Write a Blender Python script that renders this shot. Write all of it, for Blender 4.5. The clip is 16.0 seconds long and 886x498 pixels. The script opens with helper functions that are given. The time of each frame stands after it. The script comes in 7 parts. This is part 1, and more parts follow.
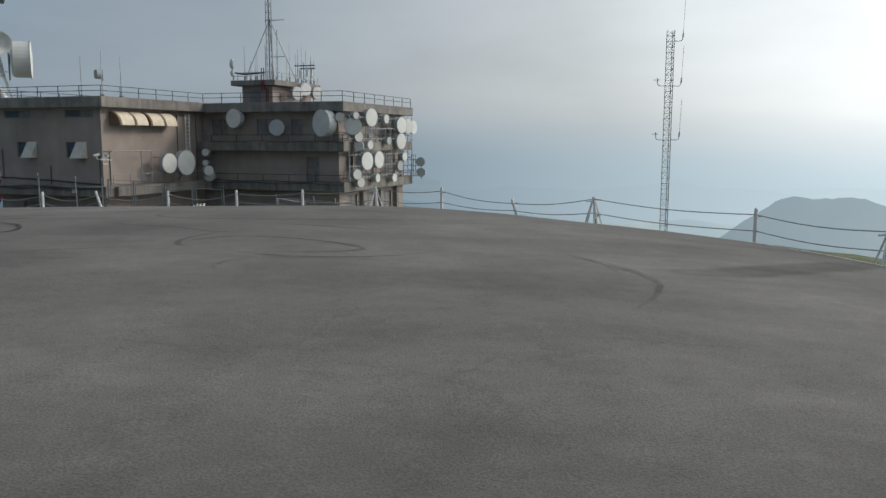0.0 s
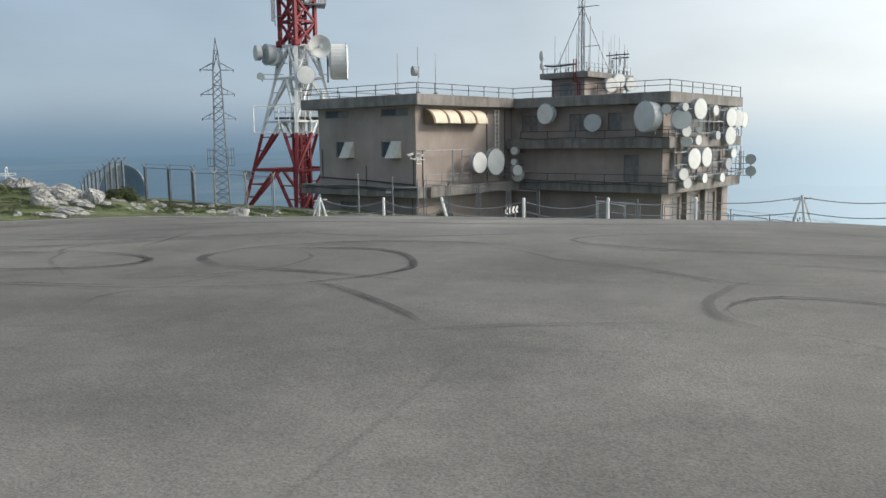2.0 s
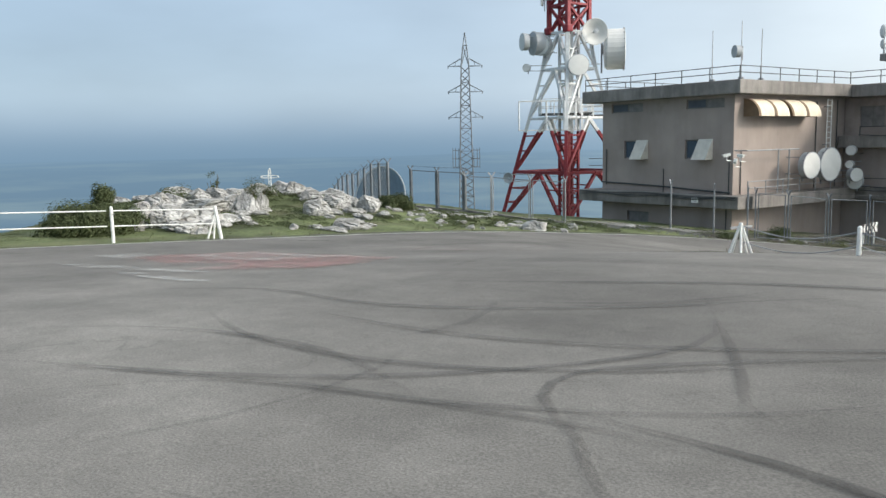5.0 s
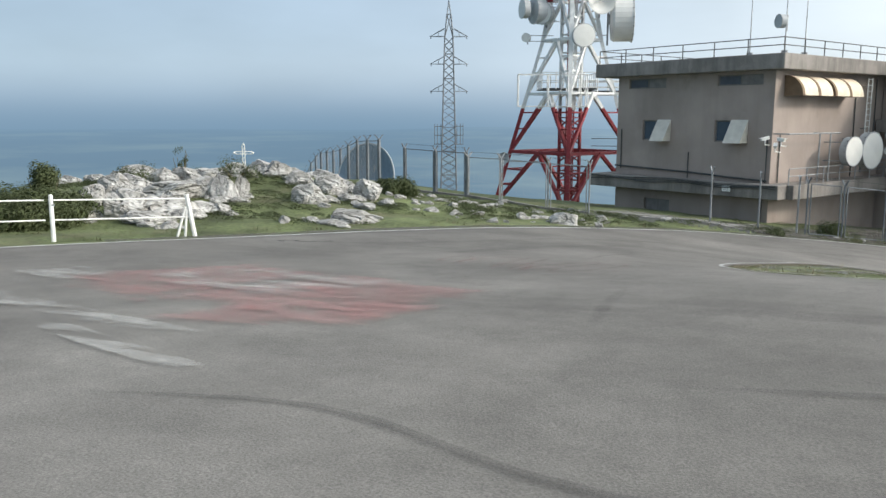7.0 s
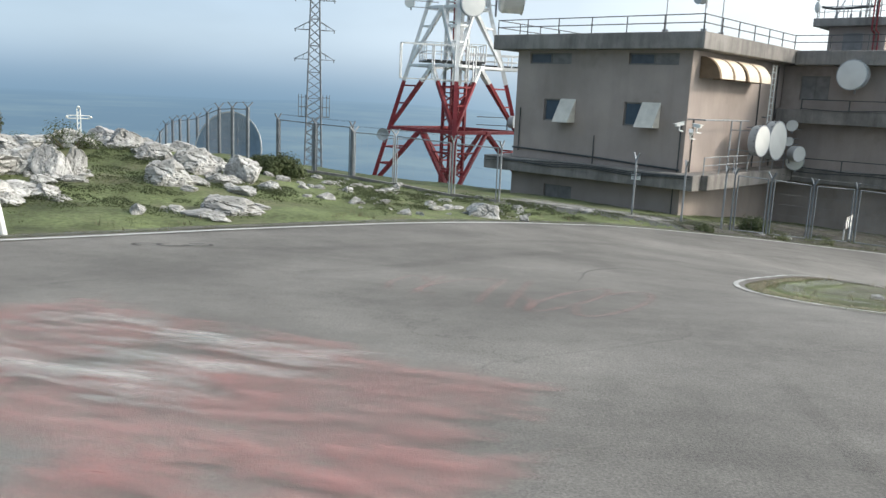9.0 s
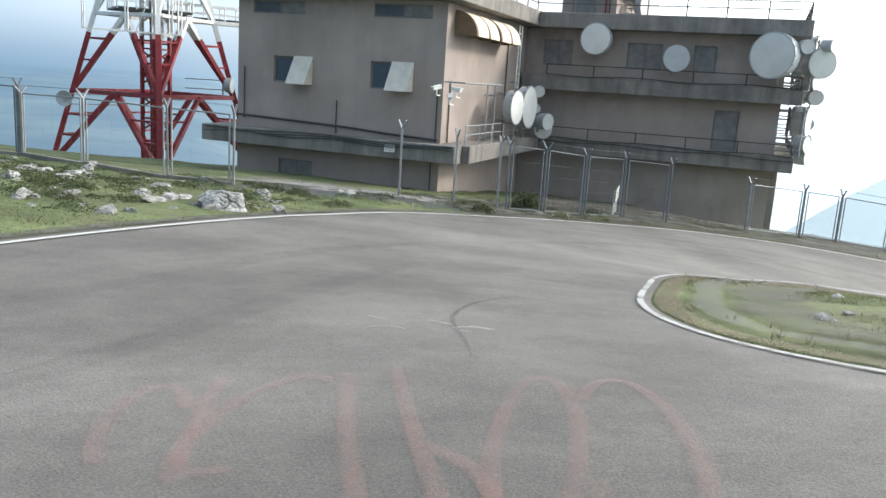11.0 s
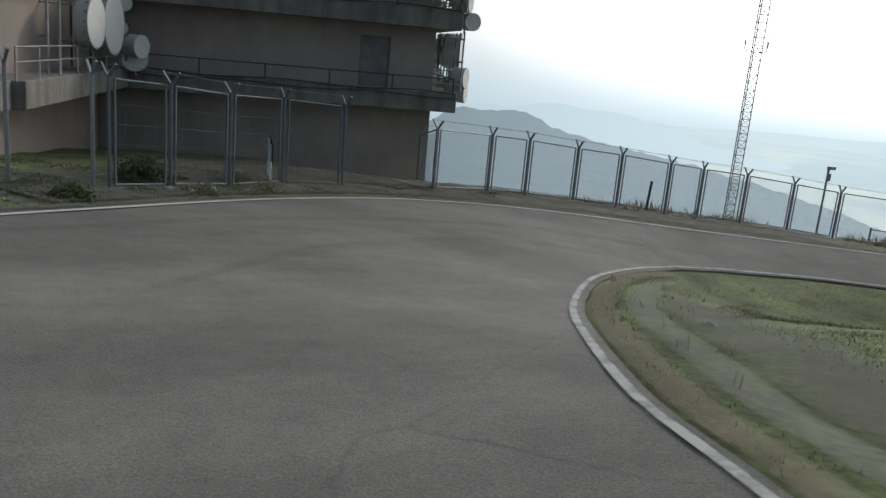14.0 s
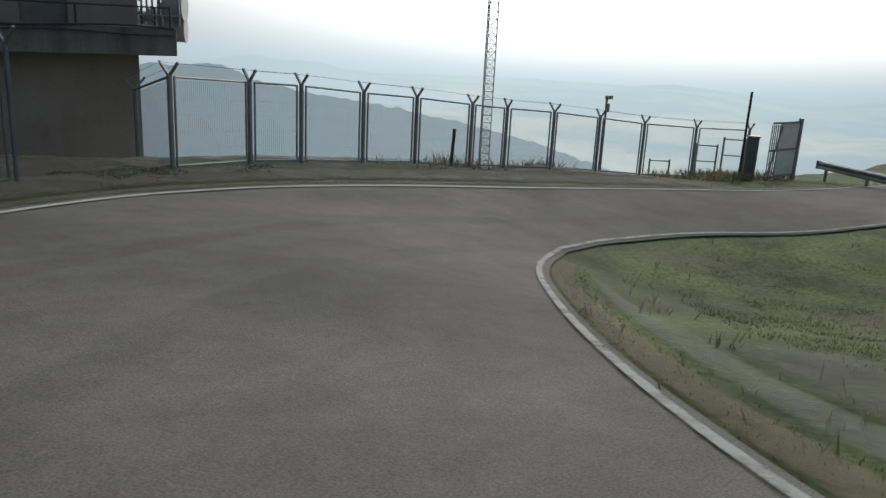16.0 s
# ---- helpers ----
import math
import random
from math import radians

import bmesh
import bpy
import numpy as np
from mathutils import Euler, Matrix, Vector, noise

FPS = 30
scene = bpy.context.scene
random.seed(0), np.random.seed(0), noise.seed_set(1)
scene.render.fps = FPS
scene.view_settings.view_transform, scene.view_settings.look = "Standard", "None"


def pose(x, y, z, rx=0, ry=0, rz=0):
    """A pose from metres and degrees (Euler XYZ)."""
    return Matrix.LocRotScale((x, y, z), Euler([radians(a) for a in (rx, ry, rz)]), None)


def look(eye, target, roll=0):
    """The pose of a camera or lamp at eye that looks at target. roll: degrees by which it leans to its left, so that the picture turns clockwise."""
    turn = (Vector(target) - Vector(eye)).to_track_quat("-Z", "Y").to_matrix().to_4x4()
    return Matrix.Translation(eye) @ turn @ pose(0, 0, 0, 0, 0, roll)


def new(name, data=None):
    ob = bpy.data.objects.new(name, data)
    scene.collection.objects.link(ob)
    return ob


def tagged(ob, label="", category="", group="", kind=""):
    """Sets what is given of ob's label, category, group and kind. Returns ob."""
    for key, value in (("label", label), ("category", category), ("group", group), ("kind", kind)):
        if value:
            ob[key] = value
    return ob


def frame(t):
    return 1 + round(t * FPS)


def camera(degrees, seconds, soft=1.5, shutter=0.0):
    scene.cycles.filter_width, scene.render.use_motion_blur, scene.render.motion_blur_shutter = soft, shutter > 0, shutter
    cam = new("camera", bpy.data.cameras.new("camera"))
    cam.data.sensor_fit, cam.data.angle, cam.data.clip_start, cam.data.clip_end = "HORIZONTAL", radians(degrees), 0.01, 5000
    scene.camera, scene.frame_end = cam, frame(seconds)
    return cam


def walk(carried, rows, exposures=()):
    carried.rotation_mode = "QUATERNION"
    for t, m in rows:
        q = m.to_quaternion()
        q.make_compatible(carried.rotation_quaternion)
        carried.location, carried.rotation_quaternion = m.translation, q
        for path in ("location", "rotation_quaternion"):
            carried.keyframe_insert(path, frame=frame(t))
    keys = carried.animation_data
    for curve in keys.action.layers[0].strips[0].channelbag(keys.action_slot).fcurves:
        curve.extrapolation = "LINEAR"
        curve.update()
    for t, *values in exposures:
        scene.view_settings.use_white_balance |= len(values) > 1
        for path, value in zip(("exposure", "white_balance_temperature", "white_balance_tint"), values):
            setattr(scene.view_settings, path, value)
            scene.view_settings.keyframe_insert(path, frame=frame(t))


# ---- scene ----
cam = camera(57.3, 16.0)
PATH = [
    (0, (-1.366, 0.783, 1.182), (-1.365, 2.765, 0.915), 0.1),
    (0.5, (-2.071, 2.019, 1.198), (-2.225, 3.994, 0.925), -0.0),
    (1, (-3.103, 3.426, 1.131), (-3.417, 5.382, 0.857), -0.1),
    (1.5, (-4.232, 4.69, 1.118), (-4.717, 6.612, 0.847), -0.2),
    (2, (-5.319, 5.839, 1.113), (-5.963, 7.713, 0.844), -0.8),
    (2.5, (-6.509, 6.908, 1.102), (-7.304, 8.724, 0.834), -0.8),
    (3, (-7.692, 7.984, 1.11), (-8.606, 9.744, 0.85), -1.0),
    (3.5, (-8.907, 8.926, 1.089), (-9.902, 10.643, 0.836), -1.1),
    (4, (-10.171, 9.78, 1.117), (-11.232, 11.458, 0.87), -1.3),
    (4.5, (-11.491, 10.561, 1.088), (-12.604, 12.204, 0.838), -1.1),
    (7, (-17.008, 14.703, 1.136), (-18.042, 16.384, 0.815), 0.0),
    (7.5, (-18.011, 15.526, 1.051), (-18.991, 17.238, 0.723), 0.1),
    (8, (-18.895, 16.389, 1.049), (-19.814, 18.133, 0.712), 0.9),
    (8.5, (-19.797, 17.379, 0.965), (-20.629, 19.163, 0.616), 1.7),
    (9, (-20.728, 18.361, 0.889), (-21.432, 20.196, 0.518), 2.6),
    (9.5, (-21.419, 19.397, 0.831), (-21.969, 21.28, 0.443), 2.6),
    (10, (-22.109, 20.769, 0.639), (-22.478, 22.696, 0.25), 3.3),
    (12.3, (-23.97, 27.917, 0.101), (-23.554, 29.829, -0.317), 4.2),
    (12.5, (-23.911, 28.537, 0.003), (-23.433, 30.435, -0.408), 4.5),
    (13, (-23.899, 30.102, -0.185), (-23.253, 31.945, -0.614), 4.7),
    (13.5, (-23.764, 31.761, -0.286), (-22.946, 33.528, -0.745), 5.2),
    (14, (-23.439, 33.317, -0.48), (-22.474, 35.004, -0.949), 5.1),
    (14.5, (-23.015, 35.015, -0.674), (-21.913, 36.609, -1.166), 4.3),
    (15, (-22.429, 36.746, -0.977), (-21.202, 38.236, -1.5), 3.4),
    (15.5, (-21.612, 38.502, -1.187), (-20.251, 39.865, -1.727), 3.0),
    (16, (-20.656, 40.155, -1.415), (-19.167, 41.378, -1.951), 3.0),
]
EXPOSURE = [(0, -0.88, 6400, 10), (1, -0.50, 6450, 10), (2, -0.16, 6500, 10), (3.5, 0.12, 6450, 10), (7, 0.2, 6450, 10), (9, 0.35, 6450, 10), (10, 0.62, 6400, 10), (12.5, 0.0, 6250, 10), (13.5, -0.7, 6250, 10), (14.5, -1.15, 6300, 10), (16, -1.2, 6350, 10)]
walk(cam, [(t, look(eye, target, roll)) for t, eye, target, roll in PATH], EXPOSURE)

# ---- light ----
SUN_BEARING, SUN_HEIGHT = 78.0, 27.0
SUN_DIR = Vector((math.sin(radians(SUN_BEARING)) * math.cos(radians(SUN_HEIGHT)),
                  math.cos(radians(SUN_BEARING)) * math.cos(radians(SUN_HEIGHT)),
                  math.sin(radians(SUN_HEIGHT))))
GLOW_DIR = Vector((math.sin(radians(62)) * math.cos(radians(20)), math.cos(radians(62)) * math.cos(radians(20)), math.sin(radians(20))))

# bright hazy air round the horizon, brightest under the sun; also painted onto the far land
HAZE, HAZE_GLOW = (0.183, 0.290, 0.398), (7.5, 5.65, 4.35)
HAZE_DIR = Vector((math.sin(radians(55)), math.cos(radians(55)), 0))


def build_world():
    world = bpy.data.worlds.new("sky")
    scene.world = world
    world.use_nodes = True
    nt = world.node_tree
    n, l = nt.nodes, nt.links
    n.clear()
    out = n.new("ShaderNodeOutputWorld")
    bg = n.new("ShaderNodeBackground")
    sky = n.new("ShaderNodeTexSky")
    sky.sky_type = "NISHITA"
    sky.sun_disc = False
    sky.sun_elevation = radians(SUN_HEIGHT)
    sky.sun_rotation = radians(SUN_BEARING)
    sky.air_density, sky.dust_density, sky.altitude = 1.2, 3.0, 900
    co = n.new("ShaderNodeTexCoord")
    # thin cloud veil, brighter towards the sun
    dot = n.new("ShaderNodeVectorMath")
    dot.operation = "DOT_PRODUCT"
    dot.inputs[1].default_value = GLOW_DIR
    l.new(co.outputs["Generated"], dot.inputs[0])
    ramp = n.new("ShaderNodeValToRGB")
    e = ramp.color_ramp.elements
    e[0].position, e[0].color = 0.0, (0.20, 0.28, 0.37, 1)
    e[1].position, e[1].color = 1.0, (6.2, 6.2, 6.1, 1)
    for p, c in ((0.18, (0.39, 0.53, 0.68)), (0.467, (0.50, 0.63, 0.77)), (0.631, (0.66, 0.76, 0.85)), (0.795, (1.24, 1.32, 1.35)), (0.90, (2.15, 2.22, 2.22))):
        q = e.new(p)
        q.color = (*c, 1)
    fit01 = n.new("ShaderNodeMapRange")
    fit01.inputs[1].default_value, fit01.inputs[2].default_value = -0.95, 1.0
    l.new(dot.outputs["Value"], fit01.inputs[0])
    l.new(fit01.outputs[0], ramp.inputs[0])
    # soft cloud banks
    mp = n.new("ShaderNodeMapping")
    mp.inputs["Scale"].default_value = (1.6, 1.6, 5.0)
    l.new(co.outputs["Generated"], mp.inputs[0])
    no = n.new("ShaderNodeTexNoise")
    no.inputs["Scale"].default_value, no.inputs["Detail"].default_value, no.inputs["Roughness"].default_value = 1.5, 5, 0.5
    l.new(mp.outputs[0], no.inputs[0])
    cl = n.new("ShaderNodeMapRange")
    cl.inputs[1].default_value, cl.inputs[2].default_value, cl.inputs[3].default_value, cl.inputs[4].default_value = 0.3, 0.72, 0.88, 1.12
    l.new(no.outputs["Fac"], cl.inputs[0])
    veil = n.new("ShaderNodeMix")
    veil.data_type, veil.blend_type = "RGBA", "MULTIPLY"
    veil.inputs[0].default_value = 1.0
    l.new(ramp.outputs[0], veil.inputs[6])
    l.new(cl.outputs[0], veil.inputs[7])
    # the clear sky shows through a little
    scale = n.new("ShaderNodeMix")
    scale.data_type, scale.blend_type = "RGBA", "MULTIPLY"
    scale.inputs[0].default_value = 1.0
    scale.inputs[7].default_value = (0.10, 0.10, 0.10, 1)
    l.new(sky.outputs[0], scale.inputs[6])
    mix = n.new("ShaderNodeMix")
    mix.data_type = "RGBA"
    mix.inputs[0].default_value = 0.8
    l.new(scale.outputs[2], mix.inputs[6])
    l.new(veil.outputs[2], mix.inputs[7])
    # the haze layer round the horizon and below it
    flat = n.new("ShaderNodeVectorMath")
    flat.operation = "MULTIPLY"
    flat.inputs[1].default_value = (1, 1, 0)
    l.new(co.outputs["Generated"], flat.inputs[0])
    nrm = n.new("ShaderNodeVectorMath")
    nrm.operation = "NORMALIZE"
    l.new(flat.outputs[0], nrm.inputs[0])
    side = n.new("ShaderNodeVectorMath")
    side.operation = "DOT_PRODUCT"
    side.inputs[1].default_value = HAZE_DIR
    l.new(nrm.outputs[0], side.inputs[0])
    glow = n.new("ShaderNodeMapRange")
    glow.inputs[1].default_value, glow.inputs[2].default_value = -0.12, 1.0
    l.new(side.outputs["Value"], glow.inputs[0])
    bend = n.new("ShaderNodeMath")
    bend.operation = "POWER"
    bend.inputs[1].default_value = 2.7
    l.new(glow.outputs[0], bend.inputs[0])
    glow = bend
    haze = n.new("ShaderNodeMix")
    haze.data_type = "RGBA"
    haze.inputs[6].default_value = (*HAZE, 1)
    haze.inputs[7].default_value = (*(c * g for c, g in zip(HAZE, HAZE_GLOW)), 1)
    l.new(glow.outputs[0], haze.inputs[0])
    sep = n.new("ShaderNodeSeparateXYZ")
    l.new(co.outputs["Generated"], sep.inputs[0])
    up = n.new("ShaderNodeMapRange")
    up.interpolation_type = "SMOOTHSTEP"
    up.inputs[1].default_value, up.inputs[2].default_value = -0.022, 0.07
    l.new(sep.outputs["Z"], up.inputs[0])
    thin = n.new("ShaderNodeMapRange")
    thin.inputs[3].default_value, thin.inputs[4].default_value = 0.07, 0.045
    l.new(glow.outputs[0], thin.inputs[0])
    l.new(thin.outputs[0], up.inputs[2])
    low = n.new("ShaderNodeMapRange")
    low.inputs[3].default_value, low.inputs[4].default_value = -0.022, -0.075
    l.new(glow.outputs[0], low.inputs[0])
    l.new(low.outputs[0], up.inputs[1])
    layer = n.new("ShaderNodeMix")
    layer.data_type = "RGBA"
    l.new(up.outputs[0], layer.inputs[0])
    l.new(haze.outputs[2], layer.inputs[6])
    l.new(mix.outputs[2], layer.inputs[7])
    l.new(layer.outputs[2], bg.inputs[0])
    bg.inputs[1].default_value = 1.0
    l.new(bg.outputs[0], out.inputs[0])


build_world()
sun_data = bpy.data.lights.new("sun", "SUN")
sun_data.energy, sun_data.angle, sun_data.color = 1.9, radians(6), (1.0, 0.90, 0.76)
sun = new("sun", sun_data)
sun.rotation_euler = SUN_DIR.to_track_quat("Z", "Y").to_euler()


# ---- materials ----
def material(name, colour, rough=0.8, metal=0.0, vary=0.15, scale=3.0, fine=60.0, bump=0.15, tint=None, spread=0.5, random_tone=0.0, spec=0.3):
    """Two scales of tone and a fine relief on one base colour; tint is a second colour that comes in as stains."""
    m = bpy.data.materials.new(name)
    m.use_nodes = True
    nt = m.node_tree
    n, l = nt.nodes, nt.links
    b = n["Principled BSDF"]
    b.inputs["Roughness"].default_value, b.inputs["Metallic"].default_value = rough, metal
    b.inputs["Specular IOR Level"].default_value = spec
    co = n.new("ShaderNodeTexCoord")
    big = n.new("ShaderNodeTexNoise")
    big.inputs["Scale"].default_value, big.inputs["Detail"].default_value = scale, 6
    small = n.new("ShaderNodeTexNoise")
    small.inputs["Scale"].default_value, small.inputs["Detail"].default_value = fine, 4
    l.new(co.outputs["Object"], big.inputs[0])
    l.new(co.outputs["Object"], small.inputs[0])
    r = n.new("ShaderNodeMapRange")
    r.inputs[1].default_value, r.inputs[2].default_value = 0.3, 0.7
    r.inputs[3].default_value, r.inputs[4].default_value = 1 - vary, 1 + vary
    l.new(big.outputs["Fac"], r.inputs[0])
    r2 = n.new("ShaderNodeMapRange")
    r2.inputs[1].default_value, r2.inputs[2].default_value = 0.3, 0.7
    r2.inputs[3].default_value, r2.inputs[4].default_value = 1 - vary * 0.7, 1 + vary * 0.7
    l.new(small.outputs["Fac"], r2.inputs[0])
    mul = n.new("ShaderNodeMath")
    mul.operation = "MULTIPLY"
    l.new(r.outputs[0], mul.inputs[0])
    l.new(r2.outputs[0], mul.inputs[1])
    last = mul.outputs[0]
    if random_tone:
        info = n.new("ShaderNodeObjectInfo")
        r3 = n.new("ShaderNodeMapRange")
        r3.inputs[3].default_value, r3.inputs[4].default_value = 1 - random_tone, 1 + random_tone
        l.new(info.outputs["Random"], r3.inputs[0])
        mul2 = n.new("ShaderNodeMath")
        mul2.operation = "MULTIPLY"
        l.new(last, mul2.inputs[0])
        l.new(r3.outputs[0], mul2.inputs[1])
        last = mul2.outputs[0]
    mix = n.new("ShaderNodeMix")
    mix.data_type, mix.blend_type = "RGBA", "MULTIPLY"
    mix.inputs[0].default_value = 1.0
    mix.inputs[6].default_value = (*colour, 1)
    l.new(last, mix.inputs[7])
    if tint:
        st = n.new("ShaderNodeTexNoise")
        st.inputs["Scale"].default_value, st.inputs["Detail"].default_value, st.inputs["Roughness"].default_value = scale * 0.7, 8, 0.65
        mp = n.new("ShaderNodeMapping")
        mp.inputs["Location"].default_value = (7.3, 2.1, 4.4)
        l.new(co.outputs["Object"], mp.inputs[0])
        l.new(mp.outputs[0], st.inputs[0])
        sr = n.new("ShaderNodeMapRange")
        sr.inputs[1].default_value, sr.inputs[2].default_value = 1.0 - spread, 1.25 - spread
        l.new(st.outputs["Fac"], sr.inputs[0])
        m2 = n.new("ShaderNodeMix")
        m2.data_type = "RGBA"
        l.new(sr.outputs[0], m2.inputs[0])
        l.new(mix.outputs[2], m2.inputs[6])
        m2.inputs[7].default_value = (*tint, 1)
        l.new(m2.outputs[2], b.inputs["Base Color"])
    else:
        l.new(mix.outputs[2], b.inputs["Base Color"])
    if bump:
        bp = n.new("ShaderNodeBump")
        bp.inputs["Strength"].default_value, bp.inputs["Distance"].default_value = bump, 0.02
        l.new(small.outputs["Fac"], bp.inputs["Height"])
        l.new(bp.outputs[0], b.inputs["Normal"])
    return m


def worn_paint(name, colour, cover=0.5, scale=1.2, soft=0.12, strength=0.85, stretch=(1, 1, 1), rough=0.85):
    """Paint or rubber that lies on the asphalt in worn patches; the rest lets the asphalt through."""
    m = bpy.data.materials.new(name)
    m.use_nodes = True
    nt = m.node_tree
    n, l = nt.nodes, nt.links
    b = n["Principled BSDF"]
    b.inputs["Base Color"].default_value, b.inputs["Roughness"].default_value = (*colour, 1), rough
    co = n.new("ShaderNodeTexCoord")
    mp = n.new("ShaderNodeMapping")
    mp.inputs["Scale"].default_value = stretch
    l.new(co.outputs["Object"], mp.inputs[0])
    no = n.new("ShaderNodeTexNoise")
    no.inputs["Scale"].default_value, no.inputs["Detail"].default_value, no.inputs["Roughness"].default_value = scale, 9, 0.7
    l.new(mp.outputs[0], no.inputs[0])
    # thinner towards the rim of the coat
    at = n.new("ShaderNodeAttribute")
    at.attribute_name = "cover"
    sub = n.new("ShaderNodeMath")
    sub.operation = "MULTIPLY_ADD"
    sub.inputs[1].default_value, sub.inputs[2].default_value = 0.5, -0.5
    l.new(at.outputs["Fac"], sub.inputs[0])
    both = n.new("ShaderNodeMath")
    both.operation = "ADD"
    l.new(no.outputs["Fac"], both.inputs[0])
    l.new(sub.outputs[0], both.inputs[1])
    r = n.new("ShaderNodeMapRange")
    r.inputs[1].default_value, r.inputs[2].default_value = 1 - cover - soft, 1 - cover + soft
    r.inputs[3].default_value, r.inputs[4].default_value = 0.0, strength
    l.new(both.outputs[0], r.inputs[0])
    tr = n.new("ShaderNodeBsdfTransparent")
    mx = n.new("ShaderNodeMixShader")
    l.new(r.outputs[0], mx.inputs[0])
    l.new(tr.outputs[0], mx.inputs[1])
    l.new(b.outputs[0], mx.inputs[2])
    l.new(mx.outputs[0], n["Material Output"].inputs[0])
    return m


def painted_haze(name, near, far, reach, patches=0.0, patch_colour=(0.3, 0.36, 0.3), grain=0.0016):
    """Far land with bright hazy air painted in as emission: this glow grows with the distance from the hilltop and
    towards the sun.
    """
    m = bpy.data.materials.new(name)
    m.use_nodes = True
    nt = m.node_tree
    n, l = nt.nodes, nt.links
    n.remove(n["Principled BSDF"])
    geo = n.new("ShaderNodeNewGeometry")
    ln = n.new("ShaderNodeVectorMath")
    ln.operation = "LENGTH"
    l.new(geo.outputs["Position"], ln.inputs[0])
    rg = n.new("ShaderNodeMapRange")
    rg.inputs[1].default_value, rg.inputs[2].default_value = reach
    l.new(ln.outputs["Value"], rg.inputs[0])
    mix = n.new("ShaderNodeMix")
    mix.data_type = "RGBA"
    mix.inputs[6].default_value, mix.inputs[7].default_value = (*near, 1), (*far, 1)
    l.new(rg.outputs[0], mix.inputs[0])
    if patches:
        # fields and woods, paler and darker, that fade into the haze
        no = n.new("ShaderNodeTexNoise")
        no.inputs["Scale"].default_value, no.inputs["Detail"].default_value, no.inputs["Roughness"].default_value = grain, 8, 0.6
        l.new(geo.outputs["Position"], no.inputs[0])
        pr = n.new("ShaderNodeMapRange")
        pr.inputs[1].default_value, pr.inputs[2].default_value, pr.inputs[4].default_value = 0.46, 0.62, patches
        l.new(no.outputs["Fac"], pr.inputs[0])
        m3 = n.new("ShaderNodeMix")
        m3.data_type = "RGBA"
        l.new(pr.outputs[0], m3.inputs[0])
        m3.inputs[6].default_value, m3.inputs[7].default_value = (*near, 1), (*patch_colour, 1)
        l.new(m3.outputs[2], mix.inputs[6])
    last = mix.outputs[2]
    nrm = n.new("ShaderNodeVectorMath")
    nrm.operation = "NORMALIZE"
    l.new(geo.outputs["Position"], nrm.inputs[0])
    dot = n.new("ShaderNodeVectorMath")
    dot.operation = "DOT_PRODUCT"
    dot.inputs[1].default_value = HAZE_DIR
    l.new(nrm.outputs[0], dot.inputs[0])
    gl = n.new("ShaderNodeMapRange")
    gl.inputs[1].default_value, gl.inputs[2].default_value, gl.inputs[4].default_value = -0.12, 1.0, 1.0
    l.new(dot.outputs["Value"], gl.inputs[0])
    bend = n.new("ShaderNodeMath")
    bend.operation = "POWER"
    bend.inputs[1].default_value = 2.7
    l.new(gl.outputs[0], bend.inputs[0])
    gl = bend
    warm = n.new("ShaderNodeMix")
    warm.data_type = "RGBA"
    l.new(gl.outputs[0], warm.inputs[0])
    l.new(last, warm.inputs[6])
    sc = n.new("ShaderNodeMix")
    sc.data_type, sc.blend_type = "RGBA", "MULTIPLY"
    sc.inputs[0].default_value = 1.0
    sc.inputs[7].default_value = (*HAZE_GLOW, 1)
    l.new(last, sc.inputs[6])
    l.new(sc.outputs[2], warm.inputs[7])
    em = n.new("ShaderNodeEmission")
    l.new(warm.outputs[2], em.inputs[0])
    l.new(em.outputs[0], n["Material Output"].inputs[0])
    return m


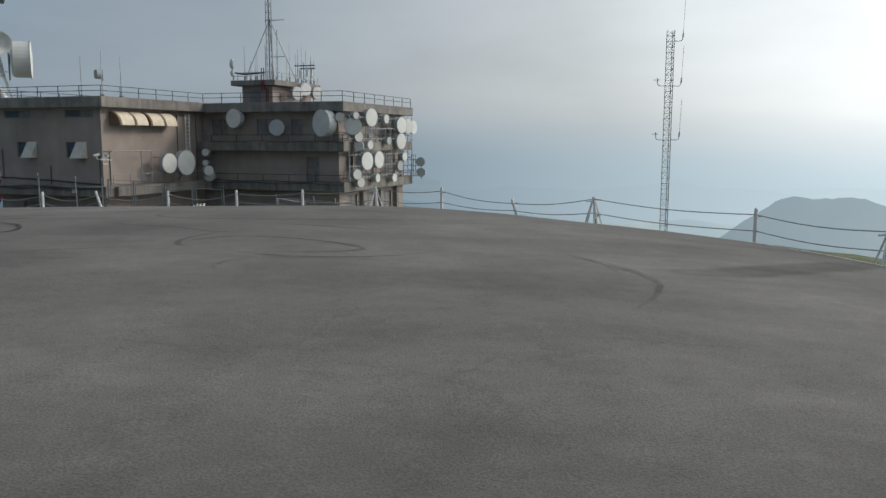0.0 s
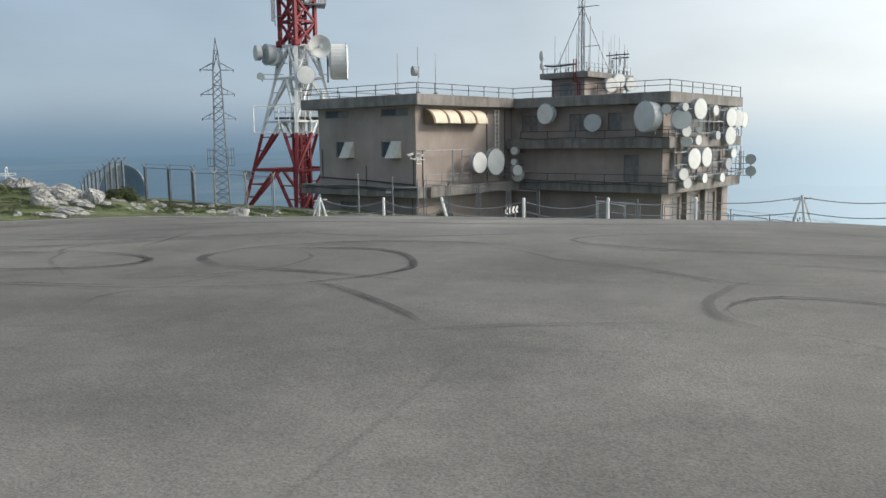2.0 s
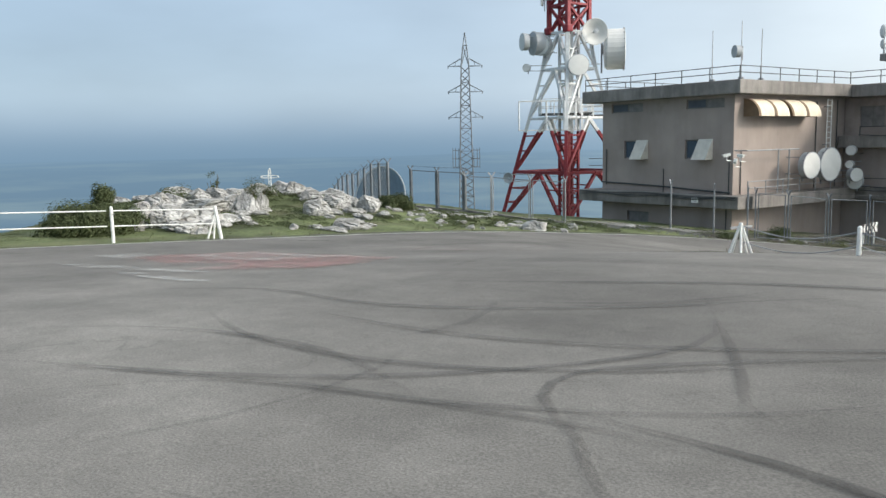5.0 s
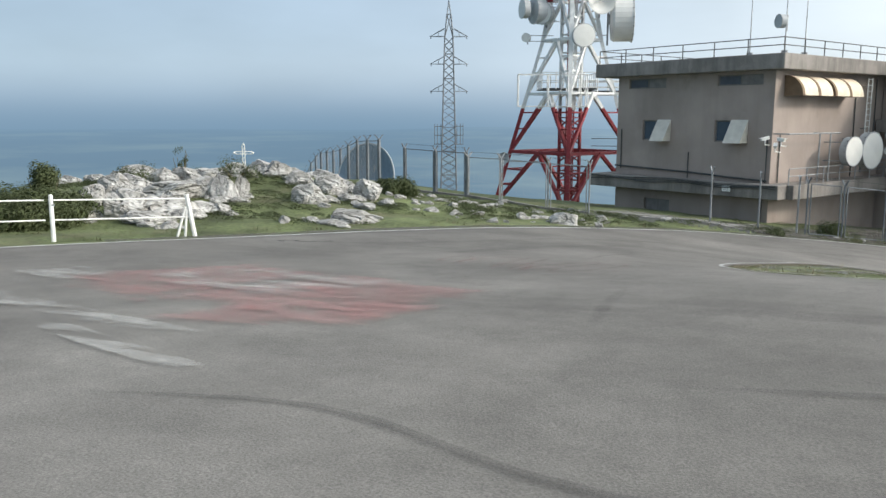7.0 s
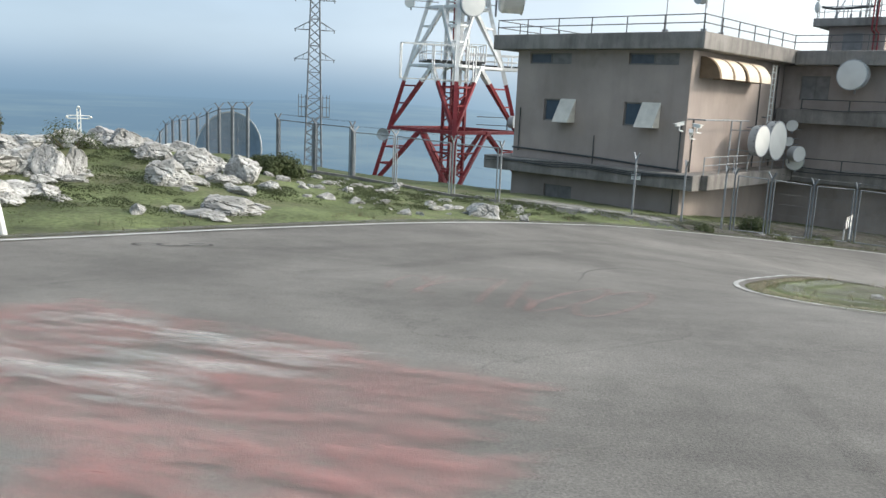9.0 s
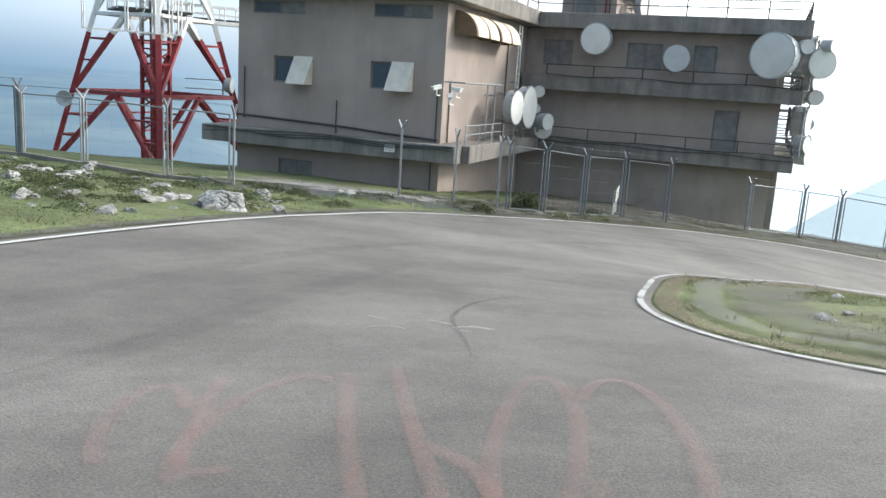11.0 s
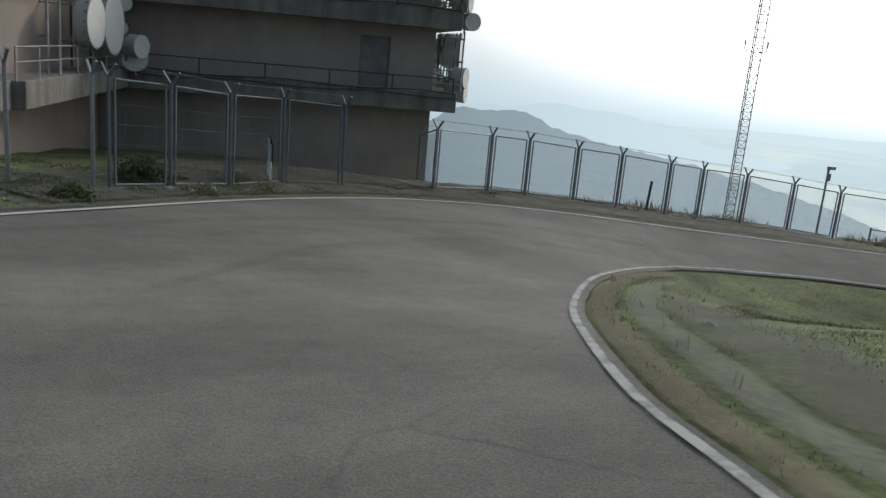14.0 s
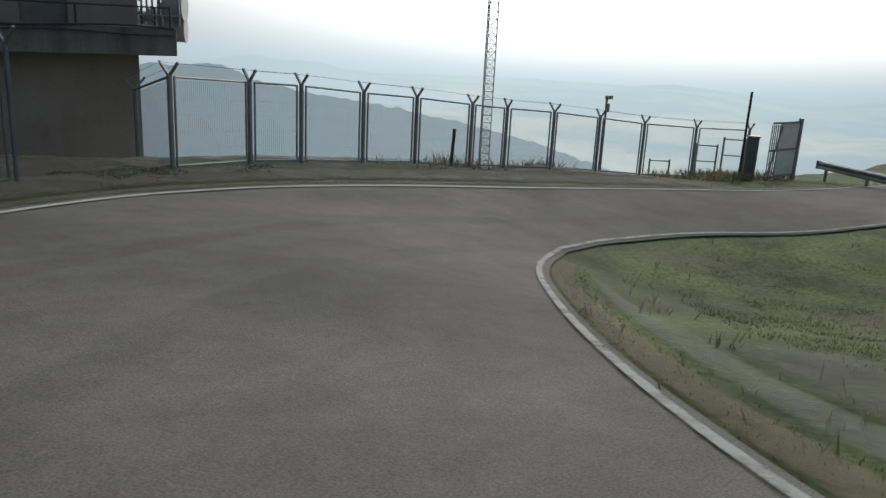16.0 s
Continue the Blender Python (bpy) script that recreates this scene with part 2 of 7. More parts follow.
def asphalt():
    """Old asphalt: pale dust and dark worn patches, tyre-polished streaks, grit and a net of fine cracks."""
    m = bpy.data.materials.new("asphalt")
    m.use_nodes = True
    nt = m.node_tree
    n, l = nt.nodes, nt.links
    b = n["Principled BSDF"]
    b.inputs["Roughness"].default_value, b.inputs["Specular IOR Level"].default_value = 0.9, 0.25
    co = n.new("ShaderNodeTexCoord")

    def tone(scale, detail, rough, lo, hi, dark, light, stretch=(1, 1, 1), turn=0.0, shift=0.0):
        mp = n.new("ShaderNodeMapping")
        mp.inputs["Scale"].default_value = stretch
        mp.inputs["Rotation"].default_value = (0, 0, radians(turn))
        mp.inputs["Location"].default_value = (shift, shift * 0.7, shift * 1.3)
        l.new(co.outputs["Object"], mp.inputs[0])
        no = n.new("ShaderNodeTexNoise")
        no.inputs["Scale"].default_value, no.inputs["Detail"].default_value, no.inputs["Roughness"].default_value = scale, detail, rough
        l.new(mp.outputs[0], no.inputs[0])
        r = n.new("ShaderNodeMapRange")
        r.inputs[1].default_value, r.inputs[2].default_value, r.inputs[3].default_value, r.inputs[4].default_value = lo, hi, dark, light
        l.new(no.outputs["Fac"], r.inputs[0])
        return r.outputs[0], no.outputs["Fac"]

    last = None
    grit = None
    for args in ((0.11, 4, 0.5, 0.34, 0.66, 0.74, 1.18), (0.45, 7, 0.62, 0.35, 0.66, 0.80, 1.14, (1, 1, 1), 0, 5.0),
                 (0.30, 6, 0.6, 0.38, 0.7, 1.06, 0.86, (0.5, 1.6, 1), 28, 11.0), (0.30, 6, 0.6, 0.42, 0.7, 1.04, 0.88, (0.5, 1.6, 1), -35, 3.0),
                 (3.2, 6, 0.7, 0.3, 0.7, 0.90, 1.10, (1, 1, 1), 0, 2.0), (60, 3, 0.6, 0.32, 0.68, 0.74, 1.28, (1, 1, 1), 0, 1.0)):
        f, raw = tone(*args)
        grit = raw
        if last is None:
            last = f
            continue
        mul = n.new("ShaderNodeMath")
        mul.operation = "MULTIPLY"
        l.new(last, mul.inputs[0])
        l.new(f, mul.inputs[1])
        last = mul.outputs[0]
    # cracks
    warp, _ = tone(0.9, 5, 0.6, 0.0, 1.0, -0.8, 0.8, (1, 1, 1), 0, 8.0)
    add = n.new("ShaderNodeVectorMath")
    add.operation = "ADD"
    l.new(co.outputs["Object"], add.inputs[0])
    l.new(warp, add.inputs[1])
    vo = n.new("ShaderNodeTexVoronoi")
    vo.feature = "DISTANCE_TO_EDGE"
    vo.inputs["Scale"].default_value = 0.22
    l.new(add.outputs[0], vo.inputs[0])
    cr = n.new("ShaderNodeMapRange")
    cr.inputs[1].default_value, cr.inputs[2].default_value, cr.inputs[3].default_value, cr.inputs[4].default_value = 0.0, 0.006, 1.0, 0.0
    l.new(vo.outputs["Distance"], cr.inputs[0])
    mask, _ = tone(0.16, 3, 0.5, 0.5, 0.66, 0.0, 0.28, (1, 1, 1), 0, 21.0)
    cm = n.new("ShaderNodeMath")
    cm.operation = "MULTIPLY"
    l.new(cr.outputs[0], cm.inputs[0])
    l.new(mask, cm.inputs[1])
    inv = n.new("ShaderNodeMath")
    inv.operation = "SUBTRACT"
    inv.inputs[0].default_value = 1.0
    l.new(cm.outputs[0], inv.inputs[1])
    mul = n.new("ShaderNodeMath")
    mul.operation = "MULTIPLY"
    l.new(last, mul.inputs[0])
    l.new(inv.outputs[0], mul.inputs[1])
    mix = n.new("ShaderNodeMix")
    mix.data_type, mix.blend_type = "RGBA", "MULTIPLY"
    mix.inputs[0].default_value = 1.0
    mix.inputs[6].default_value = (0.176, 0.166, 0.151, 1)
    l.new(mul.outputs[0], mix.inputs[7])
    l.new(mix.outputs[2], b.inputs["Base Color"])
    bp = n.new("ShaderNodeBump")
    bp.inputs["Strength"].default_value, bp.inputs["Distance"].default_value = 0.35, 0.015
    l.new(grit, bp.inputs["Height"])
    l.new(bp.outputs[0], b.inputs["Normal"])
    return m


def stained(m, strength=0.3, scale=1.1):
    """Rain streaks and damp patches over a wall's own colour."""
    n, l = m.node_tree.nodes, m.node_tree.links
    b = n["Principled BSDF"]
    src = b.inputs["Base Color"].links[0].from_socket
    co = n.new("ShaderNodeTexCoord")
    last = src
    for stretch, s, lo, hi, k in (((1, 1, 0.12), scale * 1.6, 0.45, 0.75, strength), ((1, 1, 0.6), scale * 0.35, 0.45, 0.7, strength * 0.8)):
        mp = n.new("ShaderNodeMapping")
        mp.inputs["Scale"].default_value = stretch
        l.new(co.outputs["Object"], mp.inputs[0])
        no = n.new("ShaderNodeTexNoise")
        no.inputs["Scale"].default_value, no.inputs["Detail"].default_value, no.inputs["Roughness"].default_value = s, 7, 0.62
        l.new(mp.outputs[0], no.inputs[0])
        r = n.new("ShaderNodeMapRange")
        r.inputs[1].default_value, r.inputs[2].default_value, r.inputs[3].default_value, r.inputs[4].default_value = lo, hi, 1.0, 1.0 - k
        l.new(no.outputs["Fac"], r.inputs[0])
        mx = n.new("ShaderNodeMix")
        mx.data_type, mx.blend_type = "RGBA", "MULTIPLY"
        mx.inputs[0].default_value = 1.0
        l.new(last, mx.inputs[6])
        l.new(r.outputs[0], mx.inputs[7])
        last = mx.outputs[2]
    l.new(last, b.inputs["Base Color"])


ASPHALT = asphalt()
RENDER = material("rendered_wall", (0.355, 0.30, 0.268), 0.9, vary=0.12, scale=0.6, fine=30, bump=0.2, tint=(0.19, 0.17, 0.148), spread=0.43)
SLAB = material("weathered_concrete", (0.26, 0.24, 0.22), 0.9, vary=0.2, scale=0.9, fine=35, bump=0.25, tint=(0.13, 0.122, 0.115), spread=0.45)
stained(RENDER, 0.12)
stained(SLAB, 0.4, 1.6)
ROOFING = material("roofing_felt", (0.12, 0.12, 0.12), 0.95)
STEEL = material("galvanised_steel", (0.30, 0.31, 0.32), 0.5, 0.55, vary=0.15, scale=4, bump=0.05)
PYLONSTEEL = material("weathered_pylon_steel", (0.16, 0.175, 0.19), 0.7, 0.2, vary=0.2, scale=3, bump=0.05)
DARKSTEEL = material("dark_painted_steel", (0.07, 0.075, 0.075), 0.6, 0.3, vary=0.2, scale=5, bump=0.05)
WHITESTEEL = material("white_painted_steel", (0.70, 0.71, 0.70), 0.5, vary=0.12, scale=3, bump=0.08, tint=(0.36, 0.30, 0.24), spread=0.33)
REDSTEEL = material("red_painted_steel", (0.23, 0.030, 0.036), 0.5, vary=0.18, scale=3, bump=0.08, tint=(0.14, 0.03, 0.025), spread=0.36)
RADOME = material("pale_radome", (0.66, 0.66, 0.63), 0.55, vary=0.07, scale=1.5, bump=0.03, tint=(0.42, 0.41, 0.38), spread=0.36, random_tone=0.1)
DISHGREY = material("grey_dish_shell", (0.40, 0.42, 0.43), 0.5, vary=0.1, scale=1.5, bump=0.03, random_tone=0.1)
SLATE = material("slate_grey_shell", (0.21, 0.285, 0.36), 0.7, vary=0.1)
PANE = material("dark_window_glass", (0.045, 0.065, 0.09), 0.15, vary=0.1, bump=0.0, spec=0.6)
DULLPANE = material("dull_dusty_glass", (0.21, 0.20, 0.195), 0.5, vary=0.2)
BLUEPANE = material("blue_painted_panel", (0.10, 0.115, 0.14), 0.5, vary=0.15)
FRAME = material("window_frame_paint", (0.19, 0.18, 0.17), 0.6)
CREAM = material("cream_canvas", (0.72, 0.63, 0.49), 0.8, vary=0.1, scale=4, bump=0.1, tint=(0.45, 0.36, 0.25), spread=0.36)
BROWN = material("brown_canvas", (0.20, 0.14, 0.09), 0.85, vary=0.12, scale=4)
WHITEPAINT = material("white_paint", (0.74, 0.74, 0.71), 0.65, vary=0.1, scale=5, bump=0.1, tint=(0.45, 0.43, 0.38), spread=0.36)
ROADPAINT = worn_paint("white_road_paint", (0.50, 0.50, 0.47), cover=0.76, scale=2.2, soft=0.15, strength=0.95)
OLDPAINT = worn_paint("old_white_road_paint", (0.42, 0.42, 0.40), cover=0.66, scale=3.0, soft=0.2, strength=0.9)
HOODWHITE = material("off_white_sheet_metal", (0.60, 0.57, 0.50), 0.55, vary=0.1, scale=3, tint=(0.35, 0.31, 0.26), spread=0.36)
RUBBER = worn_paint("tyre_rubber", (0.03, 0.029, 0.028), cover=0.62, scale=1.6, soft=0.35, strength=0.8)
FAINTRUBBER = worn_paint("faint_tyre_rubber", (0.055, 0.052, 0.05), cover=0.56, scale=0.9, soft=0.35, strength=0.5)
FADEDRUBBER = worn_paint("faded_tyre_tracks", (0.09, 0.085, 0.08), cover=0.5, scale=0.5, soft=0.4, strength=0.16)
GRAVELCOAT = worn_paint("pale_gravel_bed", (0.27, 0.26, 0.245), cover=0.62, scale=2.0, soft=0.25, strength=0.85)
REDCHALK = worn_paint("faded_red_paint", (0.44, 0.215, 0.20), cover=0.50, scale=2.0, soft=0.18, strength=0.52, stretch=(0.6, 1.8, 1))
PINKCHALK = worn_paint("faint_pink_paint", (0.46, 0.24, 0.22), cover=0.50, scale=4.0, soft=0.3, strength=0.24)
PALECHALK = worn_paint("faded_white_paint", (0.52, 0.51, 0.48), cover=0.44, scale=1.9, soft=0.12, strength=0.6, stretch=(0.5, 2.2, 1))
DUST = worn_paint("pale_gutter_concrete", (0.23, 0.225, 0.21), cover=0.60, scale=1.4, soft=0.3, strength=0.42)
DRYEARTH = worn_paint("dry_brown_earth", (0.17, 0.135, 0.085), cover=0.6, scale=3.0, soft=0.3, strength=0.7)
DARKSOIL = worn_paint("dark_rubble_soil", (0.08, 0.073, 0.062), cover=0.64, scale=1.3, soft=0.25, strength=0.85)
SOIL = worn_paint("bare_grey_soil", (0.145, 0.135, 0.115), cover=0.55, scale=0.9, soft=0.3, strength=0.6)
STONE = material("pale_limestone", (0.345, 0.34, 0.325), 0.95, vary=0.4, scale=0.9, fine=5, bump=0.8, tint=(0.19, 0.185, 0.16), spread=0.52, random_tone=0.15)
GRAVEL = material("grey_gravel", (0.25, 0.24, 0.22), 0.95, vary=0.25, scale=2, random_tone=0.2)
LEAF = material("bush_leaves", (0.075, 0.092, 0.040), 0.8, vary=0.3, scale=2, fine=25, bump=0.3)
HEATH = material("heather_leaves", (0.085, 0.102, 0.050), 0.85, vary=0.35, scale=1.5, fine=12, bump=0.0)
BLADE = material("grass_blades", (0.123, 0.139, 0.064), 0.85, vary=0.35, scale=0.5, fine=6, bump=0.0, tint=(0.17, 0.15, 0.07), spread=0.47)
DRYBLADE = material("dry_weeds", (0.19, 0.17, 0.11), 0.9, vary=0.3, scale=0.7, fine=6, bump=0)
TURF = material("mountain_turf", (0.100, 0.120, 0.050), 0.95, vary=0.5, scale=0.6, fine=10, bump=1.0, tint=(0.14, 0.125, 0.08), spread=0.50)


def let_through(m, share=0.5):
    """Blades and leaves pass part of the light to their other side."""
    n, l = m.node_tree.nodes, m.node_tree.links
    b = n["Principled BSDF"]
    tl = n.new("ShaderNodeBsdfTranslucent")
    l.new(b.inputs["Base Color"].links[0].from_socket, tl.inputs[0])
    mx = n.new("ShaderNodeMixShader")
    mx.inputs[0].default_value = share
    l.new(b.outputs[0], mx.inputs[1])
    l.new(tl.outputs[0], mx.inputs[2])
    l.new(mx.outputs[0], n["Material Output"].inputs[0])


let_through(BLADE, 0.5)
let_through(DRYBLADE, 0.5)
let_through(LEAF, 0.35)
let_through(HEATH, 0.5)
BLACKPAINT = material("black_paint", (0.02, 0.02, 0.02), 0.6)
# far land takes no light: its haze and sunward brightness are emission colour
VALLEY = painted_haze("valley_haze_glow", (0.134, 0.216, 0.29), HAZE, (300.0, 6000.0), 0.5, (0.262, 0.356, 0.37), 0.0019)
FARHILL = painted_haze("hill_haze_glow", (0.089, 0.147, 0.208), (0.122, 0.194, 0.265), (240.0, 420.0), 0.5, (0.100, 0.165, 0.220), 0.035)
FARRIDGE = painted_haze("ridge_haze_glow", (0.178, 0.283, 0.389), (0.178, 0.283, 0.389), (100.0, 3000.0))


# ---- mesh helpers ----
def thing(name, label, category, at=(0, 0, 0), turn=0.0, group="", kind=""):
    ob = new(name)
    ob.empty_display_size = 0.2
    ob.matrix_basis = pose(*at, 0, 0, turn)
    return tagged(ob, label, category, group, kind)


def part(name, bm, mat, parent=None, label="", smooth=False):
    me = bpy.data.meshes.new(name)
    bmesh.ops.recalc_face_normals(bm, faces=bm.faces)
    if smooth:
        for f in bm.faces:
            f.smooth = True
    bm.to_mesh(me)
    bm.free()
    me.materials.append(mat)
    ob = new(name, me)
    ob.parent = parent
    return tagged(ob, label)


def hexa(bm, corners):
    v = [bm.verts.new(c) for c in corners]
    for f in ((0, 1, 2, 3), (7, 6, 5, 4), (0, 4, 5, 1), (1, 5, 6, 2), (2, 6, 7, 3), (3, 7, 4, 0)):
        bm.faces.new([v[i] for i in f])
    return v


def box(bm, x0, x1, y0, y1, z0, z1):
    return hexa(bm, [(x0, y0, z0), (x0, y1, z0), (x1, y1, z0), (x1, y0, z0), (x0, y0, z1), (x0, y1, z1), (x1, y1, z1), (x1, y0, z1)])


def bevelled_box(bm, x0, x1, y0, y1, z0, z1, r=0.03):
    b2 = bmesh.new()
    box(b2, x0, x1, y0, y1, z0, z1)
    bmesh.ops.bevel(b2, geom=b2.edges[:], offset=r, segments=2, affect="EDGES", profile=0.5)
    join(bm, b2)


def join(bm, other):
    table = {v: bm.verts.new(v.co) for v in other.verts}
    for f in other.faces:
        bm.faces.new([table[v] for v in f.verts])
    other.free()


def beam(bm, p, q, w, h=None):
    p, q = Vector(p), Vector(q)
    h = h or w
    rot = (q - p).to_track_quat("Z", "Y").to_matrix()
    a, b = rot @ Vector((w / 2, 0, 0)), rot @ Vector((0, h / 2, 0))
    hexa(bm, [p - a - b, p - a + b, p + a + b, p + a - b, q - a - b, q - a + b, q + a + b, q + a - b])


def tube(bm, p, q, r, n=8, r2=None, caps=True):
    p, q = Vector(p), Vector(q)
    rot = (q - p).to_track_quat("Z", "Y").to_matrix()
    r2 = r if r2 is None else r2
    ring = [rot @ Vector((math.cos(2 * math.pi * i / n), math.sin(2 * math.pi * i / n), 0)) for i in range(n)]
    lo = [bm.verts.new(p + d * r) for d in ring]
    hi = [bm.verts.new(q + d * r2) for d in ring]
    for i in range(n):
        bm.faces.new((lo[i], lo[(i + 1) % n], hi[(i + 1) % n], hi[i]))
    if caps:
        bm.faces.new(lo[::-1])
        bm.faces.new(hi)


def lathe(bm, profile, n=24, turn=None):
    """A turned shape: profile rows of (radius, height) along +z, then moved by the matrix turn."""
    rows = []
    for r, z in profile:
        if r < 1e-5:
            rows.append([bm.verts.new((0, 0, z))])
        else:
            rows.append([bm.verts.new((r * math.cos(2 * math.pi * i / n), r * math.sin(2 * math.pi * i / n), z)) for i in range(n)])
    for a, b in zip(rows, rows[1:]):
        for i in range(n):
            j = (i + 1) % n
            if len(a) == 1 and len(b) > 1:
                bm.faces.new((a[0], b[j], b[i]))
            elif len(b) == 1 and len(a) > 1:
                bm.faces.new((a[i], a[j], b[0]))
            elif len(a) > 1:
                bm.faces.new((a[i], a[j], b[j], b[i]))
    if turn is not None:
        for v in {v for r in rows for v in r}:
            v.co = turn @ v.co


def one(fn, *args, **kw):
    bm = bmesh.new()
    fn(bm, *args, **kw)
    return bm


def hose(bm, pts, r, n=6):
    """One bent tube through all the points."""
    rows = []
    for i, c in enumerate(pts):
        t = (Vector(pts[min(i + 1, len(pts) - 1)]) - Vector(pts[max(i - 1, 0)]))
        rot = t.to_track_quat("Z", "Y").to_matrix()
        rows.append([bm.verts.new(Vector(c) + rot @ Vector((r * math.cos(2 * math.pi * k / n), r * math.sin(2 * math.pi * k / n), 0))) for k in range(n)])
    for a, b in zip(rows, rows[1:]):
        for k in range(n):
            bm.faces.new((a[k], a[(k + 1) % n], b[(k + 1) % n], b[k]))
    bm.faces.new(rows[0][::-1])
    bm.faces.new(rows[-1])


# ---- the hilltop: ground and road ----
# spot heights of the hilltop, in metres
SPOTS = np.array([
    (-1.4, 0.8, -0.47), (-17, 14.7, -0.6), (-8.5, 26.9, -1.02), (-16.7, 27.6, -1.18),
    (-1.5, 26.1, -1.02), (5.1, 18, -1), (-21.4, 19.4, -0.85), (-23.9, 28.5, -1.65),
    (-23.2, 34.3, -2.2), (-20.7, 40.2, -3), (-30, 29, -1.8), (-32.7, 34, -1.95),
    (-27.5, 40.5, -2.55), (-20.2, 50.4, -3.6), (-11.3, 51, -4.3), (-4.2, 54.7, -5.1),
    (0.64, 53.5, -5.5), (-20.4, 34.2, -2.3), (-10, 36, -2.3), (-9.5, 45.4, -4.5), (-12.5, 45.0, -4.2), (-16, 43.3, -3.45),
    (3, 44, -5.5), (-5.1, 51, -4.93), (-1.4, 50, -5.3), (15, 66, -9.3),
    (-41, 50, -2.7), (-43, 66, -4.4), (-12, 64, -5.2), (10, 50, -6.4),
    (-45, 25, -1.7), (-30, 5, -0.8), (-8, -12, -0.6), (16, 5, -1.9),
    (-42, 36, -1.9),
])


def spline(rows):
    count = len(rows)
    m = np.zeros((count + 3, count + 3))
    m[:count, :count] = np.sqrt(((rows[:, None, :2] - rows[None, :, :2]) ** 2).sum(-1) + 9.0) - 0.03 * np.eye(count)
    m[:count, count], m[:count, count + 1:] = 1, rows[:, :2]
    m[count:, :count] = m[:count, count:].T
    return np.linalg.solve(m, np.r_[rows[:, 2], 0, 0, 0])


WEIGHTS = spline(SPOTS)
# soft hollows and swells, 5 to 9 m wide: the sunken island, the banked bend, the foot of the east fence
HOLLOWS = ((-10, 46.5, 0.23, 40.5), (-3, 45.5, 0.09, 40.5), (-13, 42, -0.05, 40.5), (-7, 41.5, -1.5, 40.5), (0.5, 55.5, -0.14, 40.5),
           (-19.5, 37.5, 0.103, 12.5), (-16.5, 42, -0.226, 12.5), (-12.5, 45.3, 0.159, 12.5), (-8.5, 47.3, -0.09, 12.5), (-4, 46, -0.131, 12.5), (-18, 50, -0.116, 12.5), (-12.5, 51.8, -0.149, 12.5), (-66, 70.5, 1.3, 130.0))


def west_side(x, y):
    """1 over the western valley, 0 over the deeper eastern one."""
    w = np.clip((-0.02 - np.arctan2(x + 18, y - 36)) / 0.35, 0, 1)
    return w * w * (3 - 2 * w)


def lie(x, y):
    """Height of the smooth hilltop at arrays x, y."""
    x, y = np.asarray(x, float), np.asarray(y, float)
    k = np.sqrt((x[..., None] - SPOTS[:, 0]) ** 2 + (y[..., None] - SPOTS[:, 1]) ** 2 + 9.0)
    near = k @ WEIGHTS[:-3] + WEIGHTS[-3] + WEIGHTS[-2] * x + WEIGHTS[-1] * y
    r = np.hypot(x + 18, y - 36)
    d = np.maximum(0, r - 46)
    fall = np.where(d < 70, 0.10 * d + 0.0045 * d * d, 29.05 + 0.73 * (d - 70))
    floor = 230 - west_side(x, y) * (115 + 60 * np.clip((r - 300) / 4000, 0, 1))
    far = -5.5 - np.minimum(fall, floor)
    w = np.clip((r - 44) / 22, 0, 1)
    w = w * w * (3 - 2 * w)
    z = near * (1 - w) + far * w
    # the steep slope behind the fences: east of the building, and west of the knoll
    past = np.maximum(0, (y - 55.6) + 0.16 * (x + 4)) * np.clip((x + 15) / 6, 0, 1)
    back = np.maximum(0, 0.68 * (y - 52.5) - 0.73 * (x + 41.5) - 3.0) * np.clip((-30 - x) / 8, 0, 1)
    west = np.maximum(0, -46.5 - x - 0.55 * (y - 36))
    for hx, hy, hz, wide in HOLLOWS:
        z = z + hz * np.exp(-((x - hx) ** 2 + (y - hy) ** 2) / wide)
    return z - np.minimum(0.75 * past, 70.0) - np.minimum(0.05 * back, 3.0) - np.minimum(0.30 * west, 9.0)


def height(x, y):
    return float(lie(x, y))


def smooth_line(points, step=0.5):
    """Points of a smooth curve through the given corners."""
    p = [Vector(q) for q in points]
    p = [2 * p[0] - p[1]] + p + [2 * p[-1] - p[-2]]
    out = []
    for i in range(1, len(p) - 2):
        n = max(2, int((p[i + 1] - p[i]).length / step))
        for k in range(n):
            t = k / n
            out.append(0.5 * ((2 * p[i]) + (p[i + 1] - p[i - 1]) * t + (2 * p[i - 1] - 5 * p[i] + 4 * p[i + 1] - p[i + 2]) * t * t
                              + (3 * p[i] - p[i - 1] - 3 * p[i + 1] + p[i + 2]) * t ** 3))
    out.append(p[-2])
    return out


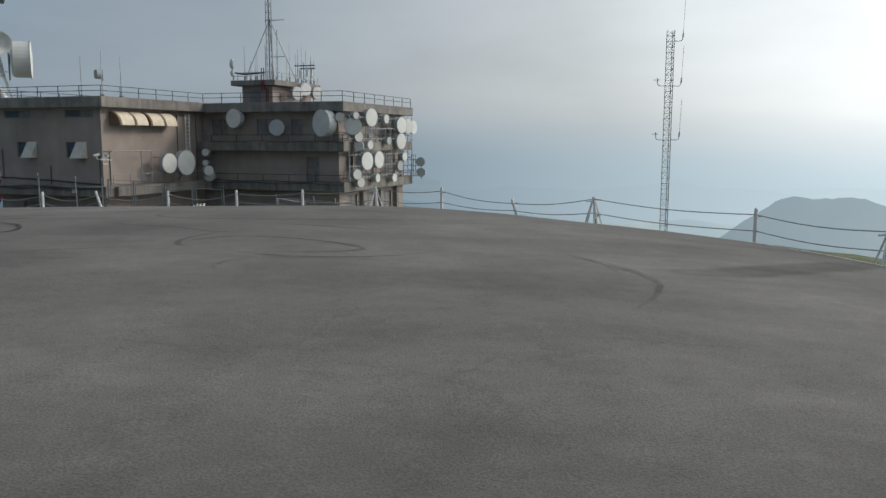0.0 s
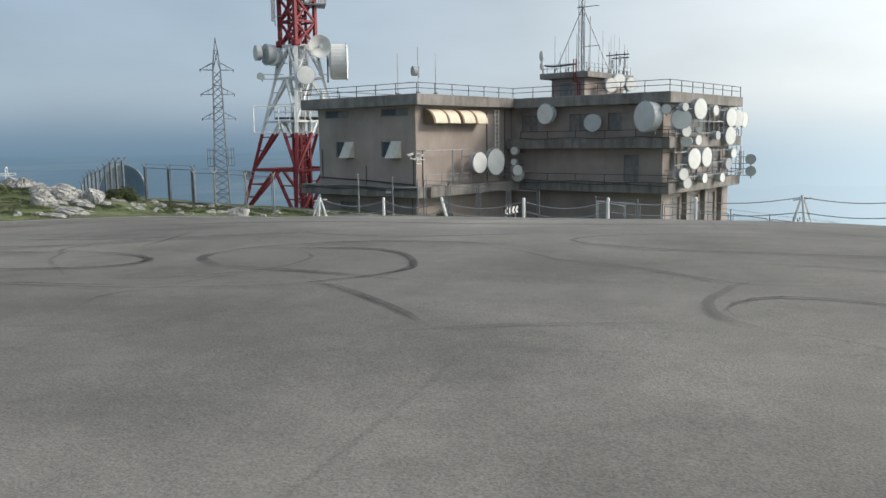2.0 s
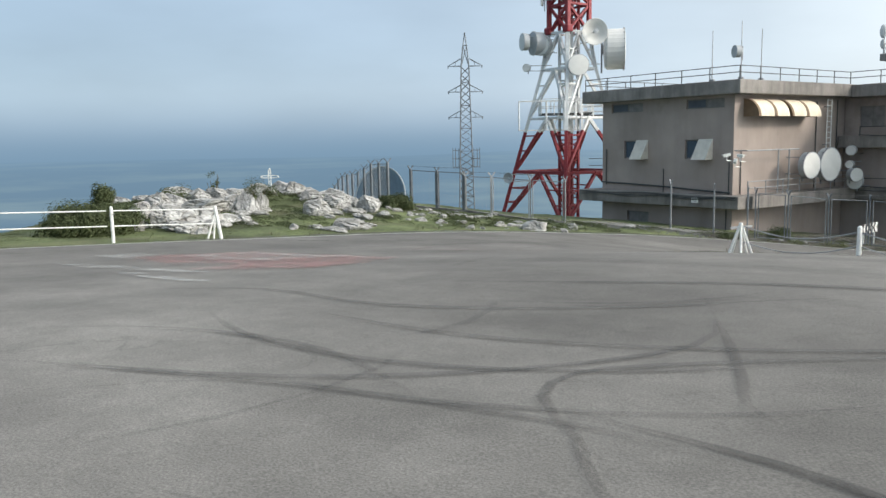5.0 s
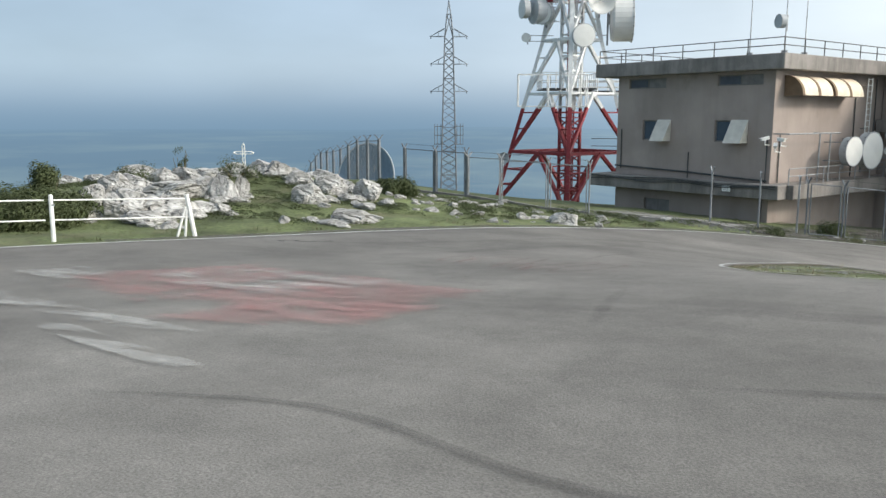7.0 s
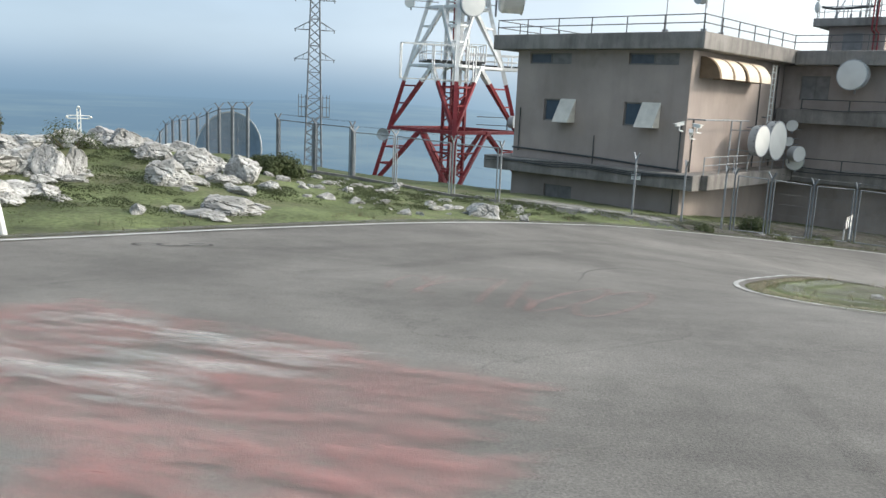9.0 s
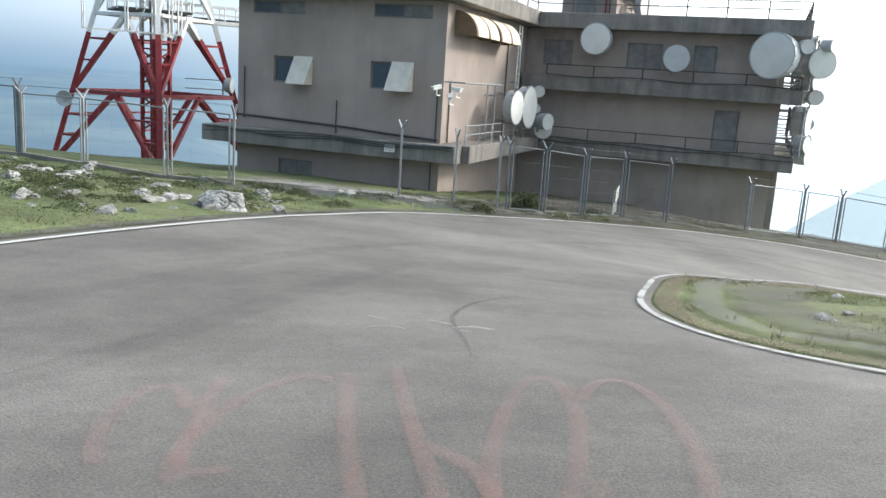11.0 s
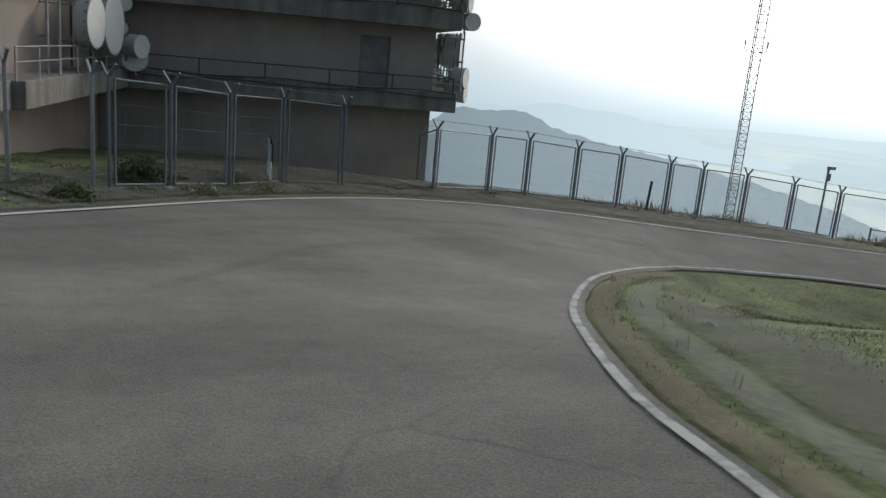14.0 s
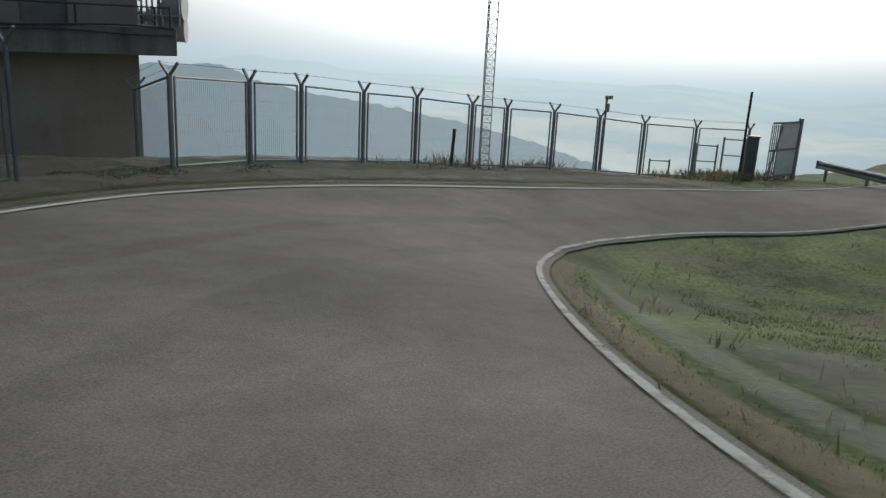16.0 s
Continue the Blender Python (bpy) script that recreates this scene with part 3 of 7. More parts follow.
LOT_EDGE = smooth_line([(8.5, 0), (8.2, 8), (6.5, 15), (5.2, 18), (2.4, 22.6), (-1.4, 26.5), (-5, 27.2), (-12, 27.6), (-16.6, 28.1)])
ISLAND_EDGE = smooth_line([(-16.6, 28.1), (-19.1, 29.55), (-20.25, 30.9), (-20.7, 32.2), (-20.66, 33.8), (-20.07, 35.77), (-19.44, 37.36), (-17.63, 40.11), (-15.14, 42.86), (-12.64, 44.96), (-10.84, 46.17), (-9.34, 46.83), (-8.7, 47.01), (-6.73, 47.14), (-3.84, 46.51), (-0.69, 44.41), (6, 41.2), (12, 38.5)], 0.35)
OUTER_EDGE = smooth_line([(15, 44), (8.5, 46.9), (3.4, 48.8), (-1.66, 50.31), (-5.41, 50.92), (-10.21, 51.44), (-12.71, 51.66), (-15.29, 51.27), (-18.35, 49.91), (-21.54, 47.25), (-24.75, 44.7), (-26.41, 41.85), (-27.51, 39.2), (-29.3, 34), (-30.8, 30.8), (-31.9, 28.4), (-33.4, 25), (-35, 20), (-37, 10), (-37.5, 0)])
OUTLINE = LOT_EDGE + ISLAND_EDGE[1:] + OUTER_EDGE + [Vector((-38, -18)), Vector((9, -18))]
POLY = np.array([(q.x, q.y) for q in OUTLINE])


def on_road(x, y):
    """Which of the points (arrays) lie on the asphalt."""
    x, y = np.asarray(x, float), np.asarray(y, float)
    hit = np.zeros(x.shape, bool)
    for (x0, y0), (x1, y1) in zip(POLY, np.roll(POLY, -1, 0)):
        if y0 == y1:
            continue
        hit ^= ((y0 > y) != (y1 > y)) & (x < (x1 - x0) * (y - y0) / (y1 - y0) + x0)
    return hit


def rim(x, y):
    """Distance to the asphalt's rim."""
    x, y = np.asarray(x, float), np.asarray(y, float)
    best = np.full(x.shape, 1e9)
    for (x0, y0), (x1, y1) in zip(POLY, np.roll(POLY, -1, 0)):
        dx, dy = x1 - x0, y1 - y0
        t = np.clip(((x - x0) * dx + (y - y0) * dy) / (dx * dx + dy * dy + 1e-9), 0, 1)
        best = np.minimum(best, np.hypot(x - x0 - t * dx, y - y0 - t * dy))
    return best


def lumps(x, y):
    """Uneven turf: small mounds, and the rocky knoll by the cross."""
    z = 0.09 * noise.noise((x * 0.35, y * 0.35, 1.0)) + 0.05 * noise.noise((x * 1.1, y * 1.1, 4.0))
    for kx, ky, kr, kh in ((-40, 36, 6.0, 0.55), (-44, 33, 5.0, 0.25), (-39.2, 38.2, 2.4, 0.32), (-37, 40.5, 4.0, 0.3), (-46.5, 53.8, 5.0, 0.4), (-26, 47.0, 2.5, 0.15)):
        z += kh * math.exp(-((x - kx) ** 2 + (y - ky) ** 2) / (kr * kr))
    return z


def axis_lines(lo, hi, step, far, grow=1.22):
    mid = list(np.arange(lo, hi + 1e-6, step))
    out, s = [hi], step
    while out[-1] < far:
        s *= grow
        out.append(out[-1] + s)
    back, s = [lo], step
    while back[-1] > -far:
        s *= grow
        back.append(back[-1] - s)
    return np.array(back[:0:-1] + mid + out[1:])


def build_ground():
    xs, ys = axis_lines(-60, 22, 0.6, 4600), axis_lines(-6, 72, 0.6, 4600)
    gx, gy = np.meshgrid(xs, ys, indexing="ij")
    z = lie(gx, gy)
    inside = on_road(gx, gy)
    d = rim(gx, gy)
    verts = []
    for i in range(len(xs)):
        for j in range(len(ys)):
            x, y = gx[i, j], gy[i, j]
            r = math.hypot(x + 18, y - 36)
            k = z[i, j]
            if inside[i, j]:
                k -= 0.05 * min(1, d[i, j] / 0.7)
            elif r < 90:
                k += lumps(x, y) * min(1, d[i, j] / 1.5)
            elif r > 300:
                calm = 1 - 0.8 * float(west_side(x, y))
                k += calm * (70 * noise.noise((x / 600, y / 600, 2.0)) + 26 * noise.noise((x / 180, y / 180, 7.0)))
            verts.append((x, y, k))
    w = len(ys)
    faces = [(i * w + j, (i + 1) * w + j, (i + 1) * w + j + 1, i * w + j + 1) for i in range(len(xs) - 1) for j in range(w - 1)]
    me = bpy.data.meshes.new("ground")
    me.from_pydata(verts, [], faces)
    me.materials.append(TURF)
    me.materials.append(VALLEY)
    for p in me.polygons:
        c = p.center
        # past 100 m the sheet glows with the painted haze
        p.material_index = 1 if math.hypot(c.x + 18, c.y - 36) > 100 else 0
        p.use_smooth = True
    ob = new("ground", me)
    return tagged(ob, "grassy stony hilltop falling to a hazy valley", "ground", kind="structure")


def build_road():
    from mathutils.geometry import delaunay_2d_cdt
    pts = [Vector((x, y)) for x, y in POLY]
    count = len(pts)
    edges = [(i, (i + 1) % count) for i in range(count)]
    gx, gy = np.meshgrid(np.arange(-38, 16, 0.7), np.arange(-18, 53, 0.7), indexing="ij")
    keep = on_road(gx, gy) & (rim(gx, gy) > 0.3)
    pts += [Vector((x, y)) for x, y in zip(gx[keep], gy[keep])]
    v, e, f, *_ = delaunay_2d_cdt(pts, edges, [], 1, 1e-4)
    z = lie(np.array([p.x for p in v]), np.array([p.y for p in v]))
    verts = [(p.x, p.y, k + 0.03 + 0.012 * noise.noise((p.x * 0.5, p.y * 0.5, 3.0))) for p, k in zip(v, z)]
    me = bpy.data.meshes.new("road")
    me.from_pydata(verts, [], [tuple(q) for q in f])
    me.materials.append(ASPHALT)
    for p in me.polygons:
        p.use_smooth = True
    me.validate()
    bm = bmesh.new()
    bm.from_mesh(me)
    bmesh.ops.recalc_face_normals(bm, faces=bm.faces)
    if sum(q.normal.z for q in bm.faces) < 0:
        bmesh.ops.reverse_faces(bm, faces=bm.faces)
    bm.to_mesh(me)
    bm.free()
    ob = new("road", me)
    return tagged(ob, "worn grey asphalt road and parking area", "road", kind="structure")


def ribbon(name, line, width, mat, label, lift=0.05, category="marking", offset=0.0, kind="structure", taper=False, rim_cover=0.75, turf=False):
    """A flat strip along a line that follows the asphalt."""
    line = [Vector((q[0], q[1])) for q in line]
    bm = bmesh.new()
    rows = []
    for i, q in enumerate(line):
        t = (line[min(i + 1, len(line) - 1)] - line[max(i - 1, 0)]).normalized()
        s = Vector((-t.y, t.x))
        w = width * (min(1, 0.25 + 3.0 * min(i, len(line) - 1 - i) / len(line)) if taper else 1.0)
        row = []
        for k in (-0.5, -0.3, 0.3, 0.5):
            c = q + s * (offset + k * w)
            row.append(bm.verts.new((c.x, c.y, height(c.x, c.y) + lift + (lumps(c.x, c.y) * min(1, float(rim(c.x, c.y)) / 1.5) if turf else 0))))
        rows.append(row)
    for a, b in zip(rows, rows[1:]):
        for k in range(3):
            bm.faces.new((a[k], a[k + 1], b[k + 1], b[k]))
    ob = part(name, bm, mat)
    cover = ob.data.attributes.new("cover", "FLOAT", "POINT")
    end = len(rows) - 1
    for i in range(len(rows)):
        fade = min(1.0, min(i, end - i) / 4) if taper else 1.0
        for k in range(4):
            cover.data[i * 4 + k].value = (rim_cover if k in (0, 3) else 1.0) * fade
    for p in ob.data.polygons:
        if p.normal.z < 0:
            p.flip()
    return tagged(ob, label, category, kind=kind)


def build_hill(name, bearing, spread, dist, top, foot, mat, label, seed, rough=0.2, lean=0.0):
    """A far ridge: a long mound with depth, uneven along its crest."""
    bm = bmesh.new()
    rows = []
    n = 70
    for i in range(n + 1):
        t = i / n * 2 - 1
        b = radians(bearing + t * spread)
        shape = max(0.0, 1 - abs(t - lean) ** 1.7 / (1 + abs(lean))) if abs(t) < 1 else 0
        h = foot + (top - foot) * max(0, shape * (1 - rough) + rough * (0.5 + 0.9 * noise.noise((t * 4.0, seed, 0.3)) + 0.3 * noise.noise((t * 17.0, seed, 1.3))) * min(1, 6 * (1 - abs(t))))
        row = []
        for k, (dd, hh) in enumerate(((-260, foot - 60), (-120, foot + (h - foot) * 0.55), (-40, foot + (h - foot) * 0.9), (0, h), (90, foot + (h - foot) * 0.6), (260, foot - 60))):
            d = dist + dd
            row.append(bm.verts.new((d * math.sin(b), d * math.cos(b), hh)))
        rows.append(row)
    for a, c in zip(rows, rows[1:]):
        for k in range(5):
            bm.faces.new((a[k], a[k + 1], c[k + 1], c[k]))
    ob = part(name, bm, mat, smooth=True)
    return tagged(ob, label, "hill", kind="structure")


build_ground()
build_road()
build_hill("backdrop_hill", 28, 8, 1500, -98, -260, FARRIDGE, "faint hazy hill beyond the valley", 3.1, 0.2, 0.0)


def build_near_hill():
    """The wooded hill across the saddle: a steep mound with a shoulder and a flat crest."""
    dist, foot = 297.0, -175.0
    bm = bmesh.new()
    rows = []
    for i in range(121):
        deg = 13 + 45 * i / 120
        el = float(np.interp(deg, (13, 19, 22.3, 23.2, 24.6, 25.6, 27.4, 28.4, 30.0, 33, 35, 38, 42, 48, 58), (-11, -6.2, -3.75, -3.6, -3.75, -3.6, -3.6, -4.05, -4.75, -5.25, -5.5, -5.95, -6.7, -8.0, -11)))
        h = 1.2 + dist * math.tan(radians(el)) + 0.9 * noise.noise((deg * 1.7, 0.3, 4.0)) + 0.5 * noise.noise((deg * 6.0, 2.3, 1.0))
        s, c = math.sin(radians(deg)), math.cos(radians(deg))
        row = []
        for dd, share in ((-95, 0.0), (-62, 0.33), (-34, 0.66), (-12, 0.92), (0, 1.0), (16, 0.97), (50, 0.7), (110, 0.0)):
            k = foot + (h - foot) * share + (0.8 * noise.noise((deg, dd * 0.1, 3.0)) if 0.1 < share < 0.99 else 0)
            row.append(bm.verts.new(((dist + dd) * s, (dist + dd) * c, k)))
        rows.append(row)
    for a, b in zip(rows, rows[1:]):
        for k in range(7):
            bm.faces.new((a[k], a[k + 1], b[k + 1], b[k]))
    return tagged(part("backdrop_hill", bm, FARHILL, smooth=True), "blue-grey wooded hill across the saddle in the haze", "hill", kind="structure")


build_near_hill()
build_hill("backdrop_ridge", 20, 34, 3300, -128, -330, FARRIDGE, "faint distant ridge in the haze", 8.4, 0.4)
ribbon("edge_line", OUTER_EDGE, 0.12, ROADPAINT, "worn white line along the outer road edge", offset=0.3)
ribbon("edge_line", ISLAND_EDGE, 0.095, OLDPAINT, "white line round the grass island", offset=0.14, lift=0.05)
ribbon("edge_line", LOT_EDGE, 0.10, ROADPAINT, "faint white line along the parking edge", offset=0.2, lift=0.05)


def ring(cx, cy, r, a0, a1, sx=1.0, rot=0.0):
    out = []
    n = max(8, int(abs(a1 - a0) / 5))
    for i in range(n + 1):
        a = radians(a0 + (a1 - a0) * i / n)
        x, y = r * sx * math.cos(a), r * math.sin(a)
        c, s = math.cos(radians(rot)), math.sin(radians(rot))
        out.append((cx + c * x - s * y, cy + s * x + c * y))
    return out


for line, w, mat in (
    # the wide figure of eight
    (smooth_line([(-11.9, 15.1), (-12.0, 15.6), (-11.8, 16.2), (-10.8, 17.0), (-9.8, 17.25), (-8.9, 17.2), (-8.3, 17.0), (-7.5, 16.7)]), 0.10, RUBBER),
    (smooth_line([(-11.8, 16.1), (-12.02, 15.6), (-11.9, 15.0), (-11.3, 14.45), (-10.9, 14.3)], 0.25), 0.17, RUBBER),
    (smooth_line([(-11.5, 14.55), (-10.9, 14.3), (-9.8, 14.1), (-8.8, 13.8), (-8.2, 13.6)]), 0.13, RUBBER),
    (smooth_line([(-12.05, 15.6), (-11.4, 16.1), (-10.2, 16.3), (-9.5, 16.0), (-9.1, 15.5), (-8.8, 14.9), (-8.72, 14.5), (-8.9, 14.0), (-9.2, 13.6), (-9.5, 13.3), (-10.0, 13.0)], 0.3), 0.10, RUBBER),
    (smooth_line([(-8.95, 15.2), (-8.74, 14.6), (-8.85, 14.1)], 0.2), 0.13, RUBBER),
    (smooth_line([(-11.4, 16.0), (-10.9, 15.9), (-10.4, 15.3), (-10.3, 14.8), (-10.35, 14.2), (-10.8, 13.7), (-11.4, 13.3), (-12.3, 13.2)], 0.3), 0.07, FAINTRUBBER),
    (smooth_line([(-14.7, 15.6), (-13.8, 15.4), (-13.2, 15.2), (-12.6, 14.8), (-12.5, 14.3), (-12.9, 14.0), (-13.7, 13.75), (-14.9, 13.7), (-16.1, 13.6)], 0.3), 0.10, RUBBER),
    (smooth_line([(-13.1, 15.15), (-12.58, 14.8), (-12.5, 14.35), (-12.95, 14.0)], 0.2), 0.15, RUBBER),
    # thin crossing marks
    (smooth_line([(-14.5, 12.5), (-13.7, 12.7), (-12.7, 12.8), (-11.9, 12.8), (-10.6, 12.9)]), 0.08, RUBBER),
    (smooth_line([(-10.4, 14.0), (-10.6, 13.5), (-11.0, 12.8)], 0.2), 0.06, FAINTRUBBER),
    (smooth_line([(-10.4, 14.0), (-9.9, 13.8), (-9.4, 13.5), (-8.8, 13.0)], 0.25), 0.08, FAINTRUBBER),
    (smooth_line([(-12.2, 13.0), (-13.3, 13.9), (-14.1, 14.6), (-14.6, 15.4), (-15.1, 16.3)]), 0.09, FAINTRUBBER),
    (smooth_line([(-9.6, 13.5), (-9.0, 13.2), (-8.3, 12.6), (-7.8, 12.1), (-7.4, 11.6)]), 0.10, RUBBER),
    (smooth_line([(-8.4, 11.0), (-7.4, 11.6), (-6.9, 11.9), (-6.0, 12.2), (-5.4, 12.4)]), 0.07, FAINTRUBBER),
    (smooth_line([(-4.2, 14.8), (-5.0, 14.5), (-5.25, 13.9), (-5.4, 13.3), (-5.3, 12.7), (-5.0, 12.35), (-4.5, 11.9)], 0.3), 0.12, FAINTRUBBER),
    (smooth_line([(-9.3, 16.7), (-8.0, 16.5), (-7.2, 15.6), (-6.4, 15.3), (-5.7, 14.8), (-5.2, 14.4), (-4.5, 14.4), (-3.6, 14.9)]), 0.08, FAINTRUBBER),
    (smooth_line([(-13.6, 12.9), (-12.1, 12.7), (-11.1, 12.7), (-10.0, 13.0), (-9.3, 13.35), (-8.9, 13.7)]), 0.07, FAINTRUBBER),
    (smooth_line([(-10.8, 11.5), (-11.1, 12.2), (-10.9, 12.6), (-10.6, 13.1)], 0.25), 0.08, FAINTRUBBER),
    (smooth_line([(-13.7, 14.4), (-14.4, 15.1), (-15.0, 15.8), (-15.05, 16.4), (-14.6, 16.9), (-13.0, 18.0), (-12.1, 18.4), (-11.0, 18.4)]), 0.10, FAINTRUBBER),
    (smooth_line([(-19.2, 14.9), (-17.7, 15.1), (-16.5, 15.3), (-15.0, 15.4), (-13.9, 15.3), (-13.0, 15.0)]), 0.09, FAINTRUBBER),
    (smooth_line([(-14.9, 19.2), (-14.3, 17.6), (-14.0, 16.7), (-13.85, 16.2), (-13.5, 15.8)], 0.3), 0.10, FAINTRUBBER),
    (smooth_line([(-18.6, 14.0), (-17.13, 15.2), (-15.49, 15.42), (-14.0, 15.9), (-12.6, 17.0)]), 0.08, FAINTRUBBER),
    (smooth_line([(-17.2, 13.3), (-16.55, 14.5), (-16.4, 15.89), (-16.9, 17.2)]), 0.08, FAINTRUBBER),
    (smooth_line([(-20, 14.6), (-16.5, 15.6), (-14.6, 17.6), (-15.2, 20.0)]), 0.12, FAINTRUBBER),
    (smooth_line([(-19, 17.6), (-16, 17.2), (-13, 18.2), (-10, 20.4)]), 0.12, FAINTRUBBER),
    (smooth_line([(-19, 20), (-14, 21.5), (-9, 21.0), (-4, 22.0)]), 0.3, FAINTRUBBER),
    (smooth_line([(-20.2, 17.4), (-18.4, 16.4), (-16.6, 16.1), (-14.8, 16.6), (-13.2, 17.9)]), 0.12, FAINTRUBBER),
    (smooth_line([(-21.0, 15.6), (-19.2, 16.3), (-17.2, 16.2), (-15.3, 15.2)]), 0.10, FAINTRUBBER),
    (smooth_line([(-17.6, 19.6), (-16.9, 18.4), (-16.8, 17.2), (-17.4, 16.2)]), 0.12, FAINTRUBBER),
    (smooth_line([(-14.4, 21.6), (-14.9, 20.2), (-15.9, 19.2), (-17.5, 18.8)]), 0.12, FAINTRUBBER),
    (smooth_line([(-22.6, 17.9), (-20.4, 18.6), (-18.2, 18.2), (-16.0, 18.9), (-13.6, 20.9)]), 0.12, FAINTRUBBER),
    (smooth_line([(-13.0, 19.3), (-11.6, 18.2), (-9.8, 18.0), (-8.2, 18.9), (-7.6, 20.2)]), 0.14, FAINTRUBBER),
    (smooth_line([(-6.0, 15.6), (-4.2, 15.9), (-2.4, 15.2), (-0.6, 15.6)]), 0.12, FAINTRUBBER),
    (smooth_line([(-12, 23.4), (-8, 23.0), (-4, 23.8), (0, 22.6)]), 0.8, FADEDRUBBER),
    (smooth_line([(-22, 22.4), (-17, 23.6), (-12, 22.6), (-7, 24.0)]), 0.7, FADEDRUBBER),
    # marks nearer the road's start
    (smooth_line([(-5.0, 12.4), (-5.25, 13.0), (-5.0, 13.6), (-4.4, 13.8), (-3.3, 13.4), (-2.5, 12.6), (-3.1, 12.1), (-4.4, 11.95)], 0.3), 0.07, RUBBER),
    (smooth_line([(-4.9, 12.4), (-3.5, 11.6), (-2.0, 11.9), (-1.2, 12.9)]), 0.08, RUBBER),
    (smooth_line([(-0.4, 13.1), (0.5, 12.8), (0.9, 11.8), (0.9, 10.7)]), 0.07, FAINTRUBBER),
    (smooth_line([(-3.6, 9.6), (-4.2, 10.6), (-3.9, 11.4), (-3.2, 11.9)]), 0.10, FAINTRUBBER),
    (smooth_line([(0.2, 8.2), (0.9, 9.4), (1.3, 10.9), (0.7, 12.4), (-0.6, 13.4)]), 0.10, FAINTRUBBER),
    (smooth_line([(1.0, 11.6), (2.5, 11.8), (4.8, 13.6), (7.0, 15.6)]), 0.9, FAINTRUBBER),
    (smooth_line([(-3.2, 20.0), (-6.4, 19.0), (-7.4, 17.8), (-5.6, 16.9), (-2.0, 17.4), (0.8, 18.8)]), 0.12, FAINTRUBBER),
    # towards the bend
    (smooth_line([(-23.0, 29.6), (-23.1, 30.6), (-23.2, 31.6), (-22.9, 32.6), (-22.2, 33.5)], 0.3), 0.06, FAINTRUBBER),
    (smooth_line([(-20.5, 25.6), (-20.4, 24.7), (-20.1, 23.2), (-19.8, 22.0), (-19.7, 21.2)], 0.3), 0.18, FADEDRUBBER),
    (smooth_line([(-30.6, 28.6), (-28.2, 30.0), (-26.6, 32.4), (-25.2, 36), (-23, 40.4)]), 0.5, FADEDRUBBER),
    (smooth_line([(-27.6, 26.6), (-26.0, 29.0), (-24.8, 32.5), (-23.2, 37)]), 0.5, FADEDRUBBER),
    (smooth_line([(-25.5, 43.0), (-21.8, 45.2), (-17.5, 47.3), (-12, 48.6), (-5, 48.2)]), 0.5, FADEDRUBBER),
    (smooth_line([(-22.9, 40.4), (-19.8, 43.6), (-16, 45.8), (-11, 47.0), (-4, 46.7)]), 0.5, FADEDRUBBER),
):
    ribbon("tyre_mark", line, w, mat, "dark curved tyre mark left on the asphalt", lift=0.044 + random.random() * 0.006, taper=True, rim_cover=0.2)
# gutter and bare soil inside the island's line
TIP = [q for q in ISLAND_EDGE if q.x < -10 and q.y > 28.5]
ribbon("dry_earth", TIP, 0.34, DRYEARTH, "dry brown earth and dead grass inside the island line", offset=-0.2, lift=0.045, turf=True, rim_cover=0.5)
ribbon("gutter_strip", TIP, 0.42, DUST, "crumbling pale concrete gutter inside the island line", offset=-0.72, lift=0.06, turf=True, rim_cover=0.5, taper=True)
ribbon("bare_soil", TIP[2:-16], 1.2, SOIL, "bare grey soil at the tip of the island", offset=-1.6, lift=0.055, turf=True, rim_cover=0.4)
VERGE_BY_WALL = [q for q in OUTER_EDGE if q.y > 46.6 and q.x < 3]
ribbon("bare_soil", VERGE_BY_WALL, 1.9, DARKSOIL, "dark rubbly soil along the foot of the station", offset=-1.2, lift=0.06, turf=True, rim_cover=0.4)
ribbon("bare_soil", VERGE_BY_WALL, 2.6, DARKSOIL, "dark rubbly soil along the foot of the station", offset=-3.3, lift=0.05, turf=True, rim_cover=0.5)
OUTER_VERGE = [q for q in OUTER_EDGE if q.y > 26]
ribbon("bare_soil", OUTER_VERGE, 0.4, DARKSOIL, "strip of grey soil along the asphalt edge", offset=-0.12, lift=0.045, turf=True, rim_cover=0.3)


# ---- the relay station ----
TURN = -20.5
STATION = (-23.4, 54.9)


def station_point(a, b, z=0.0):
    p = pose(STATION[0], STATION[1], 0, 0, 0, TURN) @ Vector((a, b, z))
    return p


station = thing("relay_station", "brown rendered concrete relay station with flat roofs and jutting floor slabs", "building", (STATION[0], STATION[1], 0), TURN)


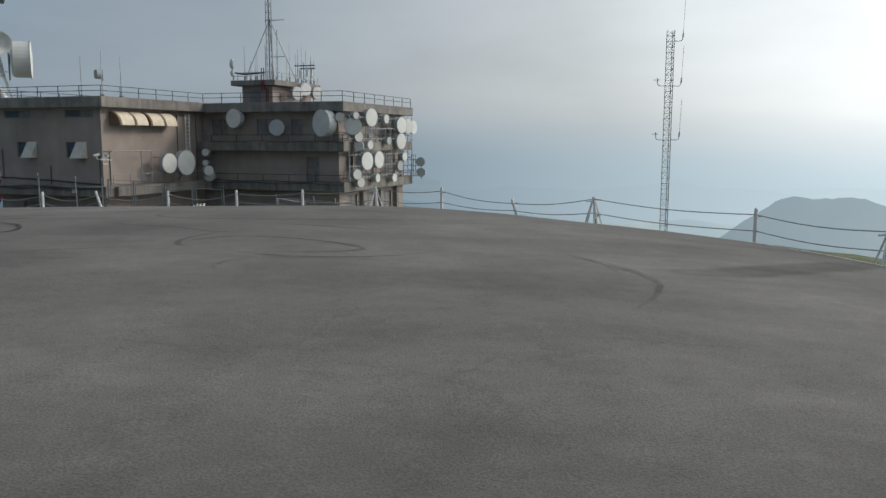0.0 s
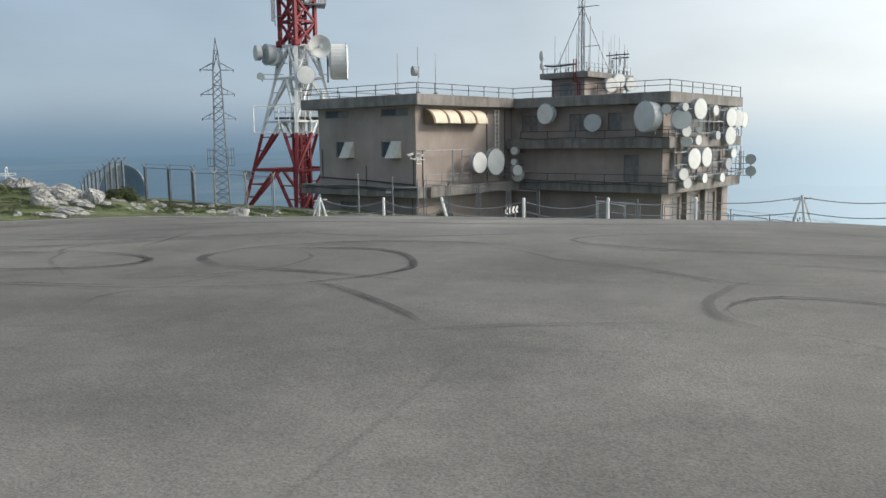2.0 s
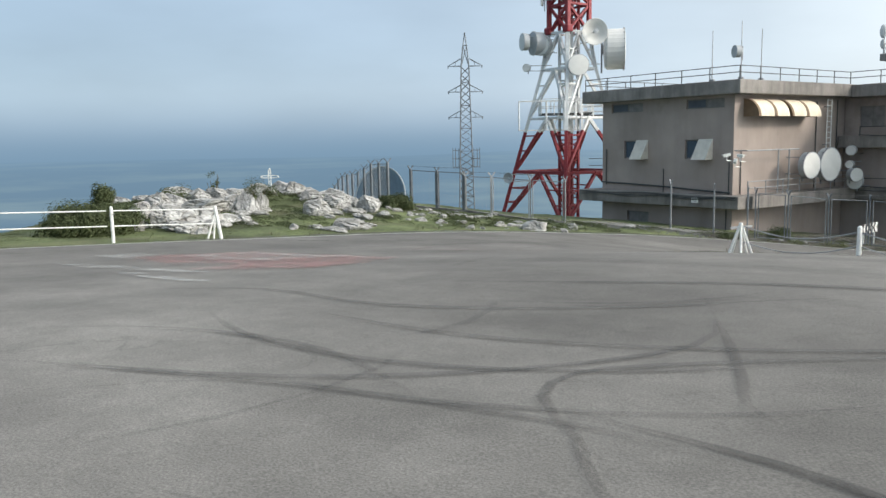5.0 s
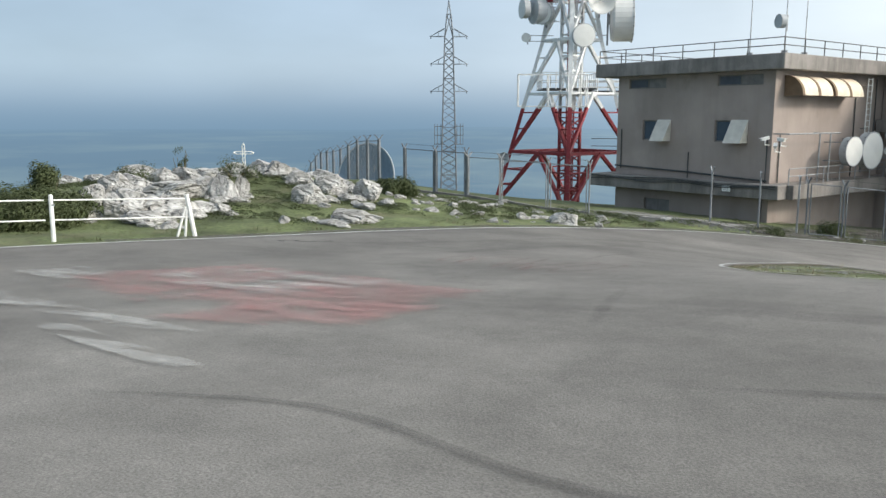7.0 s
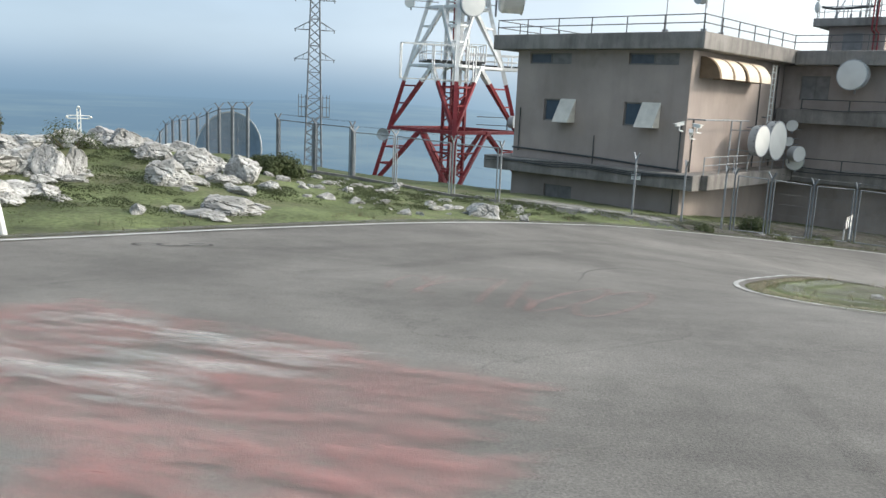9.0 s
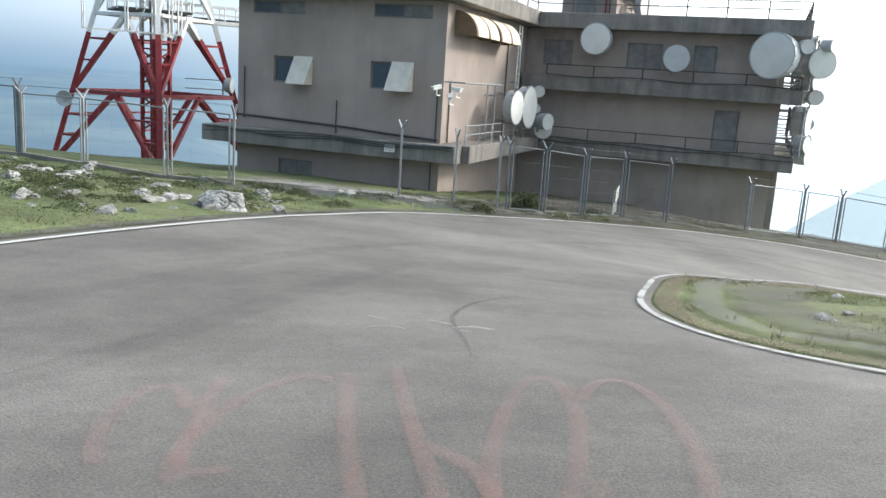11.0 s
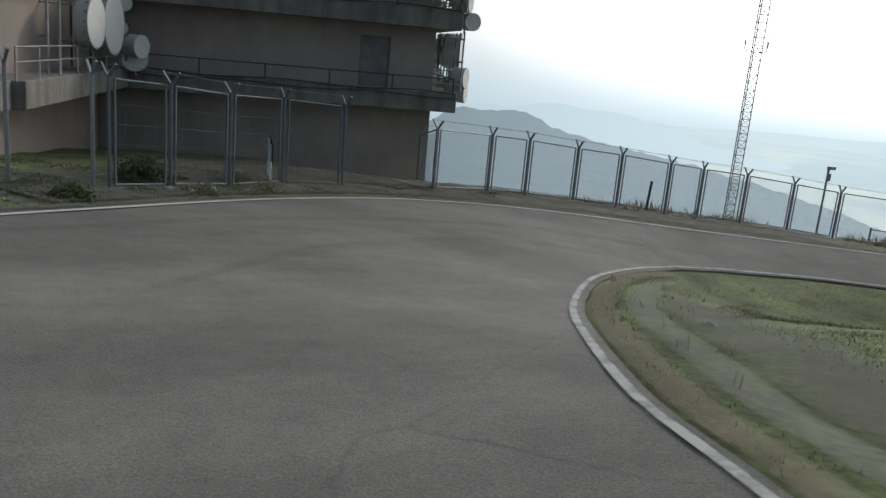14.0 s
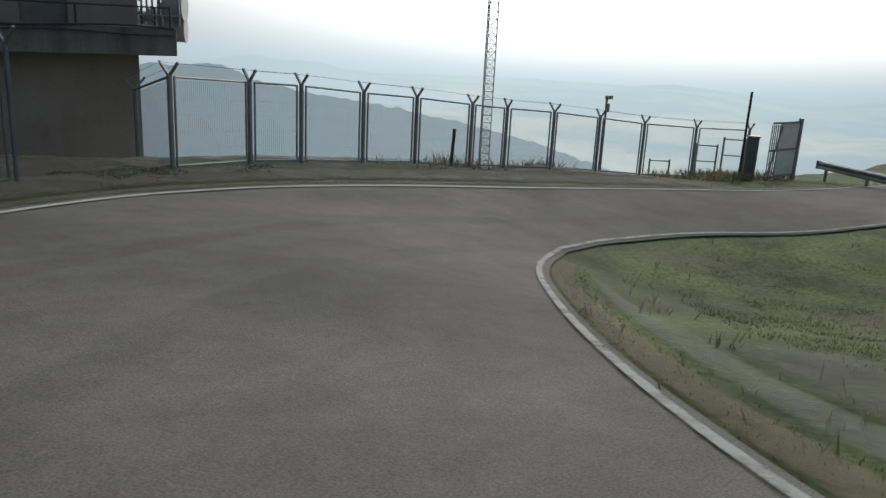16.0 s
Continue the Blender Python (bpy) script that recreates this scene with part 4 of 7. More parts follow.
def wall_panel(bm, along, fixed, u0, u1, z0, z1, thick, holes):
    """A wall in cells, left open where a hole lies; along 'a' or 'b', its outer face at fixed, thickness to the inside."""
    us = sorted({u0, u1, *(h[0] for h in holes), *(h[1] for h in holes)})
    zs = sorted({z0, z1, *(h[2] for h in holes), *(h[3] for h in holes)})
    for i in range(len(us) - 1):
        for j in range(len(zs) - 1):
            um, zm = (us[i] + us[i + 1]) / 2, (zs[j] + zs[j + 1]) / 2
            if any(h[0] < um < h[1] and h[2] < zm < h[3] for h in holes):
                continue
            lo, hi = min(fixed, fixed + thick), max(fixed, fixed + thick)
            if along == "a":
                box(bm, us[i], us[i + 1], lo, hi, zs[j], zs[j + 1])
            else:
                box(bm, lo, hi, us[i], us[i + 1], zs[j], zs[j + 1])
    bmesh.ops.remove_doubles(bm, verts=bm.verts, dist=1e-4)
    dup = {}
    for f in bm.faces:
        dup.setdefault(frozenset(f.verts), []).append(f)
    bmesh.ops.delete(bm, geom=[f for fs in dup.values() if len(fs) > 1 for f in fs], context="FACES_ONLY")


def window(along, fixed, u0, u1, z0, z1, inward, mat=PANE, bars=1, parent=None):
    """A set-back window in a wall: frame with bars and its panes as sub-parts."""
    t = 0.06
    step = (u1 - u0 - t) / (bars + 1)
    rects = [(u0 + t + k * step, u0 + (k + 1) * step, z0 + t, z1 - t) for k in range(bars + 1)]
    bm = bmesh.new()
    wall_panel(bm, along, fixed + 0.10 * inward, u0, u1, z0, z1, 0.07 * inward, rects)
    frame_ob = part("window", bm, FRAME, parent or station)
    m = fixed + 0.135 * inward
    for k, (ua, ub, za, zb) in enumerate(rects):
        bm = bmesh.new()
        if along == "a":
            box(bm, ua - 0.01, ub + 0.01, m - 0.01, m + 0.01, za - 0.01, zb + 0.01)
        else:
            box(bm, m - 0.01, m + 0.01, ua - 0.01, ub + 0.01, za - 0.01, zb + 0.01)
        part("pane", bm, mat if (k % 2 == 0 or mat is not BLUEPANE) else DULLPANE, frame_ob)
    return frame_ob


# two-storey block with the hooded windows
LOW_A0, LOW_A1, LOW_B0, LOW_B1 = -9.4, -0.3, -0.4, 10.6
ROOF_Z, TOP_Z, SLAB0, SLAB1, FOOT = 3.25, 3.95, -2.58, -1.92, -7.0
front_holes = [(-8.7, -6.3, 2.62, 3.12), (-3.3, -0.9, 2.62, 3.12), (-7.7, -5.95, -0.05, 0.98), (-3.35, -1.6, -0.05, 0.98), (-7.4, -5.8, -4.4, -3.1)]
bm = bmesh.new()
wall_panel(bm, "a", LOW_B0, LOW_A0, LOW_A1, FOOT, ROOF_Z, 0.3, front_holes)
part("front_wall", bm, RENDER, station)
side_holes = []
bm = bmesh.new()
wall_panel(bm, "b", LOW_A1, LOW_B0 + 0.301, 10.3, FOOT, ROOF_Z, -0.3, side_holes)
part("side_wall", bm, RENDER, station, "sunlit rendered wall")
bm = bmesh.new()
wall_panel(bm, "b", LOW_A0, LOW_B0 + 0.301, 16.0, FOOT, ROOF_Z, 0.3, [])
wall_panel(bm, "a", 16.0, LOW_A0, LOW_A1, FOOT, ROOF_Z, 0.3, [])
part("back_wall", bm, RENDER, station)
for u0, u1 in ((-8.7, -6.3), (-3.3, -0.9)):
    window("a", LOW_B0, u0, u1, 2.62, 3.12, 1, BLUEPANE, 1)
for u0, u1 in ((-7.7, -5.95), (-3.35, -1.6)):
    window("a", LOW_B0, u0, u1, -0.05, 0.98, 1, PANE, 1)
window("a", LOW_B0, -7.4, -5.8, -4.4, -3.1, 1, DULLPANE, 1)
part("roof_slab", one(bevelled_box, -10.5, 0.45, -1.05, 16.4, ROOF_Z, TOP_Z, 0.04), SLAB, station, "stained concrete parapet slab")
part("roof_cover", one(box, -10.1, 0.05, -0.65, 16.0, TOP_Z + 0.004, TOP_Z + 0.03), ROOFING, station)
part("walkway_slab", one(bevelled_box, -10.6, LOW_A1 + 0.9, -1.2, LOW_B0 - 0.002, SLAB0, SLAB1, 0.03), SLAB, station, "weathered concrete walkway slab")
part("walkway_slab", one(bevelled_box, LOW_A1 + 0.002, LOW_A1 + 1.2, LOW_B0, 10.28, SLAB0, SLAB1, 0.03), SLAB, station, "sunlit concrete walkway slab")
part("walkway_slab", one(bevelled_box, -10.6, LOW_A0 - 0.002, LOW_B0, 12.0, SLAB0, SLAB1, 0.03), SLAB, station)
# plinth step along the front
part("plinth", one(bevelled_box, -9.6, 0.0, -0.9, LOW_B0 - 0.004, FOOT, -4.0, 0.03), SLAB, station)

# three-storey block that carries most antennas
TALL_A0, TALL_A1, TALL_B0, TALL_B1 = -0.28, 11.55, 10.31, 21.8
MID0, MID1 = 0.33, 1.02
holes = [(0.6, 2.0, 1.5, 2.7), (4.6, 6.2, 1.5, 2.7), (7.6, 8.6, 1.5, 2.7), (8.8, 9.9, -1.9, -0.1)]
bm = bmesh.new()
wall_panel(bm, "a", TALL_B0, TALL_A0, TALL_A1, FOOT - 1, ROOF_Z - 0.05, 0.3, holes)
part("front_wall", bm, RENDER, station, "shaded rendered wall")
for h in holes:
    window("a", TALL_B0, h[0], h[1], h[2], h[3], 1, DULLPANE, 1 if h[1] - h[0] > 1.3 else 0)
side = [(11.6, 13.4, 1.2, 2.9), (15.0, 18.0, 1.2, 2.9), (11.4, 12.6, -1.7, 0.1), (14.2, 16.2, -1.7, 0.1), (18.2, 20.4, -1.7, 0.1), (11.6, 13.2, -5.6, -3.0), (14.4, 16.4, -5.2, -3.0), (17.6, 19.6, -5.2, -3.0)]
bm = bmesh.new()
wall_panel(bm, "b", TALL_A1, TALL_B0 + 0.301, TALL_B1, FOOT - 2, ROOF_Z - 0.05, -0.3, side)
part("side_wall", bm, RENDER, station, "sunlit rendered wall")
for h in side:
    window("b", TALL_A1, h[0], h[1], h[2], h[3], -1, DULLPANE, 1)
bm = bmesh.new()
wall_panel(bm, "a", TALL_B1, TALL_A0, TALL_A1, FOOT - 2, ROOF_Z - 0.05, 0.3, [])
part("back_wall", bm, RENDER, station)
part("roof_slab", one(bevelled_box, 0.46, 12.4, 9.5, 22.4, ROOF_Z - 0.05, TOP_Z - 0.05, 0.04), SLAB, station, "stained concrete parapet slab")
part("roof_cover", one(box, 0.9, 12.0, 9.9, 22.0, TOP_Z - 0.046, TOP_Z - 0.02), ROOFING, station)
part("floor_slab", one(bevelled_box, -0.2, 12.38, 9.5, TALL_B0 - 0.002, MID0, MID1, 0.03), SLAB, station, "weathered concrete floor slab")
part("floor_slab", one(bevelled_box, TALL_A1 + 0.002, 12.38, TALL_B0, 22.3, MID0, MID1, 0.03), SLAB, station, "sunlit concrete floor slab")
part("floor_slab", one(bevelled_box, 0.95, 12.38, 9.5, TALL_B0 - 0.002, SLAB0 - 0.02, SLAB1 + 0.02, 0.03), SLAB, station, "weathered concrete floor slab")
part("floor_slab", one(bevelled_box, TALL_A1 + 0.002, 12.38, TALL_B0, 22.3, SLAB0 - 0.02, SLAB1 + 0.02, 0.03), SLAB, station, "sunlit concrete floor slab")
for b in (13.8, 17.0, 20.2):
    part("pillar", one(bevelled_box, TALL_A1 + 0.01, TALL_A1 + 0.35, b - 0.2, b + 0.2, FOOT - 2, SLAB0 - 0.025, 0.02), SLAB, station)

# stair head on the roof
part("stair_head", one(bevelled_box, 0.1, 3.0, 15.2, 21.5, TOP_Z - 0.018, 5.55, 0.02), RENDER, station, "brown stair head on the roof")
part("stair_head_roof", one(bevelled_box, -0.6, 3.6, 14.6, 22.1, 5.552, 5.98, 0.03), SLAB, station)
bm = bmesh.new()
wall_panel(bm, "a", 15.14, 0.9, 1.9, 4.2, 5.2, 0.05, [])
part("stair_door", bm, DULLPANE, station)


def railing(corners, base, h, mat=DARKSTEEL, step=1.75, rails=(1.0, 0.55), r=0.028, name="roof_railing", label="dark steel pipe railing along the roof edge"):
    """Posts and pipes along a line of station points; every post and pipe is a part."""
    ob = thing(name, label, "railing", (STATION[0], STATION[1], 0), TURN, group="station railings")
    for p, q in zip(corners, corners[1:]):
        p, q = Vector(p), Vector(q)
        n = max(1, round((q - p).length / step))
        for k in range(n + (q == Vector(corners[-1]))):
            c = p.lerp(q, k / n)
            part("post", one(tube, (c.x, c.y, base), (c.x, c.y, base + h), r, 6), mat, ob)
        for f in rails:
            part("pipe", one(tube, (p.x, p.y, base + h * f), (q.x, q.y, base + h * f), r * 0.85, 6), mat, ob)
    return ob


railing([(-10.35, 15), (-10.35, -0.9), (0.3, -0.9), (0.3, 9.65), (12.25, 9.65), (12.25, 22.2)], TOP_Z - 0.05, 0.74)
railing([(-0.4, 14.8), (3.4, 14.8), (3.4, 21.9)], 5.98, 0.62, STEEL, step=1.1, r=0.024, name="stair_head_railing", label="thin grey pipe railing round the stair head")
trough = thing("cable_trough", "dark cable trough on legs along the stair head roof", "cable tray", (STATION[0], STATION[1], 0), TURN)
part("tray", one(hose, [(-0.35, 15.0, 6.62), (0.3, 15.0, 6.5), (1.2, 15.05, 6.52), (2.3, 15.2, 6.6)], 0.07, 8), DARKSTEEL, trough)
for a in (-0.2, 1.0, 2.1):
    part("leg", one(tube, (a, 15.05, 5.98), (a, 15.05, 6.52), 0.025, 6), STEEL, trough)
conduit = thing("red_conduit", "two red-brown pipes down the stair head wall", "pipe", (STATION[0], STATION[1], 0), TURN)
for a in (2.45, 2.66):
    part("pipe", one(hose, [(a, 14.5, 6.9), (a, 14.5, 5.5), (a, 14.52, 5.3), (a, 15.1, 5.2), (a, 15.12, 4.9), (a, 15.12, 4.0)], 0.04, 8), REDSTEEL, conduit)
part("clamp", one(beam, (2.35, 15.13, 4.6), (2.78, 15.13, 4.6), 0.05), STEEL, conduit)
railing([(LOW_A1 + 1.1, LOW_B0 - 0.3), (LOW_A1 + 1.1, 8.6)], SLAB1, 0.75, STEEL, 1.5, name="walkway_railing", label="grey steel railing on the walkway slab")
railing([(1.0, 9.6), (12.25, 9.6), (12.25, 22.1)], SLAB1 + 0.02, 0.5, DARKSTEEL, 2.2, rails=(1.0,), name="slab_railing", label="thin dark railing along the floor slab")
railing([(1.0, 9.6), (12.25, 9.6), (12.25, 22.1)], MID1, 0.5, DARKSTEEL, 2.2, rails=(1.0,), name="slab_railing", label="thin dark railing along the floor slab")

# cable runs along the front wall
bm = bmesh.new()
pts = [(-9.4, -1.45), (-7.0, -1.52), (-4.5, -1.6), (-2.4, -1.72), (-0.4, -1.8)]
for (a0, z0), (a1, z1) in zip(pts, pts[1:]):
    tube(bm, (a0, LOW_B0 - 0.06, z0), (a1, LOW_B0 - 0.06, z1), 0.045, 6)
part("cable_run", bm, DARKSTEEL, station, "sagging black cables along the wall")
part("conduit", one(tube, (-9.05, LOW_B0 - 0.05, -1.6), (-9.05, LOW_B0 - 0.05, 0.5), 0.03, 6), DARKSTEEL, station)
part("conduit", one(tube, (-0.5, LOW_B0 - 0.05, -1.9), (-0.5, LOW_B0 - 0.05, 0.1), 0.03, 6), DARKSTEEL, station)


# more cables: loose runs along the slabs and down the corners
for k in range(3):
    pts = [(a, -1.23 - 0.02 * k, SLAB1 - 0.05 - 0.07 * k + 0.05 * math.sin(a * (0.9 + 0.3 * k) + k)) for a in np.linspace(-10.4, 0.5, 23)]
    part("slab_cable", one(hose, pts, 0.022, 6), DARKSTEEL, station, "loose black cable along the slab edge")
for k in range(3):
    pts = [(a, 9.47 - 0.02 * k, (SLAB1, MID1, SLAB1 - 0.15)[k] + 0.02 + 0.04 * math.sin(a * 1.3 + k)) for a in np.linspace(1.0, 12.3, 23)]
    part("slab_cable", one(hose, pts, 0.025, 6), DARKSTEEL, station, "loose black cable along the slab edge")
for a, z0, z1 in ((-0.62, -4.8, -2.6), (-4.75, -1.9, -0.6)):
    part("conduit", one(tube, (a, LOW_B0 - 0.045, z0), (a, LOW_B0 - 0.045, z1), 0.025, 6), DARKSTEEL, station)
for b, z0, z1 in ((0.2, -1.9, 0.4), (7.2, -1.9, 3.0), (9.4, -1.9, 3.1)):
    part("conduit", one(tube, (LOW_A1 + 0.045, b, z0), (LOW_A1 + 0.045, b, z1), 0.03, 6), DARKSTEEL, station)
# pipe gallows on the walkway beside the cameras
gallows = thing("pipe_gallows", "rusty steel pipe frame on the walkway", "frame", (STATION[0], STATION[1], 0), TURN)
for b in (2.3, 3.3):
    part("upright", one(tube, (LOW_A1 + 0.85, b, SLAB1), (LOW_A1 + 0.85, b, 0.42), 0.04, 8), STEEL, gallows)
part("crossbar", one(tube, (LOW_A1 + 0.85, -0.5, 0.38), (LOW_A1 + 0.85, 4.2, 0.38), 0.035, 8), STEEL, gallows)
part("wall_tie", one(tube, (LOW_A1, 3.3, 0.38), (LOW_A1 + 0.85, 3.3, 0.38), 0.03, 8), STEEL, gallows)
part("wall_tie", one(tube, (LOW_A1, -0.3, 0.38), (LOW_A1 + 0.85, -0.3, 0.38), 0.03, 8), STEEL, gallows)


def hood(a0, a1):
    """A sheet-metal rain hood over half a window: sloped front and two cheeks."""
    ob = thing("window_hood", "off-white sheet metal hood over a small window", "hood", (STATION[0], STATION[1], 0), TURN, group="window hoods")
    b0, z0, z1, out = LOW_B0 - 0.01, -0.08, 0.98, 0.62
    t = 0.03
    bm = bmesh.new()
    hexa(bm, [(a0, b0, z1), (a1, b0, z1), (a1, b0 - out, z0), (a0, b0 - out, z0), (a0, b0, z1 + t), (a1, b0, z1 + t), (a1, b0 - out - t, z0), (a0, b0 - out - t, z0)])
    part("sloped_panel", bm, HOODWHITE, ob)
    for a in (a0, a1 - t):
        bm = bmesh.new()
        v = [bm.verts.new(c) for c in ((a, b0, z1), (a, b0, z0), (a, b0 - out, z0), (a + t, b0, z1), (a + t, b0, z0), (a + t, b0 - out, z0))]
        for f in ((0, 1, 2), (5, 4, 3), (0, 3, 4, 1), (1, 4, 5, 2), (2, 5, 3, 0)):
            bm.faces.new([v[i] for i in f])
        part("cheek", bm, HOODWHITE, ob)


hood(-6.75, -5.9)
hood(-2.45, -1.55)


def awning(b0, b1):
    """A barrel awning in cream canvas with brown end stripes."""
    ob = thing("barrel_awning", "cream barrel awning with brown stripes on the sunlit wall", "awning", (STATION[0], STATION[1], 0), TURN, group="barrel awnings")
    z0, r = 2.12, 0.92

    def shell(bm, ba, bb, rr, t=0.03):
        n = 9
        rows = []
        for i in range(n + 1):
            g = radians(90 * i / n)
            rows.append([bm.verts.new((LOW_A1 + q * math.cos(g) + 0.01, y, z0 + q * math.sin(g))) for y in (ba, bb) for q in (rr - t, rr)])
        for p, q in zip(rows, rows[1:]):
            for i, j in ((0, 1), (1, 3), (3, 2), (2, 0)):
                bm.faces.new((p[i], p[j], q[j], q[i]))
        bm.faces.new([rows[0][i] for i in (0, 1, 3, 2)])
        bm.faces.new([rows[-1][i] for i in (0, 1, 3, 2)])
    part("canvas", one(shell, b0 + 0.2, b1, r), CREAM, ob, "cream canvas")
    part("stripe", one(shell, b0, b0 + 0.2, r + 0.002), BROWN, ob, "brown canvas stripe")
    n = 9
    for y in (b0 + 0.02, b1 - 0.02):
        bm = bmesh.new()
        c = bm.verts.new((LOW_A1 + 0.012, y, z0))
        ring_v = [bm.verts.new((LOW_A1 + 0.012 + (r - 0.03) * math.cos(radians(90 * i / n)), y, z0 + (r - 0.03) * math.sin(radians(90 * i / n)))) for i in range(n + 1)]
        for p, q in zip(ring_v, ring_v[1:]):
            bm.faces.new((c, p, q))
        part("end_panel", bm, BROWN, ob)


for b0, b1 in ((0.35, 1.75), (1.8, 3.1), (3.35, 4.75), (4.8, 6.15)):
    awning(b0, b1)


def ladder(a, b, z0, z1):
    ob = thing("wall_ladder", "galvanised steel ladder fixed to the wall", "ladder", (STATION[0], STATION[1], 0), TURN)
    for d in (-0.22, 0.22):
        part("stile", one(tube, (a, b + d, z0), (a, b + d, z1), 0.03, 6), WHITESTEEL, ob)
    n = int((z1 - z0) / 0.3)
    for k in range(n + 1):
        z = z0 + 0.1 + k * 0.3
        part("rung", one(tube, (a, b - 0.22, z), (a, b + 0.22, z), 0.02, 6), WHITESTEEL, ob)
    for z in (z0 + 0.3, z1 - 0.4):
        part("bracket", one(beam, (a, b, z), (LOW_A1 - 0.01, b, z), 0.05), STEEL, ob)


ladder(0.05, 8.0, 0.25, 3.1)


def dish(p, aim, d, depth=0.5, name="drum_antenna", label="", open_dish=False, mat=RADOME, shell=DISHGREY, arm=0.6, back=None, group="station dishes", feed=True):
    """A microwave dish: deep drum with a domed radome, or an open bowl with a feed; a clamp and stub behind it."""
    p, aim = Vector(p), Vector(aim).normalized()
    ob = thing(name, label or "round pale microwave antenna on a steel mount", "antenna", p, group=group)
    m = aim.to_track_quat("Z", "Y").to_matrix().to_4x4()
    r = d / 2
    bm = bmesh.new()
    if open_dish:
        lathe(bm, [(0, -r * 0.42), (r * 0.35, -r * 0.38), (r * 0.7, -r * 0.22), (r, 0.0), (r * 1.02, 0.0), (r * 1.02, -0.03), (r * 0.7, -r * 0.22 - 0.04), (r * 0.35, -r * 0.38 - 0.04), (0, -r * 0.42 - 0.04)], 28, m)
        part("bowl", bm, mat, ob, smooth=True)
        if feed:
            bm = bmesh.new()
            tube(bm, m @ Vector((0, 0, -r * 0.42)), m @ Vector((0, 0, r * 0.25)), 0.03 * d, 8)
            lathe(bm, [(0, r * 0.25), (0.1 * d, r * 0.25), (0.1 * d, r * 0.32), (0, r * 0.34)], 12, m)
            part("feed", bm, DISHGREY, ob)
        back_z = -r * 0.42
    else:
        lathe(bm, [(r * 0.3, -depth), (r * 0.9, -depth * 0.94), (r, -depth * 0.82), (r, -0.02), (r * 1.03, -0.02), (r * 1.03, 0.02), (r * 0.97, 0.02)], 28, m)
        part("drum", bm, shell, ob)
        bm = bmesh.new()
        lathe(bm, [(r * 0.985, 0.018), (r * 0.8, 0.02 * d), (r * 0.45, 0.032 * d), (0, 0.038 * d)], 28, m)
        part("radome", bm, mat, ob, smooth=True)
        if d > 1.3:
            for k in range(16):
                g = 2 * math.pi * k / 16
                c = m @ Vector((r * 1.03 * math.cos(g), r * 1.03 * math.sin(g), 0))
                c2 = m @ Vector((r * 1.03 * math.cos(g), r * 1.03 * math.sin(g), -0.09))
                part("rim_clamp", one(tube, c, c2, 0.03, 5), STEEL, ob)
        back_z = -depth
    tail = m @ Vector((0, 0, back_z - 0.12))
    bm = bmesh.new()
    lathe(bm, [(0.12 * d, back_z + 0.03), (0.12 * d, back_z - 0.1), (0, back_z - 0.12)], 10, m)
    part("hub", bm, STEEL, ob)
    bm = bmesh.new()
    tube(bm, tail + Vector((0, 0, -0.55 * d - 0.1)), tail + Vector((0, 0, 0.45 * d)), 0.035 + 0.012 * d, 8)
    part("pole", bm, STEEL, ob)
    if back is not None:
        q = Vector(back) - p
        for s in (-0.35 * d, 0.3 * d):
            part("wall_bracket", one(beam, tail + Vector((0, 0, s)), Vector((q.x, q.y, tail.z + s)), 0.05), STEEL, ob)
    return ob


def station_dish(a, b, z, aim, d, wall=None, **kw):
    p = station_point(a, b, z)
    turn = pose(0, 0, 0, 0, 0, TURN)
    w = station_point(wall[0], wall[1], z) if wall else None
    return dish(p, turn @ Vector(aim), d, back=w, **kw)


FRONT, EAST = (0.05, -1, 0), (1, -0.25, 0)
# on the long shaded front
station_dish(3.25, 9.3, 2.75, (-0.1, -1, 0.02), 1.4, (3.25, 10.3), label="round white microwave antenna on the shaded front")
station_dish(6.95, 9.35, 2.05, (0.3, -1, 0), 1.15, (6.95, 10.3), mat=DISHGREY, label="small bluish grey antenna on the shaded front")
station_dish(10.9, 8.9, 2.35, (-0.4, -1, 0), 1.9, (10.9, 10.3), depth=0.8, label="large deep drum antenna on the shaded front")
station_dish(12.25, 9.15, 2.78, (0.4, -1, 0), 0.6, (11.4, 10.3))
# in the inner corner, on the walkway
station_dish(1.2, 4.4, -0.5, (1, -0.10, 0), 1.4, (LOW_A1, 4.4), depth=0.42, label="round white antenna on the sunlit walkway")
station_dish(1.25, 6.2, -0.5, (1, -0.08, 0), 1.8, (LOW_A1, 6.2), depth=0.45, label="large pale antenna on the sunlit walkway")
station_dish(1.6, 8.3, -1.15, (0.9, -0.5, 0), 0.75, (LOW_A1, 8.3))
station_dish(1.3, 8.7, -1.55, (0.2, -1, 0), 0.85, (1.3, 10.3), depth=0.4, label="small round antenna low in the inner corner")
station_dish(0.9, 8.9, 0.2, (0.3, -1, 0), 0.55, (0.9, 10.3))
station_dish(0.8, 9.0, -0.6, (0.3, -1, 0), 0.45, (0.8, 10.3))
